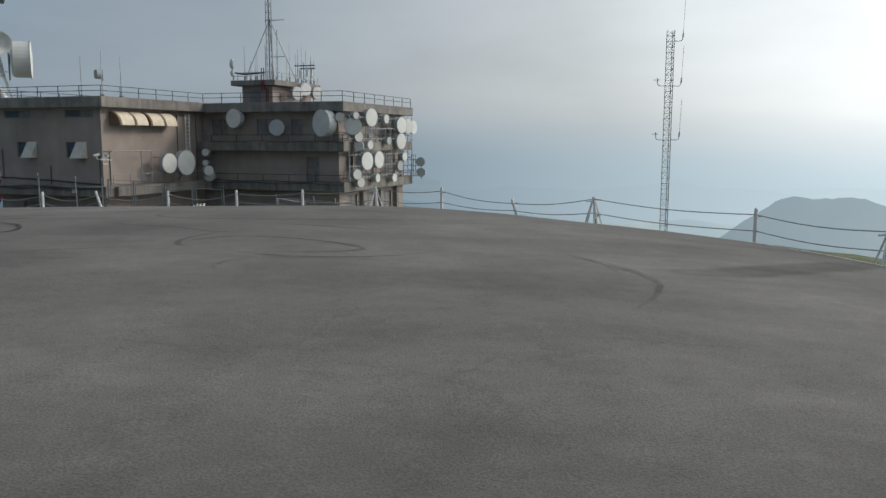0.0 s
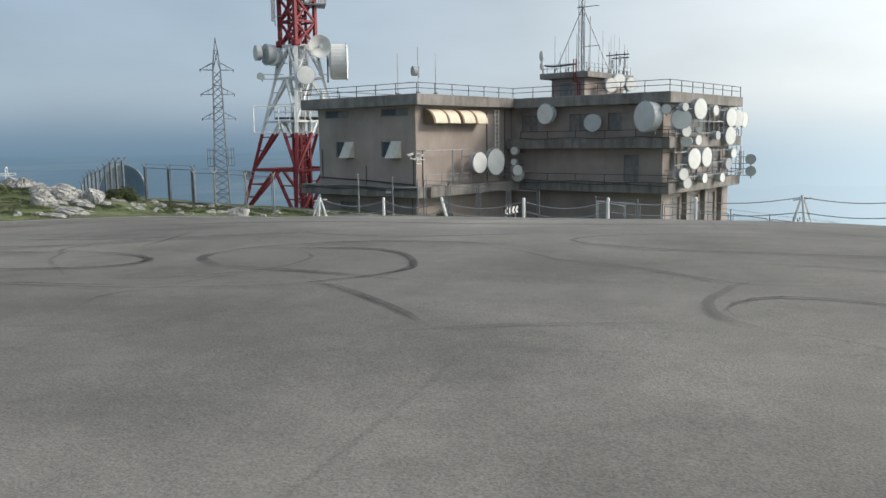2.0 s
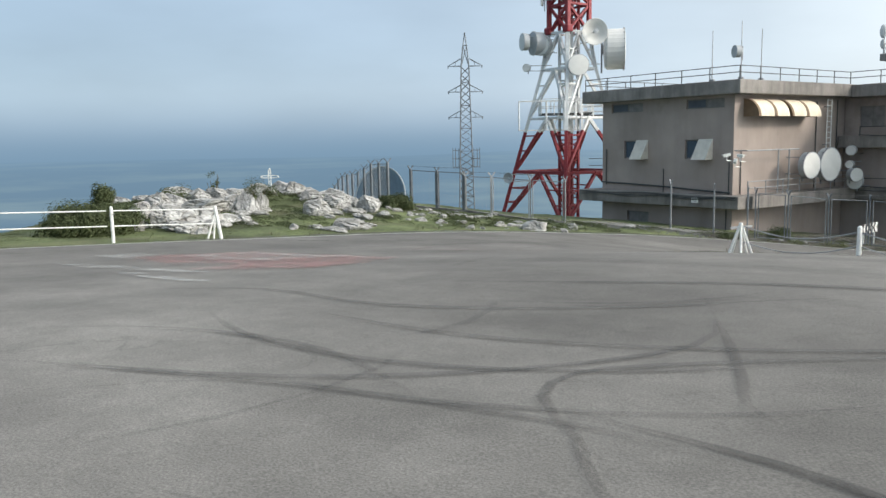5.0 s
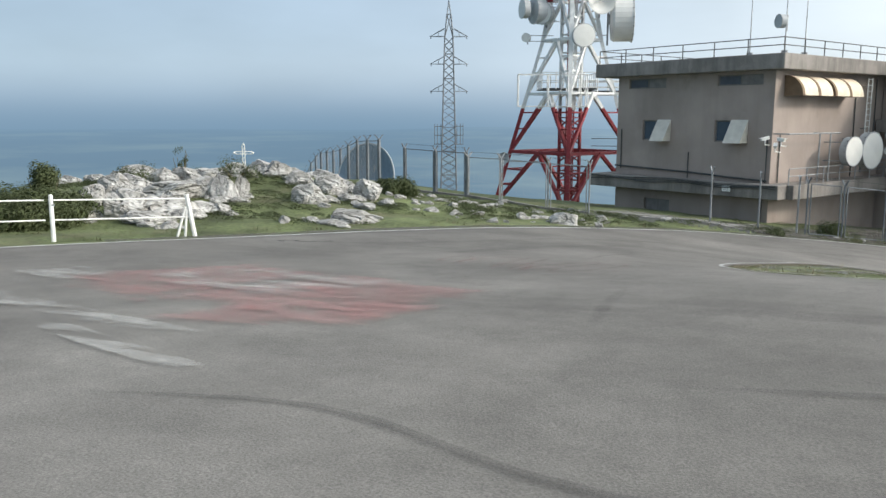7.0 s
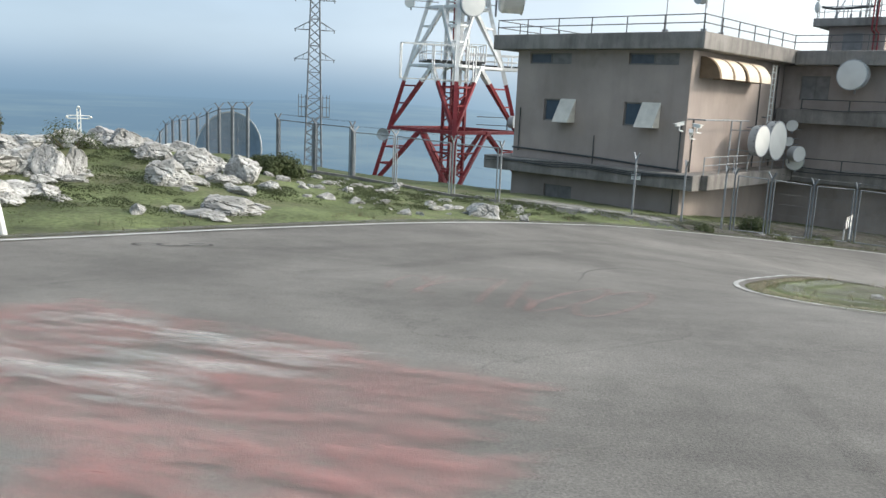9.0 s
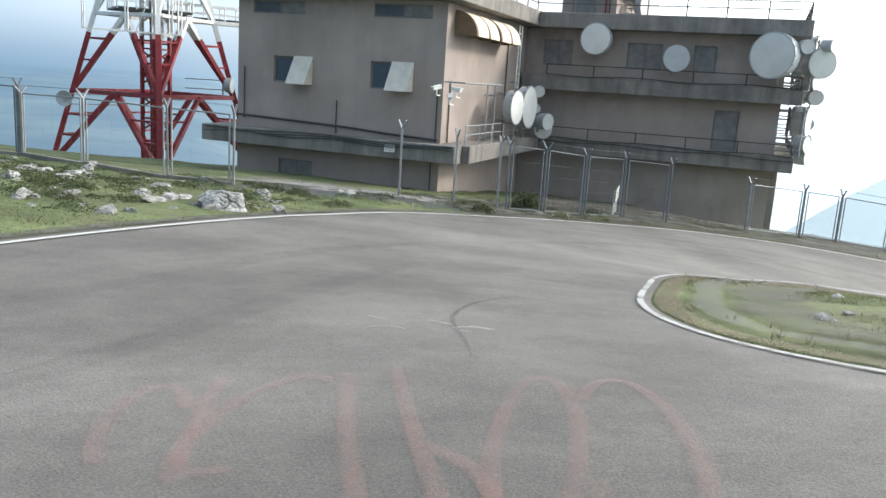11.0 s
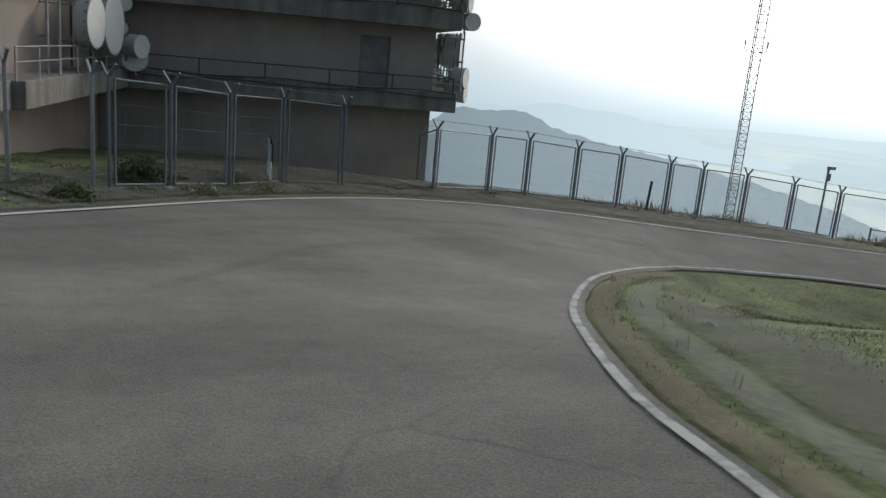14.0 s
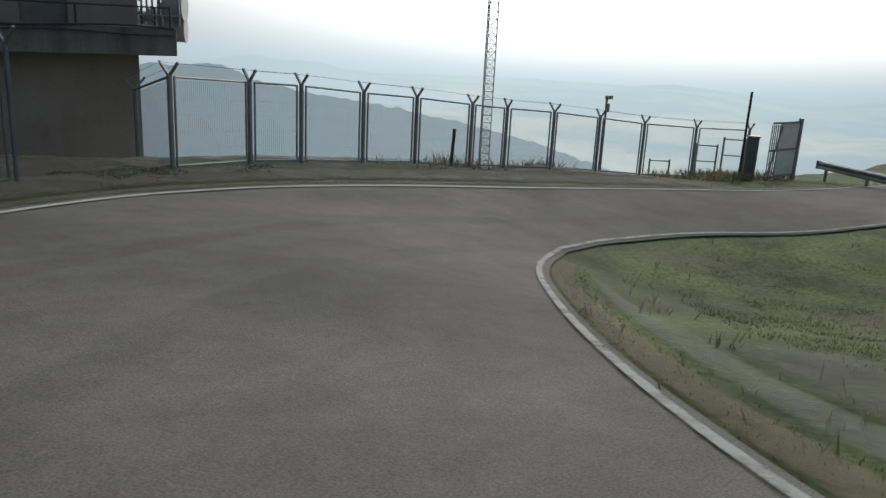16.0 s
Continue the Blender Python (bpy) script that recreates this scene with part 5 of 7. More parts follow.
# on the sunlit east side, between the slabs
for b, z, d, out, aim in (
    (9.9, 2.15, 1.25, 0.6, (0.55, -1, 0)), (13.2, 2.85, 1.35, 0.5, (0.9, -0.6, 0)), (15.9, 2.8, 0.7, 0.5, (0.9, -0.7, 0)), (18.9, 2.36, 1.32, 0.5, (1, -0.5, 0)), (20.2, 2.3, 1.3, 0.5, (1, -0.3, 0)),
    (18.8, 1.05, 1.27, 0.5, (1, -0.45, 0)), (11.0, 1.4, 0.75, 0.5, (1, -0.45, 0)), (10.8, 0.72, 0.65, 0.6, (0.3, -1, 0)), (12.75, 0.8, 0.65, 0.6, (0.7, -0.8, 0)),
    (13.3, 1.5, 0.4, 0.4, (0.6, -1, 0)), (12.4, -0.4, 1.35, 0.5, (0.7, -0.8, 0)), (14.5, -0.35, 1.3, 0.5, (0.7, -0.9, 0)), (10.7, -1.35, 0.75, 0.5, (1, -0.5, 0)),
    (14.0, -1.75, 0.65, 0.6, (1, -0.6, 0)), (17.2, -1.85, 0.65, 0.6, (0.7, -0.8, 0)), (11.1, -1.95, 0.7, 0.6, (1, -0.4, 0)), (22.0, -0.7, 0.75, 0.9, (0.3, -1, 0.1)),
    (22.1, -1.6, 0.75, 0.9, (0.3, -1, 0.1)), (21.2, 2.24, 1.15, 0.6, (1, -0.25, 0)), (16.4, 1.1, 0.6, 0.5, (0.4, -1, 0)), (18.6, -0.95, 0.75, 0.5, (0.5, -1, 0)), (19.3, -0.2, 0.7, 0.6, (0.8, -0.7, 0)), (9.8, 2.9, 0.5, 0.9, (1, -0.5, 0)),
):
    a = 12.35 + out
    if b > 11.5 and d > 0.5 and b < 21.9:
        aim = (1.0, -0.12 - 0.02 * (b % 7), 0)
    grey = b > 21.8 or b in (16.4, 18.6) and d < 1
    station_dish(a, b, z, aim, d, (11.55, b), depth=0.35 + 0.28 * d, mat=DISHGREY if grey else RADOME,
                 label="small grey dish on the sunlit antenna wall" if grey else ("round white drum antenna on the sunlit antenna wall" if d > 1 else "small white drum antenna on the sunlit antenna wall"))


def pipe_frame(b0, b1, z0, z1, a=12.55):
    ob = thing("pipe_scaffold", "galvanised pipe scaffold that carries the antennas", "scaffold", (STATION[0], STATION[1], 0), TURN, group="antenna frames")
    n = max(2, int((b1 - b0) / 0.9))
    for k in range(n + 1):
        b = b0 + (b1 - b0) * k / n
        part("upright", one(tube, (a, b, z0), (a, b, z1), 0.035, 6), STEEL, ob)
    for z in (z0 + 0.25, (z0 + z1) / 2, z1 - 0.25):
        part("pipe", one(tube, (a, b0 - 0.1, z), (a, b1 + 0.1, z), 0.035, 6), STEEL, ob)
    for b in (b0, b1):
        part("tie", one(tube, (11.56, b, z0 + 0.25), (a, b, z0 + 0.25), 0.03, 6), STEEL, ob)
        part("tie", one(tube, (11.56, b, z1 - 0.25), (a, b, z1 - 0.25), 0.03, 6), STEEL, ob)


pipe_frame(10.0, 21.8, 1.0, 3.1)
pipe_frame(10.0, 21.8, -1.85, 0.3)
pipe_frame(22.3, 23.2, -1.9, -0.1, 12.3)

# roof of the low block: whips and a small dish
for a, b, h in ((-1.6, -0.55, 2.6), (0.12, -0.55, 2.85), (0.1, 1.2, 2.6)):
    ob = thing("whip_antenna", "thin grey whip antenna standing on the roof", "antenna", station_point(a, b, TOP_Z + 0.025), group="roof whips")
    part("whip", one(tube, (0, 0, 0), (0, 0, h), 0.03, 6, 0.018), STEEL, ob)
    part("foot", one(bevelled_box, -0.12, 0.12, -0.12, 0.12, 0, 0.1, 0.01), STEEL, ob)
station_dish(-0.12, -0.78, 5.35, (-0.5, -1, 0), 0.6, depth=0.3, mat=DISHGREY, label="small grey dish on a roof pole")
# stair head antennas
for b, z, d in ((17.15, 5.0, 1.08), (18.5, 5.4, 1.1), (20.5, 5.2, 1.08)):
    station_dish(4.2, b, z, (1.0, -0.42, 0), d, (3.02, b), depth=0.45, label="round white drum antenna beside the stair head")
for a, b, h in ((0.4, 15.2, 2.8), (0.9, 16.0, 2.0), (1.6, 15.2, 2.3), (2.6, 16.5, 2.2), (3.2, 17.6, 3.2), (3.3, 18.4, 2.4), (3.0, 19.3, 2.9), (2.2, 18.8, 2.0), (-0.2, 17, 1.8), (1.1, 18.2, 1.6), (3.2, 20.3, 2.9), (3.3, 21.0, 2.4), (3.2, 21.7, 2.1), (2.6, 20.6, 3.2), (3.0, 21.4, 1.2)):
    ob = thing("whip_antenna", "thin grey whip antenna on the stair head", "antenna", station_point(a, b, 5.98), group="roof whips")
    part("whip", one(tube, (0, 0, 0), (0, 0, h), 0.025, 6, 0.014), STEEL, ob)
    part("bracket", one(bevelled_box, -0.06, 0.06, -0.06, 0.06, 0, 0.35, 0.01), STEEL, ob)
panel_mast = thing("panel_antenna", "two white oval antennas on a pole at the stair head corner", "antenna", station_point(-0.5, 14.85, 5.98), TURN)
part("pole", one(tube, (0, 0, 0), (0, 0, 1.5), 0.03, 6), STEEL, panel_mast)
for z, h in ((1.35, 0.42), (0.6, 0.3)):
    bm = bmesh.new()
    lathe(bm, [(h * math.cos(radians(g)), h * math.sin(radians(g))) for g in range(-90, 91, 15)], 16, Matrix.Translation((0, -0.14, z)) @ Matrix.Diagonal((0.5, 0.3, 1, 1)))
    part("oval_panel", bm, RADOME, panel_mast, smooth=True)
trellis = thing("antenna_trellis", "dark horizontal trellis of aerials on the stair head", "antenna", station_point(3.0, 20.8, 5.98), TURN)
for x in (-0.9, -0.3, 0.4):
    part("upright", one(tube, (x, 0, 0), (x, 0, 1.9), 0.03, 6), DARKSTEEL, trellis)
part("bar", one(beam, (-1.2, 0, 1.62), (0.8, 0, 1.62), 0.09), DARKSTEEL, trellis)
part("bar", one(beam, (-0.7, 0, 1.36), (0.8, 0, 1.36), 0.09), DARKSTEEL, trellis)
for x, z in ((0.55, 0.55), (0.1, 0.75), (-0.6, 0.5)):
    part("sector_panel", one(bevelled_box, x - 0.08, x + 0.08, -0.16, -0.04, z, z + 0.75, 0.03), RADOME, trellis)
# lattice mast on the stair head, with two struts
roof_mast = thing("roof_mast", "slim grey lattice mast with struts on the stair head", "mast", station_point(2.0, 16.6, 5.98), TURN)
tri = [(0.3 * math.cos(radians(g)), 0.3 * math.sin(radians(g))) for g in (90, 210, 330)]
for x, y in tri:
    part("leg", one(tube, (x, y, 0), (x, y, 8.5), 0.03, 6), STEEL, roof_mast)
for k in range(14):
    z = 0.2 + 0.6 * k
    bm = bmesh.new()
    for i in range(3):
        (x0, y0), (x1, y1) = tri[i], tri[(i + 1) % 3]
        tube(bm, (x0, y0, z), (x1, y1, z + 0.6), 0.016, 5)
        tube(bm, (x0, y0, z), (x1, y1, z), 0.016, 5)
    part("lacing", bm, STEEL, roof_mast)
for x, y in ((-1.75, -1.2), (1.45, 1.75), (-1.2, 2.4)):
    part("strut", one(tube, (x, y, 0), (0, 0, 5.0), 0.035, 6), STEEL, roof_mast)
part("feeder_cable", one(hose, [(0.1, -0.3, z) for z in (0, 2, 4, 6, 8)], 0.04, 6), DARKSTEEL, roof_mast)
part("ladder_rail", one(tube, (0.28, -0.2, 0.0), (0.28, -0.2, 8.0), 0.03, 6), STEEL, roof_mast)
for x, h in ((-0.55, 3.0), (0.6, 4.2)):
    part("aerial", one(tube, (x, 0.1, 0), (x, 0.1, h), 0.035, 6), STEEL, roof_mast)
part("cross_arm", one(beam, (-0.5, 0, 4.95), (1.4, 0, 4.95), 0.05), STEEL, roof_mast)
part("cross_arm", one(beam, (0.1, 0, 2.0), (1.5, 0, 2.0), 0.05), STEEL, roof_mast)


def box_cctv(at, aim):
    ob = thing("cctv_camera", "white weatherproof surveillance camera on a wall arm", "camera", at, group="wall cameras")
    m = Vector(aim).to_track_quat("Z", "Y").to_matrix().to_4x4()
    bm = bmesh.new()
    bevelled_box(bm, -0.075, 0.075, -0.065, 0.065, -0.18, 0.2, 0.02)
    for v in bm.verts:
        v.co = m @ v.co
    part("housing", bm, WHITEPAINT, ob)
    bm = bmesh.new()
    box(bm, -0.09, 0.09, 0.07, 0.085, -0.2, 0.26)
    for v in bm.verts:
        v.co = m @ v.co
    part("sun_shield", bm, WHITEPAINT, ob)
    part("arm", one(tube, (0, 0, -0.28), (0, 0, -0.05), 0.03, 6), WHITEPAINT, ob)
    part("wall_arm", one(tube, (0, 0, -0.26), (0.15, 0.45, -0.3), 0.025, 6), WHITEPAINT, ob)


box_cctv(station_point(-0.4, -0.8, 0.15), (-0.8, -0.6, -0.25))
box_cctv(station_point(0.35, -0.75, 0.12), (0.8, -0.5, -0.1))
box_cctv(station_point(0.15, -0.85, -0.15), (0.1, -0.9, -0.3))
notice = thing("notice_plate", "small pale notice plate on the walkway slab", "sign", station_point(-2.0, -1.235, -2.2), TURN)
part("plate", one(bevelled_box, -0.22, 0.22, -0.015, 0.015, -0.14, 0.14, 0.006), WHITEPAINT, notice)
for z in (-0.06, 0.0, 0.06):
    part("text_bar", one(box, -0.16, 0.14, -0.0185, -0.0165, z - 0.012, z + 0.012), DISHGREY, notice)


# ---- lattice towers ----
def square(s):
    return [(-s, -s), (s, -s), (s, s), (-s, s)]


def tower_tier(ob, z0, z1, s0, s1, legw, bracew, mat, style="K", ringbeam=True):
    lo, hi = square(s0), square(s1)
    for (x0, y0), (x1, y1) in zip(lo, hi):
        part("leg", one(beam, (x0, y0, z0), (x1, y1, z1), legw), mat, ob)
    for i in range(4):
        j = (i + 1) % 4
        a, b = Vector((*lo[i], z0)), Vector((*lo[j], z0))
        c, d = Vector((*hi[i], z1)), Vector((*hi[j], z1))
        bars = []
        if style == "K":
            m = (c + d) / 2
            bars += [(a, m, bracew), (b, m, bracew)]
            bars += [(a.lerp(m, 0.5), a.lerp(c, 0.55), bracew * 0.6), (b.lerp(m, 0.5), b.lerp(d, 0.55), bracew * 0.6)]
        else:
            bars += [(a, d, bracew), (b, c, bracew)]
        if ringbeam:
            bars.append((c, d, bracew))
        for p, q, w in bars:
            part("brace", one(beam, p, q, w), mat, ob)


TOWER = (-39.8, 68.9)
TOWER_TURN = -23.0
tower = thing("lattice_tower", "tall red and white steel lattice transmission tower", "tower", (TOWER[0], TOWER[1], 0), TOWER_TURN)
# sideways along the tower's front, and out from it towards the parking area
RT = Vector((0.86, 0.51, 0))
TO = Vector((0.51, -0.86, 0))


def tower_point(side, out, z):
    """A place in the tower's own frame, given along its front and out from it."""
    p = Matrix.Rotation(-radians(TOWER_TURN), 3, "Z") @ (RT * side + TO * out)
    return Vector((p.x, p.y, z))


def spread_at(z):
    return max(1.05, 2.96 - (z + 1.3) * 0.2)


def inverted_v(z0, z1, zm, low, high, w):
    """One tier: four legs, an inverted V on each face with short ties, red below zm and white above it."""
    lo, hi = square(spread_at(z0)), square(spread_at(z1))
    for i in range(4):
        j = (i + 1) % 4
        a, b = Vector((*lo[i], z0)), Vector((*lo[j], z0))
        c, e = Vector((*hi[i], z1)), Vector((*hi[j], z1))
        m = (c + e) / 2
        f = min(1.0, max(0.0, (zm - z0) / (z1 - z0)))
        for p, q, name, k in ((a, c, "leg", 1.15), (a, m, "brace", 0.95), (b, m, "brace", 0.95)):
            if f > 0:
                part(name, one(beam, p, p.lerp(q, f), w * k), low, tower)
            if f < 1:
                part(name, one(beam, p.lerp(q, f), q, w * k), high, tower)
        for g in (0.4, 0.68):
            mat = low if g < f else high
            part("tie", one(beam, a.lerp(c, g), a.lerp(m, g), w * 0.45), mat, tower)
            part("tie", one(beam, b.lerp(e, g), b.lerp(m, g), w * 0.45), mat, tower)
        part("gusset", one(bevelled_box, m.x - 0.17, m.x + 0.17, m.y - 0.17, m.y + 0.17, m.z - 0.25, m.z + 0.1, 0.05), low if f >= 1 else high, tower)


inverted_v(-5.2, -1.3, 9, REDSTEEL, REDSTEEL, 0.23)
inverted_v(-1.3, 2.75, 1.75, REDSTEEL, WHITESTEEL, 0.22)
inverted_v(2.75, 6.4, 0, WHITESTEEL, WHITESTEEL, 0.2)
for z, mat, w in ((-1.3, REDSTEEL, 0.22), (2.75, WHITESTEEL, 0.16), (6.4, WHITESTEEL, 0.18)):
    q = square(spread_at(z))
    for i in range(4):
        part("ring_beam", one(beam, (*q[i], z), (*q[(i + 1) % 4], z), w), mat, tower)
        part("stay_beam", one(beam, (*q[i], z), (0, 0, z), w * 0.5), mat, tower)
tower_tier(tower, 6.4, 9.1, spread_at(6.4), 1.05, 0.27, 0.16, WHITESTEEL, "K")
for k in range(4):
    tower_tier(tower, 9.1 + 2.0 * k, 11.1 + 2.0 * k, 1.05, 1.05, 0.28, 0.17, REDSTEEL, "X")
for i, (x, y) in enumerate(square(1.05)):
    part("gusset", one(bevelled_box, x - 0.3, x + 0.3, y - 0.3, y + 0.3, 9.0, 9.55, 0.1), REDSTEEL, tower)
# the inner shaft: ladder, cable trays and feeder cables
for z0, z1, mat in ((-5.2, 1.75, REDSTEEL), (1.75, 9.1, WHITESTEEL), (9.1, 17.1, REDSTEEL)):
    bm = bmesh.new()
    for x, y in square(0.5):
        beam(bm, (x, y, z0), (x, y, z1), 0.17)
    for k in range(int((z1 - z0) / 0.62)):
        z = z0 + 0.62 * k + 0.1
        for i in range(4):
            (x0, y0), (x1, y1) = square(0.5)[i], square(0.5)[(i + 1) % 4]
            beam(bm, (x0, y0, z), (x1, y1, z + (0.5 if k % 2 else 0.0)), 0.08)
    part("ladder_shaft", bm, mat, tower, "inner ladder shaft")
for k in range(6):
    g = radians(60 * k + 15)
    x, y = 0.3 * math.cos(g), 0.3 * math.sin(g)
    part("feeder_cable", one(tube, (x, y, -5.2), (x * 0.9, y * 0.9, 12.0), 0.055, 6), DARKSTEEL if k % 2 else REDSTEEL, tower)
for side in (-0.25, 0.15):
    part("cable_tray", one(beam, tower_point(side, 0.9, 1.6), tower_point(side, 0.8, 9.4), 0.2, 0.08), WHITESTEEL, tower, "white cable tray")
# small platform with its railings, and the long cage beside it
part("platform_deck", one(hexa, [tower_point(u, v, z) for z in (3.0, 3.1) for u, v in ((-2.2, -1.6), (-2.2, 1.7), (1.6, 1.7), (1.6, -1.6))]), DARKSTEEL, tower, "dark grating deck")
bm = bmesh.new()
rim_pts = [(-2.2, -1.6), (-2.2, 1.7), (1.6, 1.7), (1.6, -1.6)]
for (u0, v0), (u1, v1) in zip(rim_pts, rim_pts[1:] + rim_pts[:1]):
    for z in (3.6, 4.15):
        beam(bm, tower_point(u0, v0, z), tower_point(u1, v1, z), 0.05)
    for k in range(4):
        u, v = u0 + (u1 - u0) * k / 4, v0 + (v1 - v0) * k / 4
        beam(bm, tower_point(u, v, 3.0), tower_point(u, v, 4.15), 0.05)
part("platform_railing", bm, WHITESTEEL, tower)
for out in (2.3, 3.1):
    for z in (1.85, 3.95):
        part("cage_bar", one(beam, tower_point(-3.9, out, z), tower_point(0.7, out, z), 0.06), WHITESTEEL, tower)
    for u in (-3.9, -1.9, -0.6, 0.25, 0.7):
        part("cage_bar", one(beam, tower_point(u, out, 1.85), tower_point(u, out, 3.95), 0.06), WHITESTEEL, tower)
for u in (-3.9, 0.7):
    for z in (1.85, 3.95):
        part("cage_bar", one(beam, tower_point(u, 2.3, z), tower_point(u, 3.1, z), 0.06), WHITESTEEL, tower)
part("cage_bar", one(beam, tower_point(-0.6, 2.3, 3.95), tower_point(-1.4, 2.3, 1.85), 0.05), WHITESTEEL, tower)
part("cage_bar", one(beam, tower_point(-0.6, 2.3, 3.95), tower_point(0.25, 2.3, 1.85), 0.05), WHITESTEEL, tower)
bm = bmesh.new()
for dv in (-0.5, 0.5):
    for z, w in ((2.75, 0.2), (3.6, 0.1), (3.2, 0.06)):
        beam(bm, tower_point(0.9, dv, z), tower_point(9.4, dv, z), w)
    for k in range(10):
        beam(bm, tower_point(0.9 + 0.9 * k, dv, 2.75), tower_point(0.9 + 0.9 * k, dv, 3.6), 0.06)
for k in range(14):
    beam(bm, tower_point(0.9 + 0.62 * k, -0.5, 2.75), tower_point(0.9 + 0.62 * k, 0.5, 2.75), 0.08)
part("cable_bridge", bm, WHITESTEEL, tower, "white cable bridge to the building")
bm = bmesh.new()
for k in range(4):
    tube(bm, tower_point(0.5, -0.3 + 0.2 * k, 2.92), tower_point(9.4, -0.3 + 0.2 * k, 2.9), 0.06, 6)
part("bridge_cable", bm, DARKSTEEL, tower, "black feeder cables on the bridge")


def tower_dish(side, out, z, aim, d, **kw):
    c = Vector((TOWER[0], TOWER[1], z)) + RT * side + TO * out
    return dish(c, aim, d, back=Vector((TOWER[0], TOWER[1], z)) + RT * side * 0.4, group="tower dishes", **kw)


tower_dish(4.1, 0.3, 7.8, (RT + TO * 0.12), 3.0, depth=1.55, shell=RADOME, label="large deep white drum antenna on the tower")
tower_dish(1.75, 1.6, 8.95, (TO + RT * 0.15), 1.9, open_dish=True, label="open white parabolic dish on the tower")
tower_dish(0.45, 2.7, 6.5, (TO + RT * 0.1), 1.5, depth=0.6, label="pale round antenna on the tower")
tower_dish(-2.75, 0.4, 8.35, (TO * 0.35 - RT * 0.9), 1.7, depth=0.85, mat=DISHGREY, label="grey drum antenna on the tower")
tower_dish(-3.55, 0.7, 8.45, (TO * 0.3 - RT * 0.95), 1.25, depth=0.45, label="pale shallow drum antenna before the grey one")
tower_dish(-2.2, 0.6, 8.2, (TO * 0.8 - RT * 0.5), 1.5, depth=0.7, label="pale drum antenna on the tower")
tower_dish(-3.25, 0.6, 6.55, (TO - RT * 0.4), 0.6, depth=0.3)
tower_dish(-4.7, 0.9, -1.7, (TO - RT * 0.5), 0.8, open_dish=True, mat=DISHGREY, label="small grey dish low on the tower")
tower_dish(3.9, 1.0, -0.6, (TO * 0.7 + RT), 0.8, depth=0.4, mat=DISHGREY)
for side, out, z, g in ((-1.95, 0.3, 12.0, 190), (-1.7, -0.6, 14.6, 170), (1.7, 0.8, 14.4, 10)):
    c = Vector((TOWER[0], TOWER[1], z)) + RT * side + TO * out
    ob = thing("sector_antenna", "tall white sector antenna on the tower", "antenna", c, g, group="sector antennas")
    part("panel", one(bevelled_box, 0.0, 0.16, -0.16, 0.16, -0.9, 1.6, 0.03), RADOME, ob)
    part("pole", one(tube, (-0.12, 0, -1.3), (-0.12, 0, 1.8), 0.04, 6), STEEL, ob)
    for z2 in (-0.5, 1.1):
        part("clamp", one(beam, (-0.75, 0, z2), (0.0, 0, z2), 0.06), STEEL, ob)
# equipment cage on the upper tower
crate = thing("equipment_cage", "galvanised cage with radio boxes high on the tower", "cage", (TOWER[0], TOWER[1], 12.5), TOWER_TURN)
for z in (0.0, 0.9, 1.8):
    for (u0, v0), (u1, v1) in (((0.4, 1.0), (2.4, 1.0)), ((2.4, 1.0), (2.4, -1.0)), ((2.4, -1.0), (0.4, -1.0))):
        part("pipe", one(tube, tower_point(u0, v0, z), tower_point(u1, v1, z), 0.035, 6), STEEL, crate)
for u, v in ((0.4, 1.0), (1.1, 1.0), (1.8, 1.0), (2.4, 1.0), (2.4, 0.0), (2.4, -1.0), (1.4, -1.0)):
    part("upright", one(tube, tower_point(u, v, -0.1), tower_point(u, v, 1.9), 0.035, 6), STEEL, crate)
part("floor_grating", one(hexa, [tower_point(u, v, z) for z in (-0.08, -0.04) for u, v in ((0.4, -1.0), (0.4, 1.0), (2.4, 1.0), (2.4, -1.0))]), STEEL, crate)
for u, v, z0, h in ((0.8, 0.8, 0.1, 0.7), (1.5, 0.8, 0.5, 0.8), (2.1, 0.75, 0.0, 0.6), (1.2, 0.8, 1.1, 0.6), (2.0, -0.2, 0.9, 0.8)):
    part("radio_box", one(hexa, [tower_point(u + du, v + dv, z) for z in (z0, z0 + h) for du, dv in ((-0.16, -0.12), (-0.16, 0.12), (0.16, 0.12), (0.16, -0.12))]), RADOME, crate, "pale radio box")

# power line pylon
pylon = thing("power_pylon", "slim grey steel lattice power pylon with three crossarms", "pylon", (-65.2, 94.3, 0), 32)
zs = [-9.0 + 0.9 * k for k in range(22)]
for k in range(21):
    s0, s1 = (0.95 - 0.026 * (zs[k] + 9), 0.95 - 0.026 * (zs[k + 1] + 9))
    tower_tier(pylon, zs[k], zs[k + 1], s0, s1, 0.10, 0.055, PYLONSTEEL, "X", k % 3 == 0)
tower_tier(pylon, 9.9, 12.4, 0.46, 0.22, 0.1, 0.06, PYLONSTEEL, "X")
for x, y in square(0.2):
    part("peak", one(beam, (x, y, 12.4), (0, 0, 13.9), 0.08), PYLONSTEEL, pylon)
for z in (10.0, 7.0, 4.0):
    for sgn in (-1, 1):
        bm = bmesh.new()
        tip = Vector((2.1 * sgn, 0, z))
        for y in (-0.5, 0.5):
            beam(bm, (0.5 * sgn, y, z), tip, 0.055)
            beam(bm, (0.5 * sgn, y, z + 0.85), tip, 0.06)
        beam(bm, (1.2 * sgn, 0.25, z), (1.1 * sgn, 0, z + 0.5), 0.04)
        arm_ob = part("crossarm", bm, PYLONSTEEL, pylon)
        part("insulator", one(tube, (2.0 * sgn, 0, z), (2.0 * sgn, 0, z - 0.25), 0.05, 6), PYLONSTEEL, arm_ob)
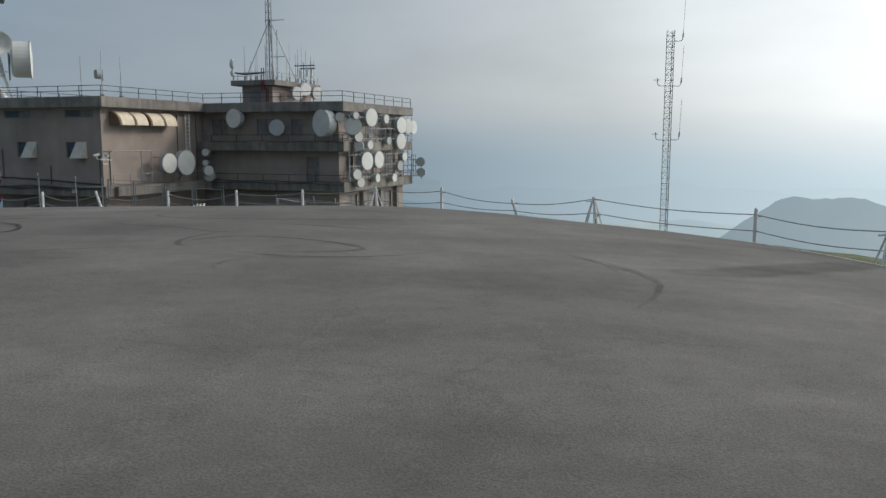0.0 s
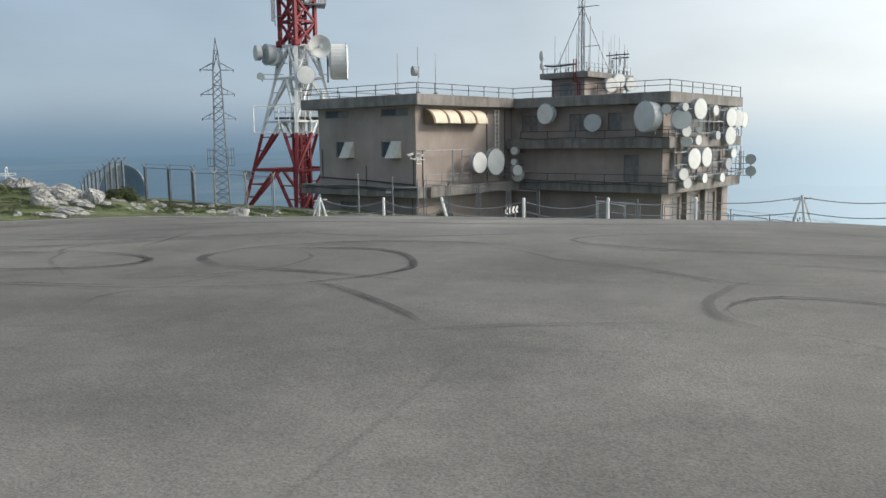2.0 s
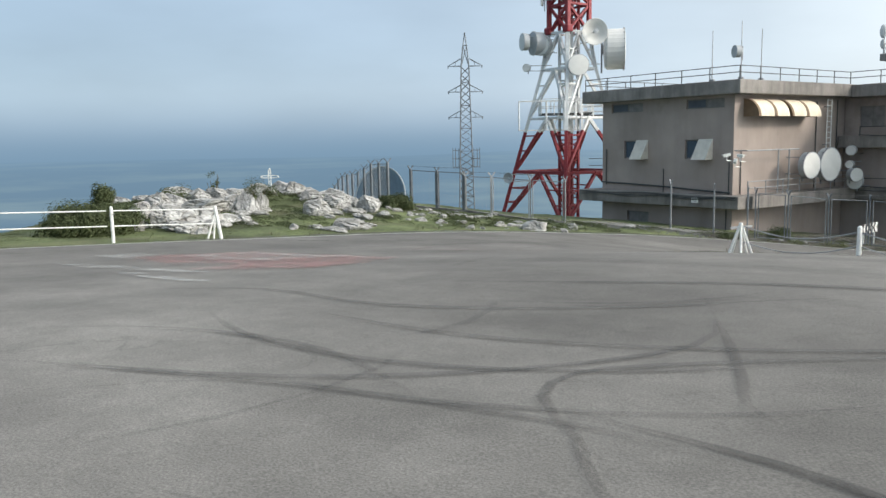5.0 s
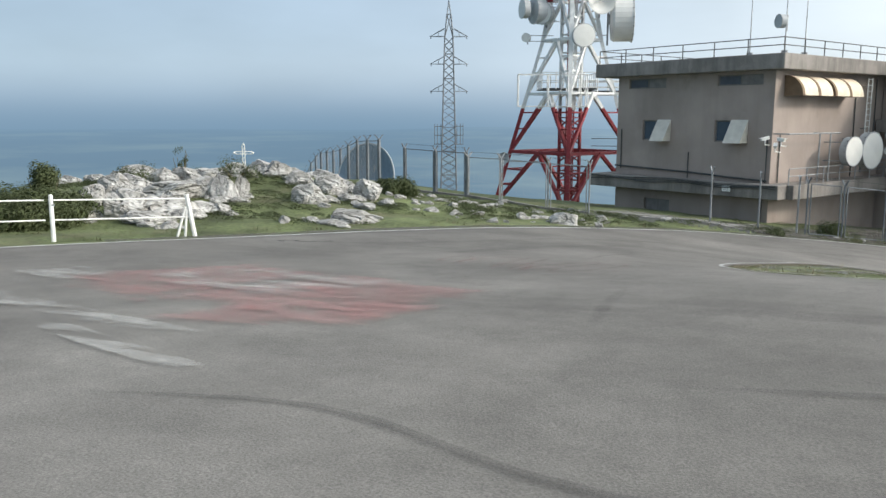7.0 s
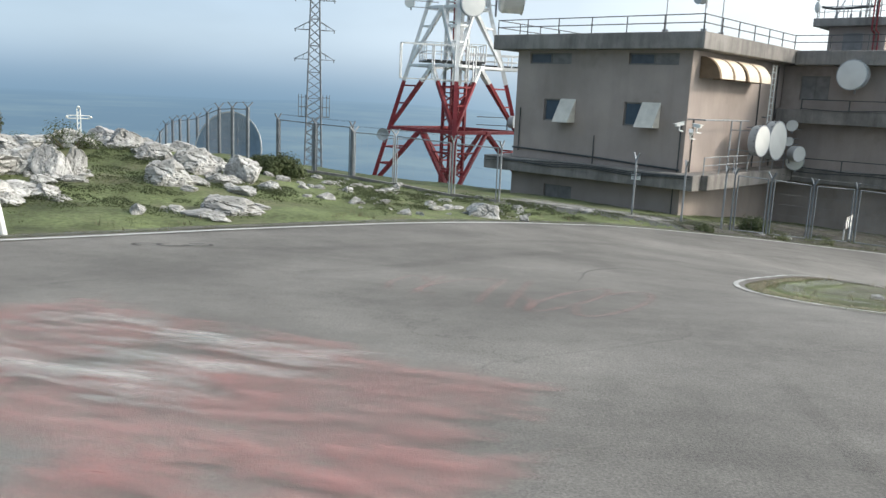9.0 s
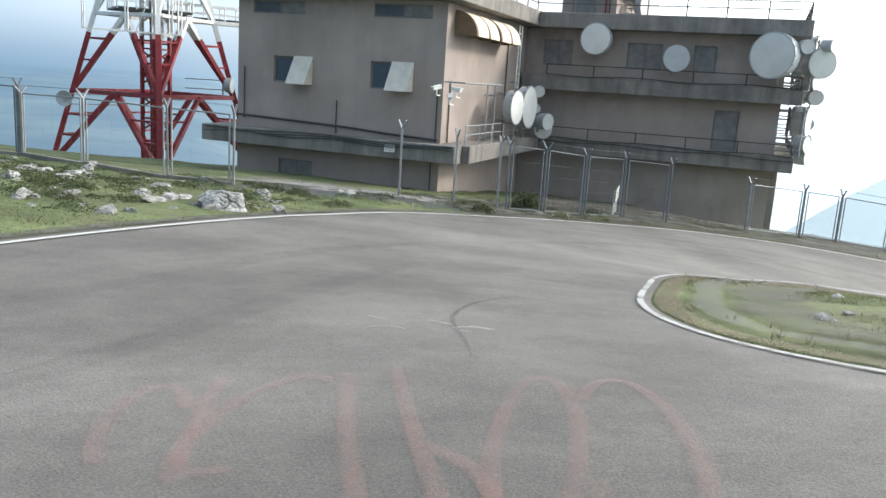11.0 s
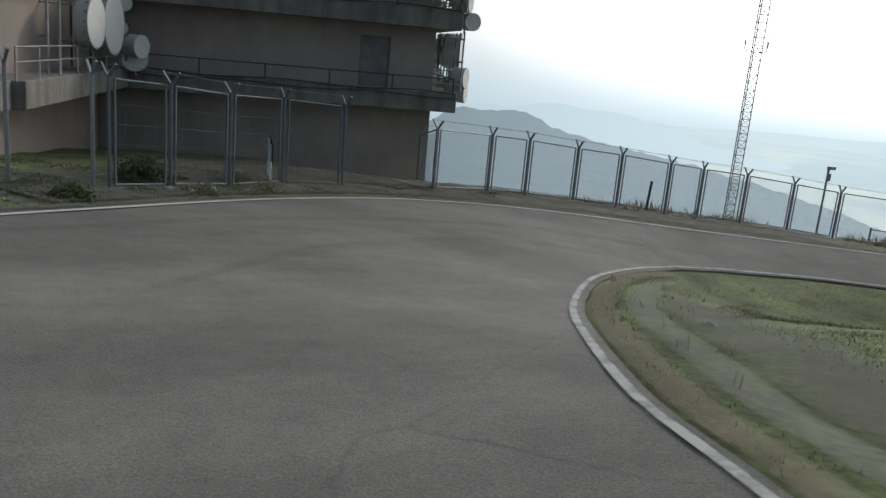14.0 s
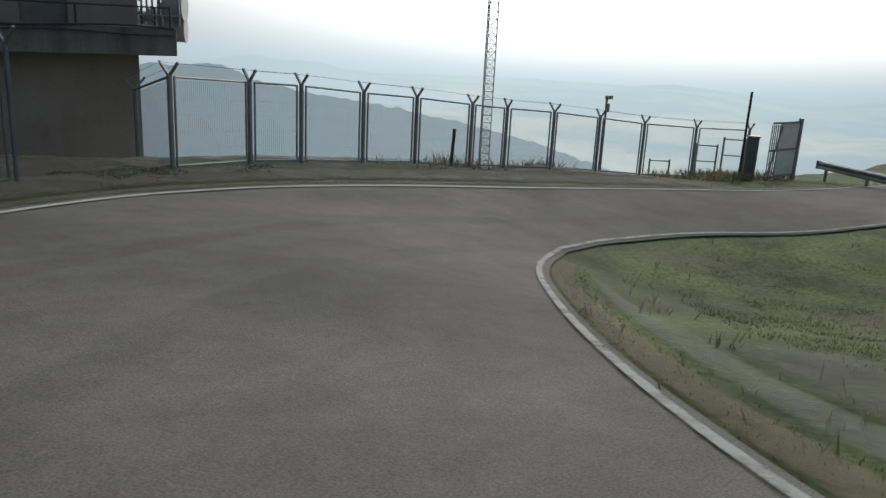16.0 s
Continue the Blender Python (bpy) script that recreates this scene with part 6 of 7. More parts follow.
for sgn in (-1, 1):
    bm = bmesh.new()
    for z in (-1.9, -0.9, 0.1):
        beam(bm, (0.6 * sgn, -0.6, z), (1.6 * sgn, -0.6, z), 0.06)
        beam(bm, (0.6 * sgn, 0.6, z), (1.6 * sgn, 0.6, z), 0.06)
        beam(bm, (1.6 * sgn, -0.6, z), (1.6 * sgn, 0.6, z), 0.06)
    for x in (0.9, 1.3, 1.6):
        beam(bm, (x * sgn, -0.6, -1.9), (x * sgn, -0.6, 0.4), 0.07)
    part("equipment_cage", bm, PYLONSTEEL, pylon)

# slim mast on the far slope
mast = thing("guyed_mast", "slim grey triangular lattice mast with side aerials", "mast", (17.27, 68.66, 0))
tri = [(0.36 * math.cos(radians(g)), 0.36 * math.sin(radians(g))) for g in (60, 180, 300)]
for x, y in tri:
    part("leg", one(tube, (x, y, -12.5), (x, y, 10.0), 0.03, 6), STEEL, mast)
for k in range(25):
    z = -12.2 + 0.89 * k
    for i in range(3):
        (x0, y0), (x1, y1) = tri[i], tri[(i + 1) % 3]
        for h in (0, 0.445):
            part("rung", one(tube, (x0, y0, z + h), (x1, y1, z + h), 0.014, 4), STEEL, mast)
        part("lacing", one(tube, (x0, y0, z), (x1, y1, z + 0.445), 0.014, 4), STEEL, mast)
        part("lacing", one(tube, (x1, y1, z + 0.445), (x0, y0, z + 0.89), 0.014, 4), STEEL, mast)
for z, left in ((1.2, True), (5.6, True), (9.2, False)):
    arm_ob = part("side_arm", one(hose, [(0.3, 0, z), (0.75, 0, z), (0.92, 0, z + 0.1), (0.95, 0, z + 0.3)], 0.03, 6), STEEL, mast)
    part("whip_base", one(tube, (0.95, 0, z + 0.25), (0.97, 0, z + 0.65), 0.06, 6), STEEL, arm_ob)
    part("whip", one(tube, (0.97, 0, z + 0.6), (1.06, 0, z + 3.3), 0.014, 5), STEEL, arm_ob)
    if left:
        arm_ob = part("side_arm", one(hose, [(-0.3, 0, z), (-0.8, 0, z), (-0.97, 0, z + 0.1), (-1.0, 0, z + 0.35)], 0.03, 6), STEEL, mast)
        part("wind_vane", one(beam, (-1.3, 0.05, z + 0.48), (-0.8, -0.05, z + 0.48), 0.04), STEEL, arm_ob)
        part("vane_pin", one(tube, (-1.0, 0, z + 0.3), (-1.0, 0, z + 0.62), 0.045, 6), STEEL, arm_ob)


# ---- fences ----
def ground_at(x, y):
    return height(x, y) + lumps(x, y) * 0.5


def fence_post(ob, x, y, z, h, turn, mat, w=0.09):
    p = part("post", one(bevelled_box, x - w / 2, x + w / 2, y - w / 2, y + w / 2, z - 0.3, z + h, 0.012), mat, ob)
    c, s = math.cos(turn + math.pi / 2), math.sin(turn + math.pi / 2)
    for sgn in (-1, 1):
        part("barb_arm", one(beam, (x, y, z + h - 0.02), (x + sgn * 0.22 * c, y + sgn * 0.22 * s, z + h + 0.24), 0.045), mat, p)


def security_fence(points, h, mat, label, wires=0.11, frames=True, wirer=0.0045, w=0.08):
    """Posts with forked tops, framed wire panels between them and barbed strands above."""
    ob = thing("security_fence", label, "fence")
    z = [ground_at(*p) for p in points]
    for i, (x, y) in enumerate(points):
        k = min(i, len(points) - 2)
        t = math.atan2(points[k + 1][1] - points[k][1], points[k + 1][0] - points[k][0])
        fence_post(ob, x, y, z[i], h, t, mat, w)
    for i in range(len(points) - 1):
        a, b = Vector((*points[i], z[i])), Vector((*points[i + 1], z[i + 1]))
        u = (b - a)
        L = Vector((u.x, u.y)).length
        d = u / L
        p0, p1 = a + d * 0.13, b - d * 0.13
        if frames:
            bm = bmesh.new()
            lo, top = Vector((0, 0, 0.08)), Vector((0, 0, h - 0.03))
            for q, r in ((p0 + lo, p0 + top), (p1 + lo, p1 + top), (p0 + top, p1 + top), (p0 + lo, p1 + lo)):
                tube(bm, q, r, 0.025, 6)
            pan = part("panel_frame", bm, mat, ob)
        elif not wires:
            continue
        else:
            bm = bmesh.new()
            tube(bm, p0 + Vector((0, 0, h - 0.08)), p1 + Vector((0, 0, h - 0.08)), 0.02, 5)
            pan = part("top_rail", bm, mat, ob)
        bm = bmesh.new()
        n = int(L / wires)
        for k in range(1, n):
            q = p0.lerp(p1, k / n)
            beam(bm, q + Vector((0, 0, 0.08)), q + Vector((0, 0, h - 0.1)), wirer * 1.6)
        for k in range(6):
            f = 0.08 + (h - 0.18) * k / 5
            beam(bm, p0 + Vector((0, 0, f)), p1 + Vector((0, 0, f)), wirer * 1.6)
        tagged(part("wire_mesh", bm, STEEL, pan), "welded wire mesh")
        bm = bmesh.new()
        s = Vector((-d.y, d.x, 0)) * 0.2
        for sgn in (-1, 1):
            tube(bm, a + s * sgn + Vector((0, 0, h + 0.22)), b + s * sgn + Vector((0, 0, h + 0.22)), 0.0035, 4)
        part("barbed_wire", bm, DARKSTEEL, ob)
    return ob


EAST_POSTS = [(-10.95, 57.3), (-12.24, 53.8), (-9.92, 54.5), (-8.5, 54.5), (-6.53, 54.5), (-4.75, 54.35), (-2.71, 54.1), (-1.25, 53.95), (0.27, 53.3), (2.44, 52.95), (4.28, 52.3), (6.4, 51.4), (8.15, 50.2)]
security_fence(EAST_POSTS, 1.78, STEEL, "galvanised security fence with forked barbed tops beside the road", wires=0.065, wirer=0.0016)
security_fence([(-21.5, 49.65), (-20.25, 50.35), (-18.75, 51.5), (-17.2, 52.5), (-15.45, 52.9)], 2.1, PYLONSTEEL, "grey steel gate fence in front of the station", wires=0.25, wirer=0.0016, w=0.06)
security_fence([(-41.10, 50.02), (-39.05, 49.78), (-37.12, 49.62)], 2.2, PYLONSTEEL, "grey steel framed fence on thick posts before the tower", wires=0.5, wirer=0.0015, w=0.12)
security_fence([(-37.00, 49.56), (-34.2, 47.7), (-31.3, 46.5), (-29.4, 46.4)], 2.0, STEEL, "grey steel framed fence before the tower", wires=0.5, wirer=0.0015, w=0.06)
security_fence([(-24.85, 48.0), (-23.2, 49.1), (-21.8, 49.5)], 2.1, STEEL, "tall steel posts of an open fence bay", wires=0, frames=False, w=0.07)
security_fence([(-42.0 - 2.3 * k, 49.0 + 2.07 * k) for k in range(15)], 2.55, PYLONSTEEL, "dark steel security fence receding along the ridge", wires=0.2, frames=False, wirer=0.004, w=0.13)

FOOTING = [(-41.10, 50.02), (-39.05, 49.78), (-37.12, 49.62), (-34.2, 47.7), (-31.3, 46.5), (-29.4, 46.4)]
for (x0, y0), (x1, y1) in zip(FOOTING, FOOTING[1:]):
    bm = bmesh.new()
    beam(bm, (x0, y0, ground_at(x0, y0) + 0.05), (x1, y1, ground_at(x1, y1) + 0.02), 0.12, 0.15)
    tagged(part("fence_footing", bm, SLAB), "low grey concrete footing under the wire fence", "footing", group="fence footings")

# sheet gate, cabinet, poles and barrier at the far end of the fence
panel = thing("gate_leaf", "grey sheet steel gate leaf standing open beside the fence end", "gate", (9.77, 49.48, height(8.9, 49.7) + 0.04), -14)
part("gate_sheet", one(bevelled_box, -0.35, 0.82, -0.015, 0.015, 0.1, 2.02, 0.006), WHITEPAINT, panel, "stained grey sheet")
for z in (0.1, 1.05, 2.02):
    part("rail", one(bevelled_box, -0.9, 0.86, -0.04, -0.017, z - 0.04, z + 0.04, 0.008), STEEL, panel)
for k in range(5):
    x = -0.86 + 0.12 * k
    part("bar", one(bevelled_box, x - 0.022, x + 0.022, -0.014, 0.014, 0.05, 1.95, 0.005), STEEL, panel)
part("diagonal", one(beam, (-0.86, -0.05, 0.15), (-0.3, -0.05, 1.9), 0.05), STEEL, panel)
part("gate_post", one(bevelled_box, 0.83, 0.97, -0.07, 0.07, -0.3, 2.15, 0.015), STEEL, panel)
cabinet = thing("meter_cabinet", "dark upright meter cabinet on the last fence post", "cabinet", (7.9, 49.95, height(7.9, 49.95)), -60)
part("body", one(bevelled_box, -0.19, 0.19, -0.14, 0.14, -0.1, 1.55, 0.02), PYLONSTEEL, cabinet)
part("door", one(bevelled_box, -0.16, 0.16, -0.16, -0.143, 0.7, 1.5, 0.006), PYLONSTEEL, cabinet)
part("roof", one(bevelled_box, -0.22, 0.22, -0.18, 0.17, 1.552, 1.6, 0.01), STEEL, cabinet)
for x, y, h, name, label in ((7.85, 50.25, 3.05, "steel_pole", "thin dark steel pole behind the cabinet"), (-3.8, 53.9, 1.0, "marker_stick", "short dark stick in the verge")):
    ob = thing(name, label, "pole", (x, y, height(x, y)))
    part("shaft", one(tube, (0, 0, -0.3), (0.1, 0, h), 0.045, 8), DARKSTEEL, ob)
    part("cap", one(tube, (0.1, 0, h), (0.102, 0, h + 0.04), 0.05, 8), DARKSTEEL, ob)
lamp_post = thing("camera_pole", "slim steel pole with a camera at its top", "pole", (9.1, 56.43, height(9.1, 56.43)))
part("shaft", one(tube, (0, 0, -0.4), (0, 0, -4.0 - height(9.1, 56.43)), 0.05, 8), STEEL, lamp_post)
part("head", one(bevelled_box, -0.05, 0.4, -0.07, 0.07, -4.05 - height(9.1, 56.43), -3.9 - height(9.1, 56.43), 0.02), STEEL, lamp_post)
part("box", one(bevelled_box, -0.09, 0.09, -0.12, -0.05, -4.55 - height(9.1, 56.43), -4.2 - height(9.1, 56.43), 0.015), STEEL, lamp_post)
# pipe frames of a second fence further down the slope
for x, y, top, turn in ((12.8, 53.5, -5.75, -58), (13.15, 52.5, -5.4, -62), (11.6, 55.0, -6.5, -50)):
    h = top - height(x, y)
    low_fence = thing("pipe_barrier", "rusty pipe frame standing on the slope behind the fence", "frame", (x, y, height(x, y)), turn, group="slope frames")
    for u in (-0.42, 0.42):
        part("post", one(tube, (u, 0, -0.3), (u, 0, h), 0.045, 6), STEEL, low_fence)
    for z in (h - 0.08, h - 0.75):
        part("pipe", one(tube, (-0.42, 0, z), (0.42, 0, z), 0.03, 6), STEEL, low_fence)
# crash barrier: a folded beam with a turned end on posts
rail = thing("guard_rail", "weathered steel crash barrier beside the falling road", "barrier", (0, 0, 0))
gr = [(11.27, 48.55, -5.76), (10.0, 47.2, -5.68), (8.8, 45.83, -5.60), (7.7, 44.5, -5.53)]
for (x0, y0, z0), (x1, y1, z1) in zip(gr, gr[1:]):
    bm = bmesh.new()
    rows = []
    for x, y, z in ((x0, y0, z0), (x1, y1, z1)):
        rows.append([bm.verts.new((x - o * 0.7, y + o * 0.7, z + dz)) for dz, o in ((0.15, 0.02), (0.11, 0.08), (0.05, 0.08), (0.0, 0.0), (-0.05, 0.08), (-0.11, 0.08), (-0.15, 0.02), (-0.15, 0.0), (0.0, -0.02), (0.15, 0.0))])
    for k in range(10):
        bm.faces.new((rows[0][k], rows[0][(k + 1) % 10], rows[1][(k + 1) % 10], rows[1][k]))
    part("rail_beam", bm, STEEL, rail)
part("end_cap", one(bevelled_box, 11.2, 11.34, 48.46, 48.66, -5.92, -5.60, 0.03), STEEL, rail)
for x, y, z in ((11.0, 48.3, -5.74), (9.4, 46.55, -5.64), (8.0, 44.85, -5.55)):
    part("rail_post", one(bevelled_box, x + 0.03, x + 0.13, y - 0.12, y - 0.02, height(x, y) - 0.3, z, 0.01), STEEL, rail)


# ---- white guard posts and rails round the parking area ----
def guard_post(x, y, h, lean=(0, 0), r=0.046, label="short white painted guard post at the asphalt edge"):
    z = height(x, y)
    ob = thing("guard_post", label, "post", (x, y, z), group="white guard posts")
    part("shaft", one(tube, (0, 0, -0.2), (lean[0], lean[1], h), r, 10, r * 0.92), WHITEPAINT, ob)
    part("cap", one(tube, (lean[0], lean[1], h), (lean[0] * 1.03, lean[1] * 1.03, h + 0.03), r * 0.92, 10, r * 0.5), WHITEPAINT, ob)
    part("wire_clip", one(beam, (lean[0] * 0.8, lean[1] * 0.8, h * 0.8), (lean[0] * 0.8 + 0.12, lean[1] * 0.8, h * 0.8 + 0.01), 0.03), STEEL, ob)
    return (x + lean[0], y + lean[1], z)


def tripod(x, y, h, label="white steel trestle at the asphalt edge"):
    z = height(x, y)
    ob = thing("guard_trestle", label, "trestle", (x, y, z), group="white guard trestles")
    for g in (0, 72, 144, 216, 288):
        part("leg", one(tube, (0.26 * math.cos(radians(g)), 0.26 * math.sin(radians(g)), -0.08), (0.03 * math.cos(radians(g)), 0.03 * math.sin(radians(g)), h * 0.9), 0.022, 6), WHITEPAINT, ob)
    part("head", one(tube, (0, 0, h * 0.8), (0, 0, h), 0.04, 8), WHITEPAINT, ob)
    part("arm", one(beam, (-0.2, 0, h * 0.82), (0.2, 0.05, h * 0.9), 0.035), WHITEPAINT, ob)
    return (x, y, z)


lot_posts = [(-16.75, 27.75, "t", 0.62), (-14.65, 27.7, "p", 0.55), (-12.6, 27.55, "l", 0.55), (-10.4, 27.45, "p", 0.55), (-8.1, 27.25, "p", 0.58), (-5.9, 27.0, "p", 0.6), (-3.5, 26.6, "t", 0.7), (-1.4, 26.3, "p", 0.75), (0.9, 24.6, "l", 0.5), (2.7, 22.6, "t", 0.75), (5.35, 18.1, "p", 0.75), (6.7, 15.3, "t", 0.7)]
tops = []
for x, y, kind, h in lot_posts:
    if kind == "t":
        tripod(x, y, h)
        tops.append(Vector((x, y, height(x, y) + h * 0.92)))
    elif kind == "l":
        guard_post(x, y, h, (-0.22, 0.03), label="white guard post knocked askew at the asphalt edge")
        tops.append(Vector((x - 0.2, y, height(x, y) + h * 0.8)))
    else:
        guard_post(x, y, h)
        tops.append(Vector((x, y, height(x, y) + h * 0.85)))
for i, (p, q) in enumerate(zip(tops, tops[1:])):
    for f, name in ((1.0, "upper"), (0.45, "lower")):
        pts = []
        for k in range(9):
            t = k / 8
            c = p.lerp(q, t)
            ground_z = height(c.x, c.y)
            c.z = ground_z + (c.z - ground_z) * f - 0.12 * math.sin(math.pi * t) * (1.6 if i in (0, 1, 2, 3) else 0.7)
            c.z = max(c.z, ground_z + 0.05)
            pts.append(c)
        bm = one(hose, pts, 0.012, 5)
        w = part("guard_wire", bm, STEEL)
        tagged(w, "slack steel guard wire strung between white posts", "wire", group="guard wires")

west = [(-32.5, 28.3), (-33.95, 25.5), (-35.25, 22.5), (-36.3, 19.2), (-37.2, 15.5)]
for i, (x, y) in enumerate(west):
    if i == 0:
        z = height(x, y)
        ob = thing("end_stand", "white braced end post of the rail fence", "post", (x, y, z))
        part("post", one(tube, (0, 0, -0.1), (-0.12, -0.12, 1.05), 0.055, 10), WHITEPAINT, ob)
        part("brace", one(tube, (-0.3, -0.35, -0.1), (-0.14, -0.15, 0.75), 0.03, 8), WHITEPAINT, ob)
        part("brace", one(tube, (-0.16, -0.2, -0.1), (-0.12, -0.13, 0.7), 0.03, 8), WHITEPAINT, ob)
    else:
        guard_post(x, y, 1.05, (0, 0), 0.052, "white painted rail post on the western edge")
for (x0, y0), (x1, y1) in zip(west, west[1:]):
    for h in (0.95, 0.5):
        bm = bmesh.new()
        tube(bm, (x0 - 0.1, y0 - 0.1, height(x0, y0) + h), (x1, y1, height(x1, y1) + h), 0.018, 8)
        tagged(part("guard_rail_pipe", bm, WHITEPAINT), "white painted pipe rail on the western edge", "rail", group="western pipe rails")

# chevron board on the bend
board = thing("chevron_sign", "white and black chevron board on two posts at the bend", "sign", (-17.25, 53.3, height(-17.25, 53.3)), 75)
for x in (-0.6, 0.6):
    part("sign_post", one(tube, (x, 0.03, -0.3), (x, 0.03, 0.98), 0.03, 8), WHITEPAINT, board)
part("panel", one(bevelled_box, -0.9, 0.9, -0.02, 0.0, 0.55, 1.03, 0.008), BLACKPAINT, board)
for k in range(4):
    x = -0.66 + 0.42 * k
    bm = bmesh.new()
    row = []
    for dz, dx in ((-0.22, 0.16), (0.0, 0.0), (0.22, 0.16)):
        row.append([bm.verts.new((x + dx + e, -y, 0.79 + dz)) for e in (-0.12, 0.1) for y in (0.0215, 0.0245)])
    for p, q in zip(row, row[1:]):
        for m, o in ((0, 1), (1, 3), (3, 2), (2, 0)):
            bm.faces.new((p[m], p[o], q[o], q[m]))
    part("chevron", bm, WHITEPAINT, board, "white chevron")


# ---- paint on the asphalt ----
def patch(name, corners, mat, label, lift, cells=14, turf=False):
    """A four-cornered coat of paint draped over the asphalt."""
    a, b, c, d = [Vector(q) for q in corners]
    bm = bmesh.new()
    grid = []
    for i in range(cells + 1):
        row = []
        for j in range(cells + 1):
            p = a.lerp(b, i / cells).lerp(d.lerp(c, i / cells), j / cells)
            row.append(bm.verts.new((p.x, p.y, height(p.x, p.y) + lift + (lumps(p.x, p.y) if turf else 0))))
        grid.append(row)
    for i in range(cells):
        for j in range(cells):
            bm.faces.new((grid[i][j], grid[i + 1][j], grid[i + 1][j + 1], grid[i][j + 1]))
    ob = part(name, bm, mat)
    cover = ob.data.attributes.new("cover", "FLOAT", "POINT")
    for i in range(cells + 1):
        for j in range(cells + 1):
            near = min(i, j, cells - i, cells - j)
            cover.data[i * (cells + 1) + j].value = min(1.0, 0.25 + near / 4) - (0.15 if near == 0 else 0)
    if ob.data.polygons[0].normal.z < 0:
        for p in ob.data.polygons:
            p.flip()
    return tagged(ob, label, "marking", kind="structure")


patch("road_paint", [(-29.4, 21.6), (-27.6, 25.6), (-24.4, 24.8), (-25.2, 20.4)], REDCHALK, "large patch of faded red paint on the asphalt", 0.055)
patch("road_paint", [(-26.2, 20.5), (-25.2, 25.2), (-21.3, 24.0), (-21.6, 21.0)], REDCHALK, "large patch of faded red paint on the asphalt", 0.059)
patch("road_paint", [(-24.6, 19.8), (-24.2, 21.6), (-21.2, 22.8), (-21.4, 20.6)], REDCHALK, "faded red paint at the rim of the patch", 0.062)
patch("road_paint", [(-29.0, 22.2), (-27.2, 25.0), (-22.4, 24.4), (-23.0, 21.4)], PALECHALK, "streaky white paint over the red patch", 0.066)
patch("road_paint", [(-30.2, 21.6), (-29.6, 23.4), (-27.6, 23.2), (-27.6, 21.4)], PALECHALK, "streaky white paint over the red patch", 0.07)
patch("road_paint", [(-29.4, 20.3), (-29.0, 21.1), (-21.8, 19.9), (-22.0, 19.3)], PALECHALK, "worn white band painted across the asphalt", 0.055)
patch("road_paint", [(-25.6, 19.4), (-25.4, 19.9), (-21.0, 18.9), (-21.2, 18.5)], PALECHALK, "worn white band painted across the asphalt", 0.055)
# sprayed shapes further on, past reading: two rings, slanted bars and blots
SPRAY = [ring(-22.17, 28.1, 1.3, -150, 150, 0.24, -6), ring(-22.72, 28.1, 1.3, 0, 360, 0.18, -8),
         smooth_line([(-23.2, 26.9), (-23.4, 28.0), (-23.62, 29.5)], 0.2), smooth_line([(-22.95, 27.0), (-23.1, 27.6), (-23.35, 27.9)], 0.2),
         smooth_line([(-23.6, 27.0), (-23.8, 28.1), (-23.95, 29.3)], 0.2), ring(-24.3, 28.3, 0.9, -120, 120, 0.3, 170),
         smooth_line([(-24.55, 27.3), (-24.7, 28.4), (-24.75, 29.0)], 0.2), ring(-24.95, 28.1, 0.7, 20, 240, 0.3, 10)]
for k, line in enumerate(SPRAY):
    ribbon("sprayed_stroke", line, 0.13, PINKCHALK, "faded red sprayed stroke on the asphalt", lift=0.055 + 0.0012 * k, rim_cover=0.4)
for k in range(7):
    x, y = -24.4 + 0.2 * k, 31.0 + 0.2 * math.sin(k * 2.1)
    ribbon("sprayed_stroke", smooth_line([(x, y), (x + 0.2, y + 0.14), (x + 0.38, y + 0.02)], 0.1), 0.06, PALECHALK, "thin white sprayed stroke on the asphalt", lift=0.056)
for k in range(3):
    ribbon("sprayed_stroke", ring(-30.0 + 0.3 * k, 28.9 + 0.25 * k, 0.14, 20 + 90 * k, 250 + 120 * k, 1.7, 30), 0.07, RUBBER, "small dark scrawl near the road edge", lift=0.055)


patch("gravel_bed", [(-28.8, 46.4), (-27.6, 48.9), (-22.2, 50.0), (-23.0, 47.2)], GRAVELCOAT, "bed of pale grey gravel below the station", 0.05, turf=True)


patch("yard_dirt", [(-22.6, 50.4), (-13.2, 54.2), (-9.6, 59.6), (-20.4, 61.5)], DARKSOIL, "dark trodden earth of the station yard", 0.05, turf=True)
patch("yard_dirt", [(-31.5, 47.2), (-24.4, 47.6), (-22.4, 50.6), (-29.5, 52.5)], GRAVELCOAT, "grey rubble bank at the foot of the station", 0.045, turf=True)


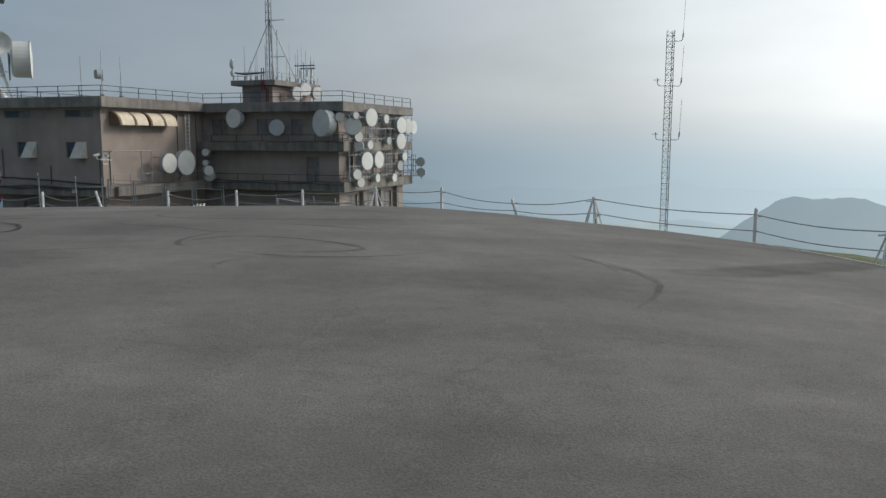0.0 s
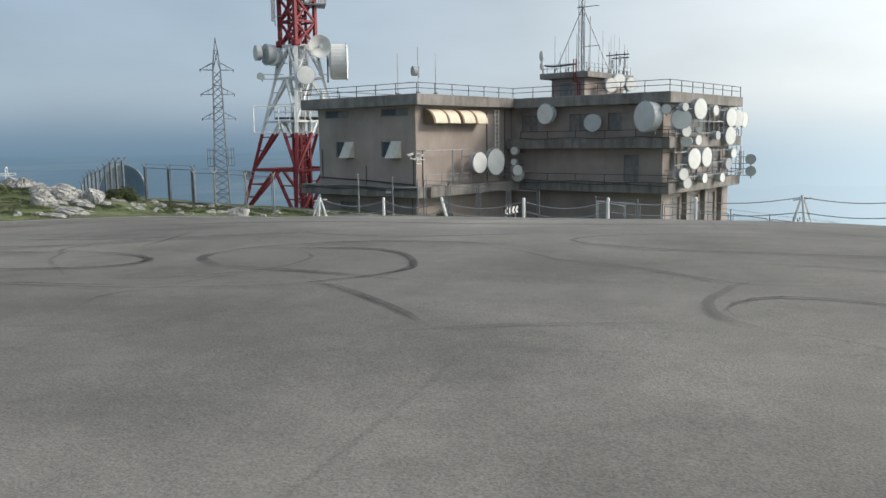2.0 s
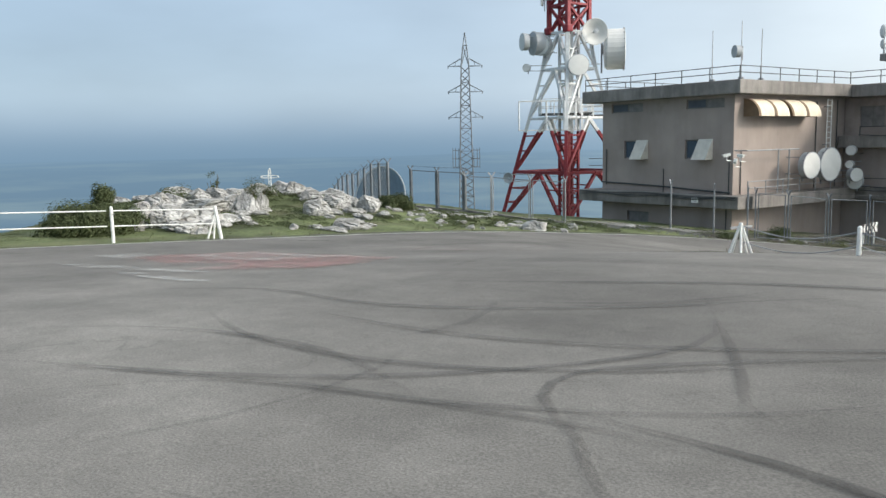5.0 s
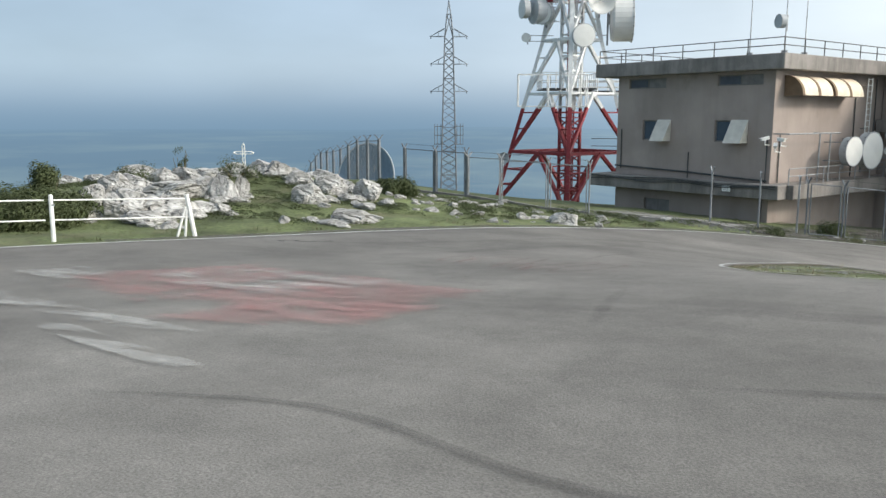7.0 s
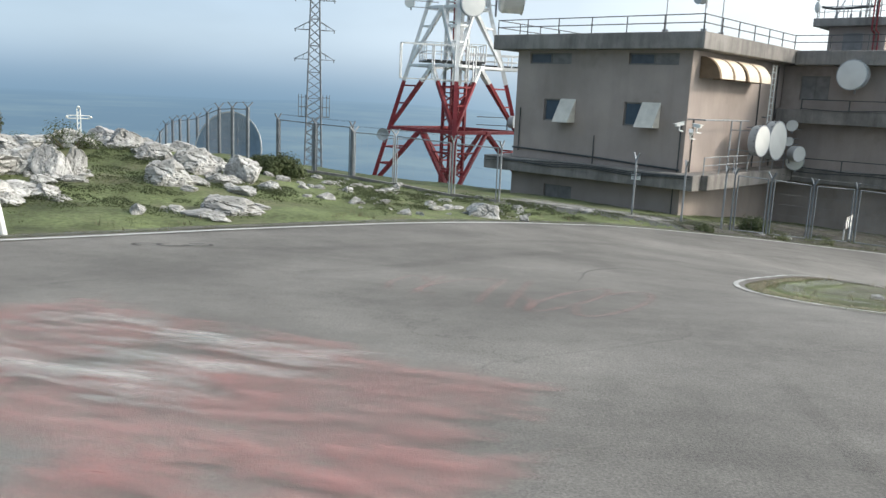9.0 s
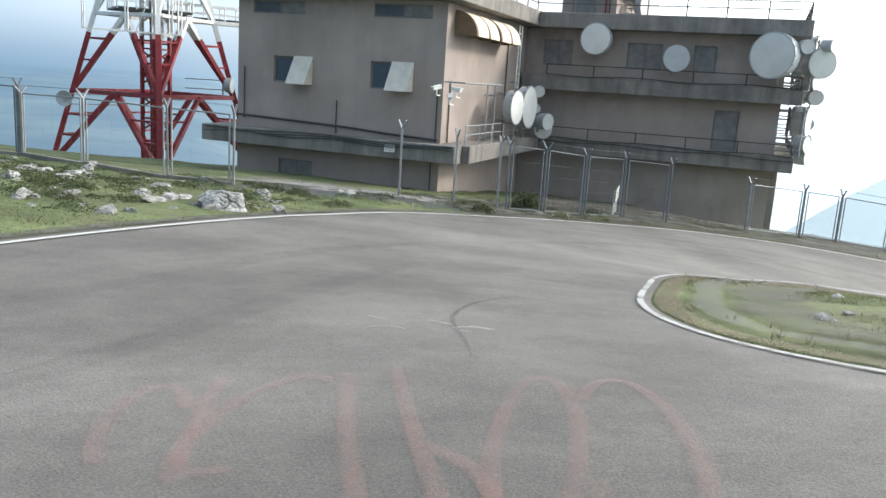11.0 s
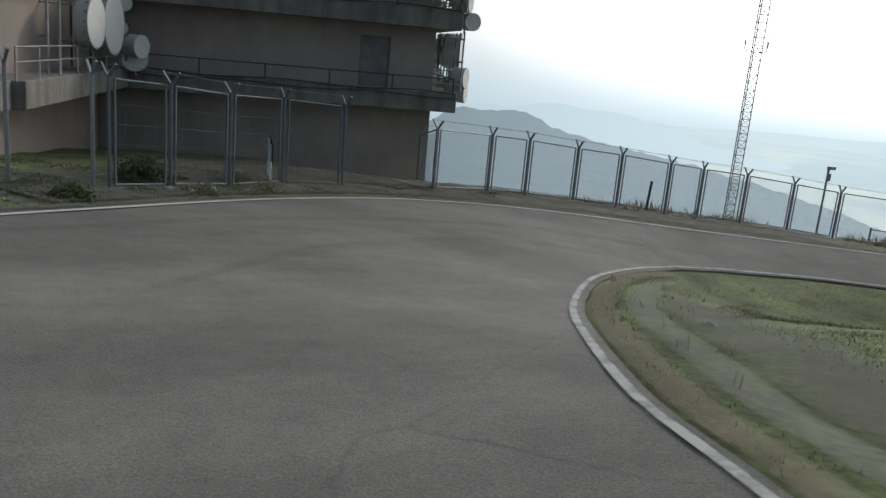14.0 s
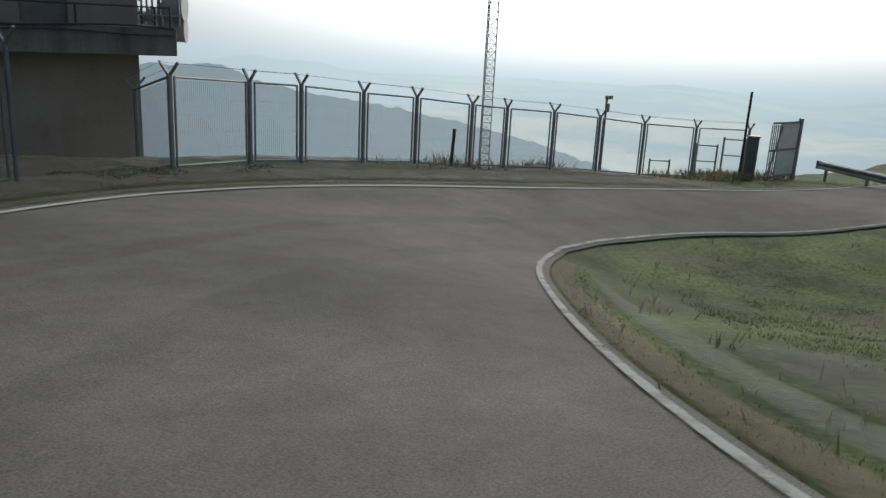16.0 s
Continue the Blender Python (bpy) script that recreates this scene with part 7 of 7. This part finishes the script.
# ---- rocks ----
def rock_mesh(seed, detail=5):
    """A weathered karst block: a ball cut by many planes, then pitted, fluted and cracked at several sizes."""
    rr = random.Random(seed * 31 + 7)
    bm = bmesh.new()
    bmesh.ops.create_icosphere(bm, subdivisions=detail, radius=1.0)
    off = Vector((seed * 3.7, seed * 1.3, seed * 2.1))
    cuts = [(Vector((rr.gauss(0, 1), rr.gauss(0, 1), rr.gauss(0, 0.7))).normalized(), rr.uniform(0.45, 0.85)) for _ in range(16)]
    for v in bm.verts:
        d = v.co.normalized()
        p = d * (1.0 + 0.40 * noise.noise(d * 1.3 + off))
        for n, k in cuts:
            s = n.dot(p) - k
            if s > 0:
                p = p - n * s * 0.9
        q = p + 0.12 * Vector((noise.noise(p * 3 + off), noise.noise(p * 3 - off), noise.noise(p * 3 + 2 * off)))
        k = 1.0
        for f, depth, w in ((1.9, 0.24, 0.07), (4.1, 0.10, 0.07), (9.5, 0.03, 0.12)):
            k -= depth * max(0.0, w - abs(noise.noise(q * f + off * f))) / w
        k += 0.09 * noise.noise(q * 2.6 - off) + 0.035 * noise.noise(q * 7.0 + off) + 0.014 * noise.noise(q * 17.0)
        p = p * k
        v.co = p
    me = bpy.data.meshes.new("rock")
    bm.to_mesh(me)
    bm.free()
    me.materials.append(STONE)
    return me


ROCKS = [rock_mesh(k + 1) for k in range(9)]


def rock(x, y, size, flat=0.7, sink=0.3, name="limestone_rock", label="", seed=0, group="knoll rocks", lift=0.0):
    rnd = random.Random(seed * 7919 + 13)
    ob = new(name, ROCKS[seed % len(ROCKS)])
    sx, sy, sz = size * rnd.uniform(0.8, 1.3), size * rnd.uniform(0.75, 1.1), size * flat * rnd.uniform(0.85, 1.15)
    z = height(x, y) + lumps(x, y) + lift
    ob.matrix_basis = Matrix.LocRotScale((x, y, z + sz * (0.5 - sink)), Euler((rnd.uniform(-0.3, 0.3), rnd.uniform(-0.3, 0.3), rnd.uniform(0, 6.28))), (sx, sy, sz))
    return tagged(ob, label or "rugged pale limestone rock in the grass", "rock", group)


rnd = random.Random(5)
seed = 0
# the knoll: single blocks as (x, y, width, height), then rubble round each of them
FRONT_BLOCKS = [(-36.52, 29.38, 1.21, 0.83), (-35.79, 30.41, 1.44, 0.57), (-35.46, 29.24, 1.16, 0.29), (-34.16, 28.93, 0.5, 0.17), (-38.06, 32.33, 1.71, 0.62), (-39.4, 30.3, 1.06, 0.62),
                (-37.39, 33.22, 0.8, 0.62), (-36.69, 33.35, 0.72, 0.82), (-35.1, 31.58, 0.59, 0.34), (-36.24, 32.46, 0.49, 0.23), (-36.71, 33.98, 0.56, 0.7)]
SLOPE_BLOCKS = [(-34.87, 35.14, 0.94, 0.55), (-34.57, 38.05, 1.11, 0.74), (-34.53, 36.74, 0.54, 0.25), (-31.69, 33.47, 1.15, 0.35), (-33.23, 36.14, 0.76, 0.2),
                (-33.3, 37.34, 0.64, 0.28), (-32.4, 32.51, 0.41, 0.15), (-32.52, 31.5, 0.31, 0.2), (-31.81, 32.54, 0.81, 0.12)]
CREST_BLOCKS = [(-40.42, 31.91, 1.01, 0.59), (-40.21, 32.71, 1.02, 0.52), (-40.75, 34.18, 1.07, 0.51), (-40.34, 34.87, 1.17, 0.55), (-39.95, 35.45, 0.83, 0.43), (-39.6, 36.59, 0.92, 0.52),
                (-40.33, 38.49, 0.94, 0.54), (-38.74, 38.01, 0.98, 0.53), (-37.09, 37.33, 0.85, 0.46), (-35.67, 37.28, 1.08, 0.59), (-38.35, 40.37, 0.94, 0.45), (-35.93, 38.73, 0.59, 0.27)]


def block(x, y, wide, high, seed, label, name="limestone_rock", group="knoll rocks"):
    """A limestone block of a given width and height, sunk by a third into the turf."""
    rr = random.Random(seed * 577 + 3)
    ob = new(name, ROCKS[seed % len(ROCKS)])
    z = height(x, y) + lumps(x, y)
    ob.matrix_basis = Matrix.LocRotScale((x, y, z + 0.28 * high), Euler((rr.uniform(-0.15, 0.15), rr.uniform(0.0, 0.3) * min(1.0, 0.6 / wide), radians(48) + rr.uniform(-0.3, 0.3))), (wide * rr.uniform(0.70, 0.84), wide * 0.58, max(high, 0.12) * 0.88))
    return tagged(ob, label, "rock", group)


for blocks, label, count in ((FRONT_BLOCKS, "large rugged limestone block on the knoll", 4), (SLOPE_BLOCKS, "pale limestone ledge in the grass slope", 2), (CREST_BLOCKS, "rugged limestone block along the crest", 6)):
    for x, y, wide, high in blocks:
        seed += 1
        block(x, y, wide, high, seed, label)
        for _ in range(count):
            seed += 1
            g, r = rnd.uniform(0, 6.28), wide * rnd.uniform(0.45, 0.95)
            w = wide * rnd.uniform(0.25, 0.65)
            block(x + r * math.cos(g), y + r * math.sin(g), w, w * rnd.uniform(0.22, 0.45), seed, "broken limestone rubble between the blocks")
# the far side of the crest
for k in range(26):
    t = k / 25
    seed += 1
    w = rnd.uniform(0.6, 1.3)
    block(-46.0 + 7.0 * t + rnd.uniform(-0.5, 0.5), 32.6 + 7.6 * t + rnd.uniform(-0.8, 0.8), w, w * rnd.uniform(0.35, 0.5), seed, "weathered limestone block behind the crest")
for k in range(130):
    x, y = rnd.uniform(-39, -25.5), rnd.uniform(37, 47.5)
    if on_road(np.array([x]), np.array([y]))[0] or float(rim(np.array([x]), np.array([y]))[0]) < 1.0:
        continue
    seed += 1
    rock(x, y, rnd.uniform(0.08, 0.34), rnd.uniform(0.3, 0.6), 0.45, seed=seed, label="small pale stone in the grass", name="stone", group="scattered stones")
rock(-28.05, 40.8, 0.66, 0.62, 0.3, name="boulder", label="single pale boulder at the road edge", seed=3, group="")
rock(-27.0, 41.3, 0.25, 0.6, 0.3, name="stone", label="dark small stone beside the boulder", seed=6, group="scattered stones")
for x, y, s in ((-19.95, 49.95, 0.16), (-19.5, 50.1, 0.2), (-19.7, 50.35, 0.14), (-20.4, 49.8, 0.18), (-22.3, 47.8, 0.14), (-26.5, 47.1, 0.15)):
    seed += 1
    rock(x, y, s, 0.6, 0.3, seed=seed, name="stone", label="grey stone in the verge", group="scattered stones")
for x, y, s in ((-18.6, 33.5, 0.18), (-17.9, 34.3, 0.12), (-17.0, 36.5, 0.15), (-15.6, 37.4, 0.2), (-16.4, 39.4, 0.12), (-18.8, 35.6, 0.1)):
    seed += 1
    rock(x, y, s, 0.4, 0.45, seed=seed, name="stone", label="flat stone in the island grass", group="scattered stones")


# ---- bushes ----
def bush(x, y, w, h, leaves, seed, label, upright=False, mat=LEAF, clump=16, leaf=1.0):
    rr = random.Random(seed)
    z = height(x, y) + lumps(x, y)
    ob = thing("bush", label, "bush", (x, y, z), group="bushes")
    bm = bmesh.new()
    for k in range(7):
        g = rr.uniform(0, 6.28)
        tip = Vector((w * 0.35 * math.cos(g), w * 0.35 * math.sin(g), h * rr.uniform(0.4, 0.8)))
        tube(bm, (0.05 * math.cos(g), 0.05 * math.sin(g), -0.1), tip, 0.03, 5, 0.008)
    part("stems", bm, DRYBLADE, ob)
    verts, faces = [], []
    clumps = []
    for k in range(clump):
        g, q = rr.uniform(0, 6.28), math.sqrt(rr.random())
        cz = rr.uniform(0.15, 0.85)
        shrink = (1 - 0.75 * cz) if upright else math.sqrt(max(0.05, 1 - cz * cz))
        clumps.append((Vector((w * 0.5 * q * shrink * math.cos(g), w * 0.5 * q * shrink * math.sin(g), h * cz)), w * rr.uniform(0.12, 0.26)))
    for k in range(int(leaves * 1.8)):
        c, r = clumps[k % len(clumps)]
        d = Vector((rr.gauss(0, 1), rr.gauss(0, 1), rr.gauss(0, 0.8))).normalized() * r * rr.uniform(0.55, 1.05)
        p = c + d
        if p.z < 0.02:
            p.z = 0.02 + 0.05 * rr.random()
        n = (d.normalized() + Vector((rr.uniform(-0.6, 0.6), rr.uniform(-0.6, 0.6), rr.uniform(-0.2, 0.8)))).normalized()
        u = n.orthogonal().normalized()
        v = n.cross(u)
        s = leaf * rr.uniform(0.016, 0.038)
        b = len(verts)
        verts += [p - u * s, p + v * s * 0.55, p + u * s * 1.3, p - v * s * 0.55]
        faces.append((b, b + 1, b + 2, b + 3))
    me = bpy.data.meshes.new("crown")
    me.from_pydata([tuple(q) for q in verts], [], faces)
    me.materials.append(mat)
    crown = new("crown", me)
    crown.parent = ob


bush(-38.6, 28.3, 1.2, 1.6, 4200, 1, "dark upright evergreen bush beside the rocks", True, clump=34, leaf=1.5)
bush(-38.3, 27.4, 2.5, 0.85, 5200, 2, "low olive green bush behind the white rails", clump=44, leaf=1.5)
bush(-37.1, 27.9, 2.3, 0.72, 5200, 3, "low olive green bush behind the white rails", clump=44, leaf=1.5)
bush(-37.4, 26.5, 2.3, 0.75, 4400, 4, "low olive green bush behind the white rails", clump=40, leaf=1.5)
bush(-35.0, 40.7, 1.35, 0.58, 3800, 5, "round green gorse bush by the rocks", clump=46, leaf=1.5)
bush(-36.0, 41.4, 1.2, 0.45, 2800, 6, "round green gorse bush by the rocks", clump=40, leaf=1.5)
bush(-46.6, 41.5, 2.2, 0.8, 1200, 7, "dark low bush on the ridge")
bush(-44.5, 38.2, 0.8, 1.7, 320, 8, "thin straggly shrub among the rocks", True)
bush(-41.5, 33.6, 1.6, 0.7, 900, 10, "low green tussock between the rocks")
bush(-39.2, 36.2, 1.5, 0.7, 900, 12, "low green tussock between the rocks")
bush(-20.75, 50.9, 1.1, 0.5, 1500, 13, "dark green scrub at the foot of the gate fence", clump=24, leaf=1.3)
bush(-22.35, 47.75, 0.9, 0.22, 700, 14, "small green weed patch on the rubble bank", clump=18, leaf=1.2)
for k, (x, y) in enumerate(((-19.9, 49.6), (-18.4, 50.9))):
    bush(x, y, 1.2, 0.16, 300, 20 + k, "low weedy tussock in the verge", mat=BLADE)

# ---- wayside cross and the big dish behind the ridge fence ----
CROSS = (-51.0, 48.3)
cz = height(*CROSS)
cross = thing("wayside_cross", "white painted lattice cross on the ridge", "cross", (CROSS[0], CROSS[1], 0), 40)
for d in (-0.07, 0.07):
    part("upright", one(tube, (d, 0, cz - 0.2), (d, 0, -0.45), 0.026, 6), WHITEPAINT, cross)
    part("crossbar", one(tube, (-0.48, 0, -0.87 + d), (0.48, 0, -0.87 + d), 0.026, 6), WHITEPAINT, cross)
bm = bmesh.new()
for k in range(8):
    z = cz + (-0.5 - cz) * k / 8
    beam(bm, (-0.07, 0, z), (0.07, 0, z + 0.2), 0.03)
part("lacing", bm, WHITEPAINT, cross)
for x, z in ((-0.52, -0.87), (0.52, -0.87), (0, -0.4)):
    bm = bmesh.new()
    lathe(bm, [(0, -0.07), (0.055, -0.04), (0.07, 0), (0.055, 0.04), (0, 0.07)], 10, Matrix.Translation((x, 0, z)))
    part("finial", bm, WHITEPAINT, cross)
part("plinth", one(bevelled_box, -0.3, 0.3, -0.3, 0.3, cz - 0.4, cz + 0.25, 0.03), STONE, cross)
big = dish((-48.1, 55.9, -2.65), (0.0, -1.0, 0.2), 4.3, open_dish=True, mat=SLATE, group="", name="satellite_dish", label="large slate grey satellite dish with a pale rim behind the fence", feed=False)
bm = bmesh.new()
m = Vector((0.0, -1.0, 0.2)).normalized().to_track_quat("Z", "Y").to_matrix().to_4x4()
lathe(bm, [(2.15, -0.02), (2.21, -0.02), (2.21, 0.05), (2.15, 0.05), (2.15, -0.02)], 44, m)
part("rim", bm, DISHGREY, big, "pale rim")
part("stand", one(tube, (0.0, 1.0, -2.6), (0.0, 0.85, -0.2), 0.12, 10), STEEL, big)


# ---- grass ----
def grass(name, spots, mat, label, hmin, hmax, seed):
    rr = random.Random(seed)
    verts, faces = [], []
    spots = np.array(spots)
    base = lie(spots[:, 0], spots[:, 1])
    edge = np.minimum(1, rim(spots[:, 0], spots[:, 1]) / 1.5)
    for (x, y), z, w0 in zip(spots, base, edge):
        z += lumps(x, y) * w0
        for k in range(rr.randint(3, 6)):
            px, py = x + rr.gauss(0, 0.07), y + rr.gauss(0, 0.07)
            h, g = rr.uniform(hmin, hmax), rr.uniform(0, 6.28)
            w, l = 0.012 + 0.10 * h, h * rr.uniform(0.4, 1.3)
            cx, cy = math.cos(g), math.sin(g)
            b = len(verts)
            verts += [(px - cy * w / 2, py + cx * w / 2, z - 0.02), (px + cy * w / 2, py - cx * w / 2, z - 0.02), (px + cx * l, py + cy * l, z + h)]
            faces.append((b, b + 1, b + 2))
    me = bpy.data.meshes.new(name)
    me.from_pydata(verts, [], faces)
    me.materials.append(mat)
    me.normals_split_custom_set_from_vertices([(0, 0, 1)] * len(verts))
    return tagged(new(name, me), label, "grass", kind="stuff")


def scatter(n, x0, x1, y0, y1, seed, near=0.15, far=99.0, density=None):
    rr = random.Random(seed)
    out = []
    xs = np.array([rr.uniform(x0, x1) for _ in range(n)])
    ys = np.array([rr.uniform(y0, y1) for _ in range(n)])
    keep = ~on_road(xs, ys)
    d = rim(xs, ys)
    for x, y, k, q in zip(xs, ys, keep, d):
        if k and near < q < far and noise.noise((x * 0.5, y * 0.5, 9.0)) > -0.25:
            out.append((x, y))
    return out


def off_soil(spots):
    """Leave the gutter and the bare soil at the island's tip free."""
    q = np.array(spots)
    d = rim(q[:, 0], q[:, 1])
    return q[(d < 0.5) | (d > 1.9) | (q[:, 0] > -9)]


grass("verge_grass", scatter(42000, -46, -22, 22, 49, 11), BLADE, "short green mountain grass beside the road", 0.012, 0.035, 1)
grass("verge_weeds", scatter(2600, -34, 12, 24, 55, 12, 0.05, 1.6), DRYBLADE, "dry weeds along the asphalt edge", 0.04, 0.16, 2)
grass("island_grass", off_soil(scatter(48000, -21, -3, 27.5, 46, 13, 0.12)), BLADE, "rough green grass on the island", 0.01, 0.03, 3)
grass("tall_weeds", scatter(520, 5, 12, 49.5, 52.5, 14, 0.5) + scatter(160, -6, 2, 53.3, 55.2, 15, 0.5), DRYBLADE, "tall dry weeds at the fence foot", 0.1, 0.38, 4)

def heather(n, x0, x1, y0, y1, seed):
    """Low dark tussocks in the turf, each a small heap of leaves."""
    rr = random.Random(seed)
    verts, faces = [], []
    spots = np.array(scatter(n, x0, x1, y0, y1, seed, 0.8))
    for x, y in spots:
        z, r, h = height(x, y) + lumps(x, y), rr.uniform(0.15, 0.5), rr.uniform(0.06, 0.2)
        for k in range(int(110 + 260 * r)):
            g, q = rr.uniform(0, 6.28), math.sqrt(rr.random())
            p = Vector((x + r * 1.3 * q * math.cos(g), y + r * q * math.sin(g), z + h * (1 - q * q) * rr.uniform(0.5, 1.1)))
            u = Vector((rr.gauss(0, 1), rr.gauss(0, 1), rr.gauss(0, 0.6))).normalized()
            v = u.orthogonal().normalized()
            s = rr.uniform(0.012, 0.03)
            b = len(verts)
            verts += [tuple(p - u * s), tuple(p + v * s * 0.5), tuple(p + u * s * 1.3), tuple(p - v * s * 0.5)]
            faces.append((b, b + 1, b + 2, b + 3))
    me = bpy.data.meshes.new("heather")
    me.from_pydata(verts, [], faces)
    me.materials.append(HEATH)
    return tagged(new("heather", me), "low dark green heather tussocks in the turf", "heather", kind="stuff")


heather(240, -40, -25, 36.5, 47, 51)
heather(60, -36, -31, 30, 37, 52)
heather(150, -46, -34, 29, 39, 53)
heather(110, -25, -10, 46.5, 53.5, 54)

# loose gravel below the station
rr = random.Random(77)
verts, faces = [], []
for k in range(2600):
    x, y = rr.gauss(-25.6, 1.7), rr.gauss(47.5, 0.65)
    y += 0.25 * (x + 25.6)
    if y < 45.1 + 0.55 * (x + 25.6):
        continue
    s = rr.uniform(0.02, 0.07)
    z = height(x, y) + lumps(x, y)
    b = len(verts)
    verts += [(x - s, y - s * 0.6, z - 0.01), (x + s, y - s * 0.7, z - 0.01), (x + s * 0.2, y + s, z - 0.01), (x + rr.uniform(-0.4, 0.4) * s, y, z + s * 0.8)]
    faces += [(b, b + 1, b + 3), (b + 1, b + 2, b + 3), (b + 2, b, b + 3)]
me = bpy.data.meshes.new("gravel")
me.from_pydata(verts, [], faces)
me.materials.append(GRAVEL)
tagged(new("gravel", me), "loose grey gravel below the station", "gravel", kind="stuff")
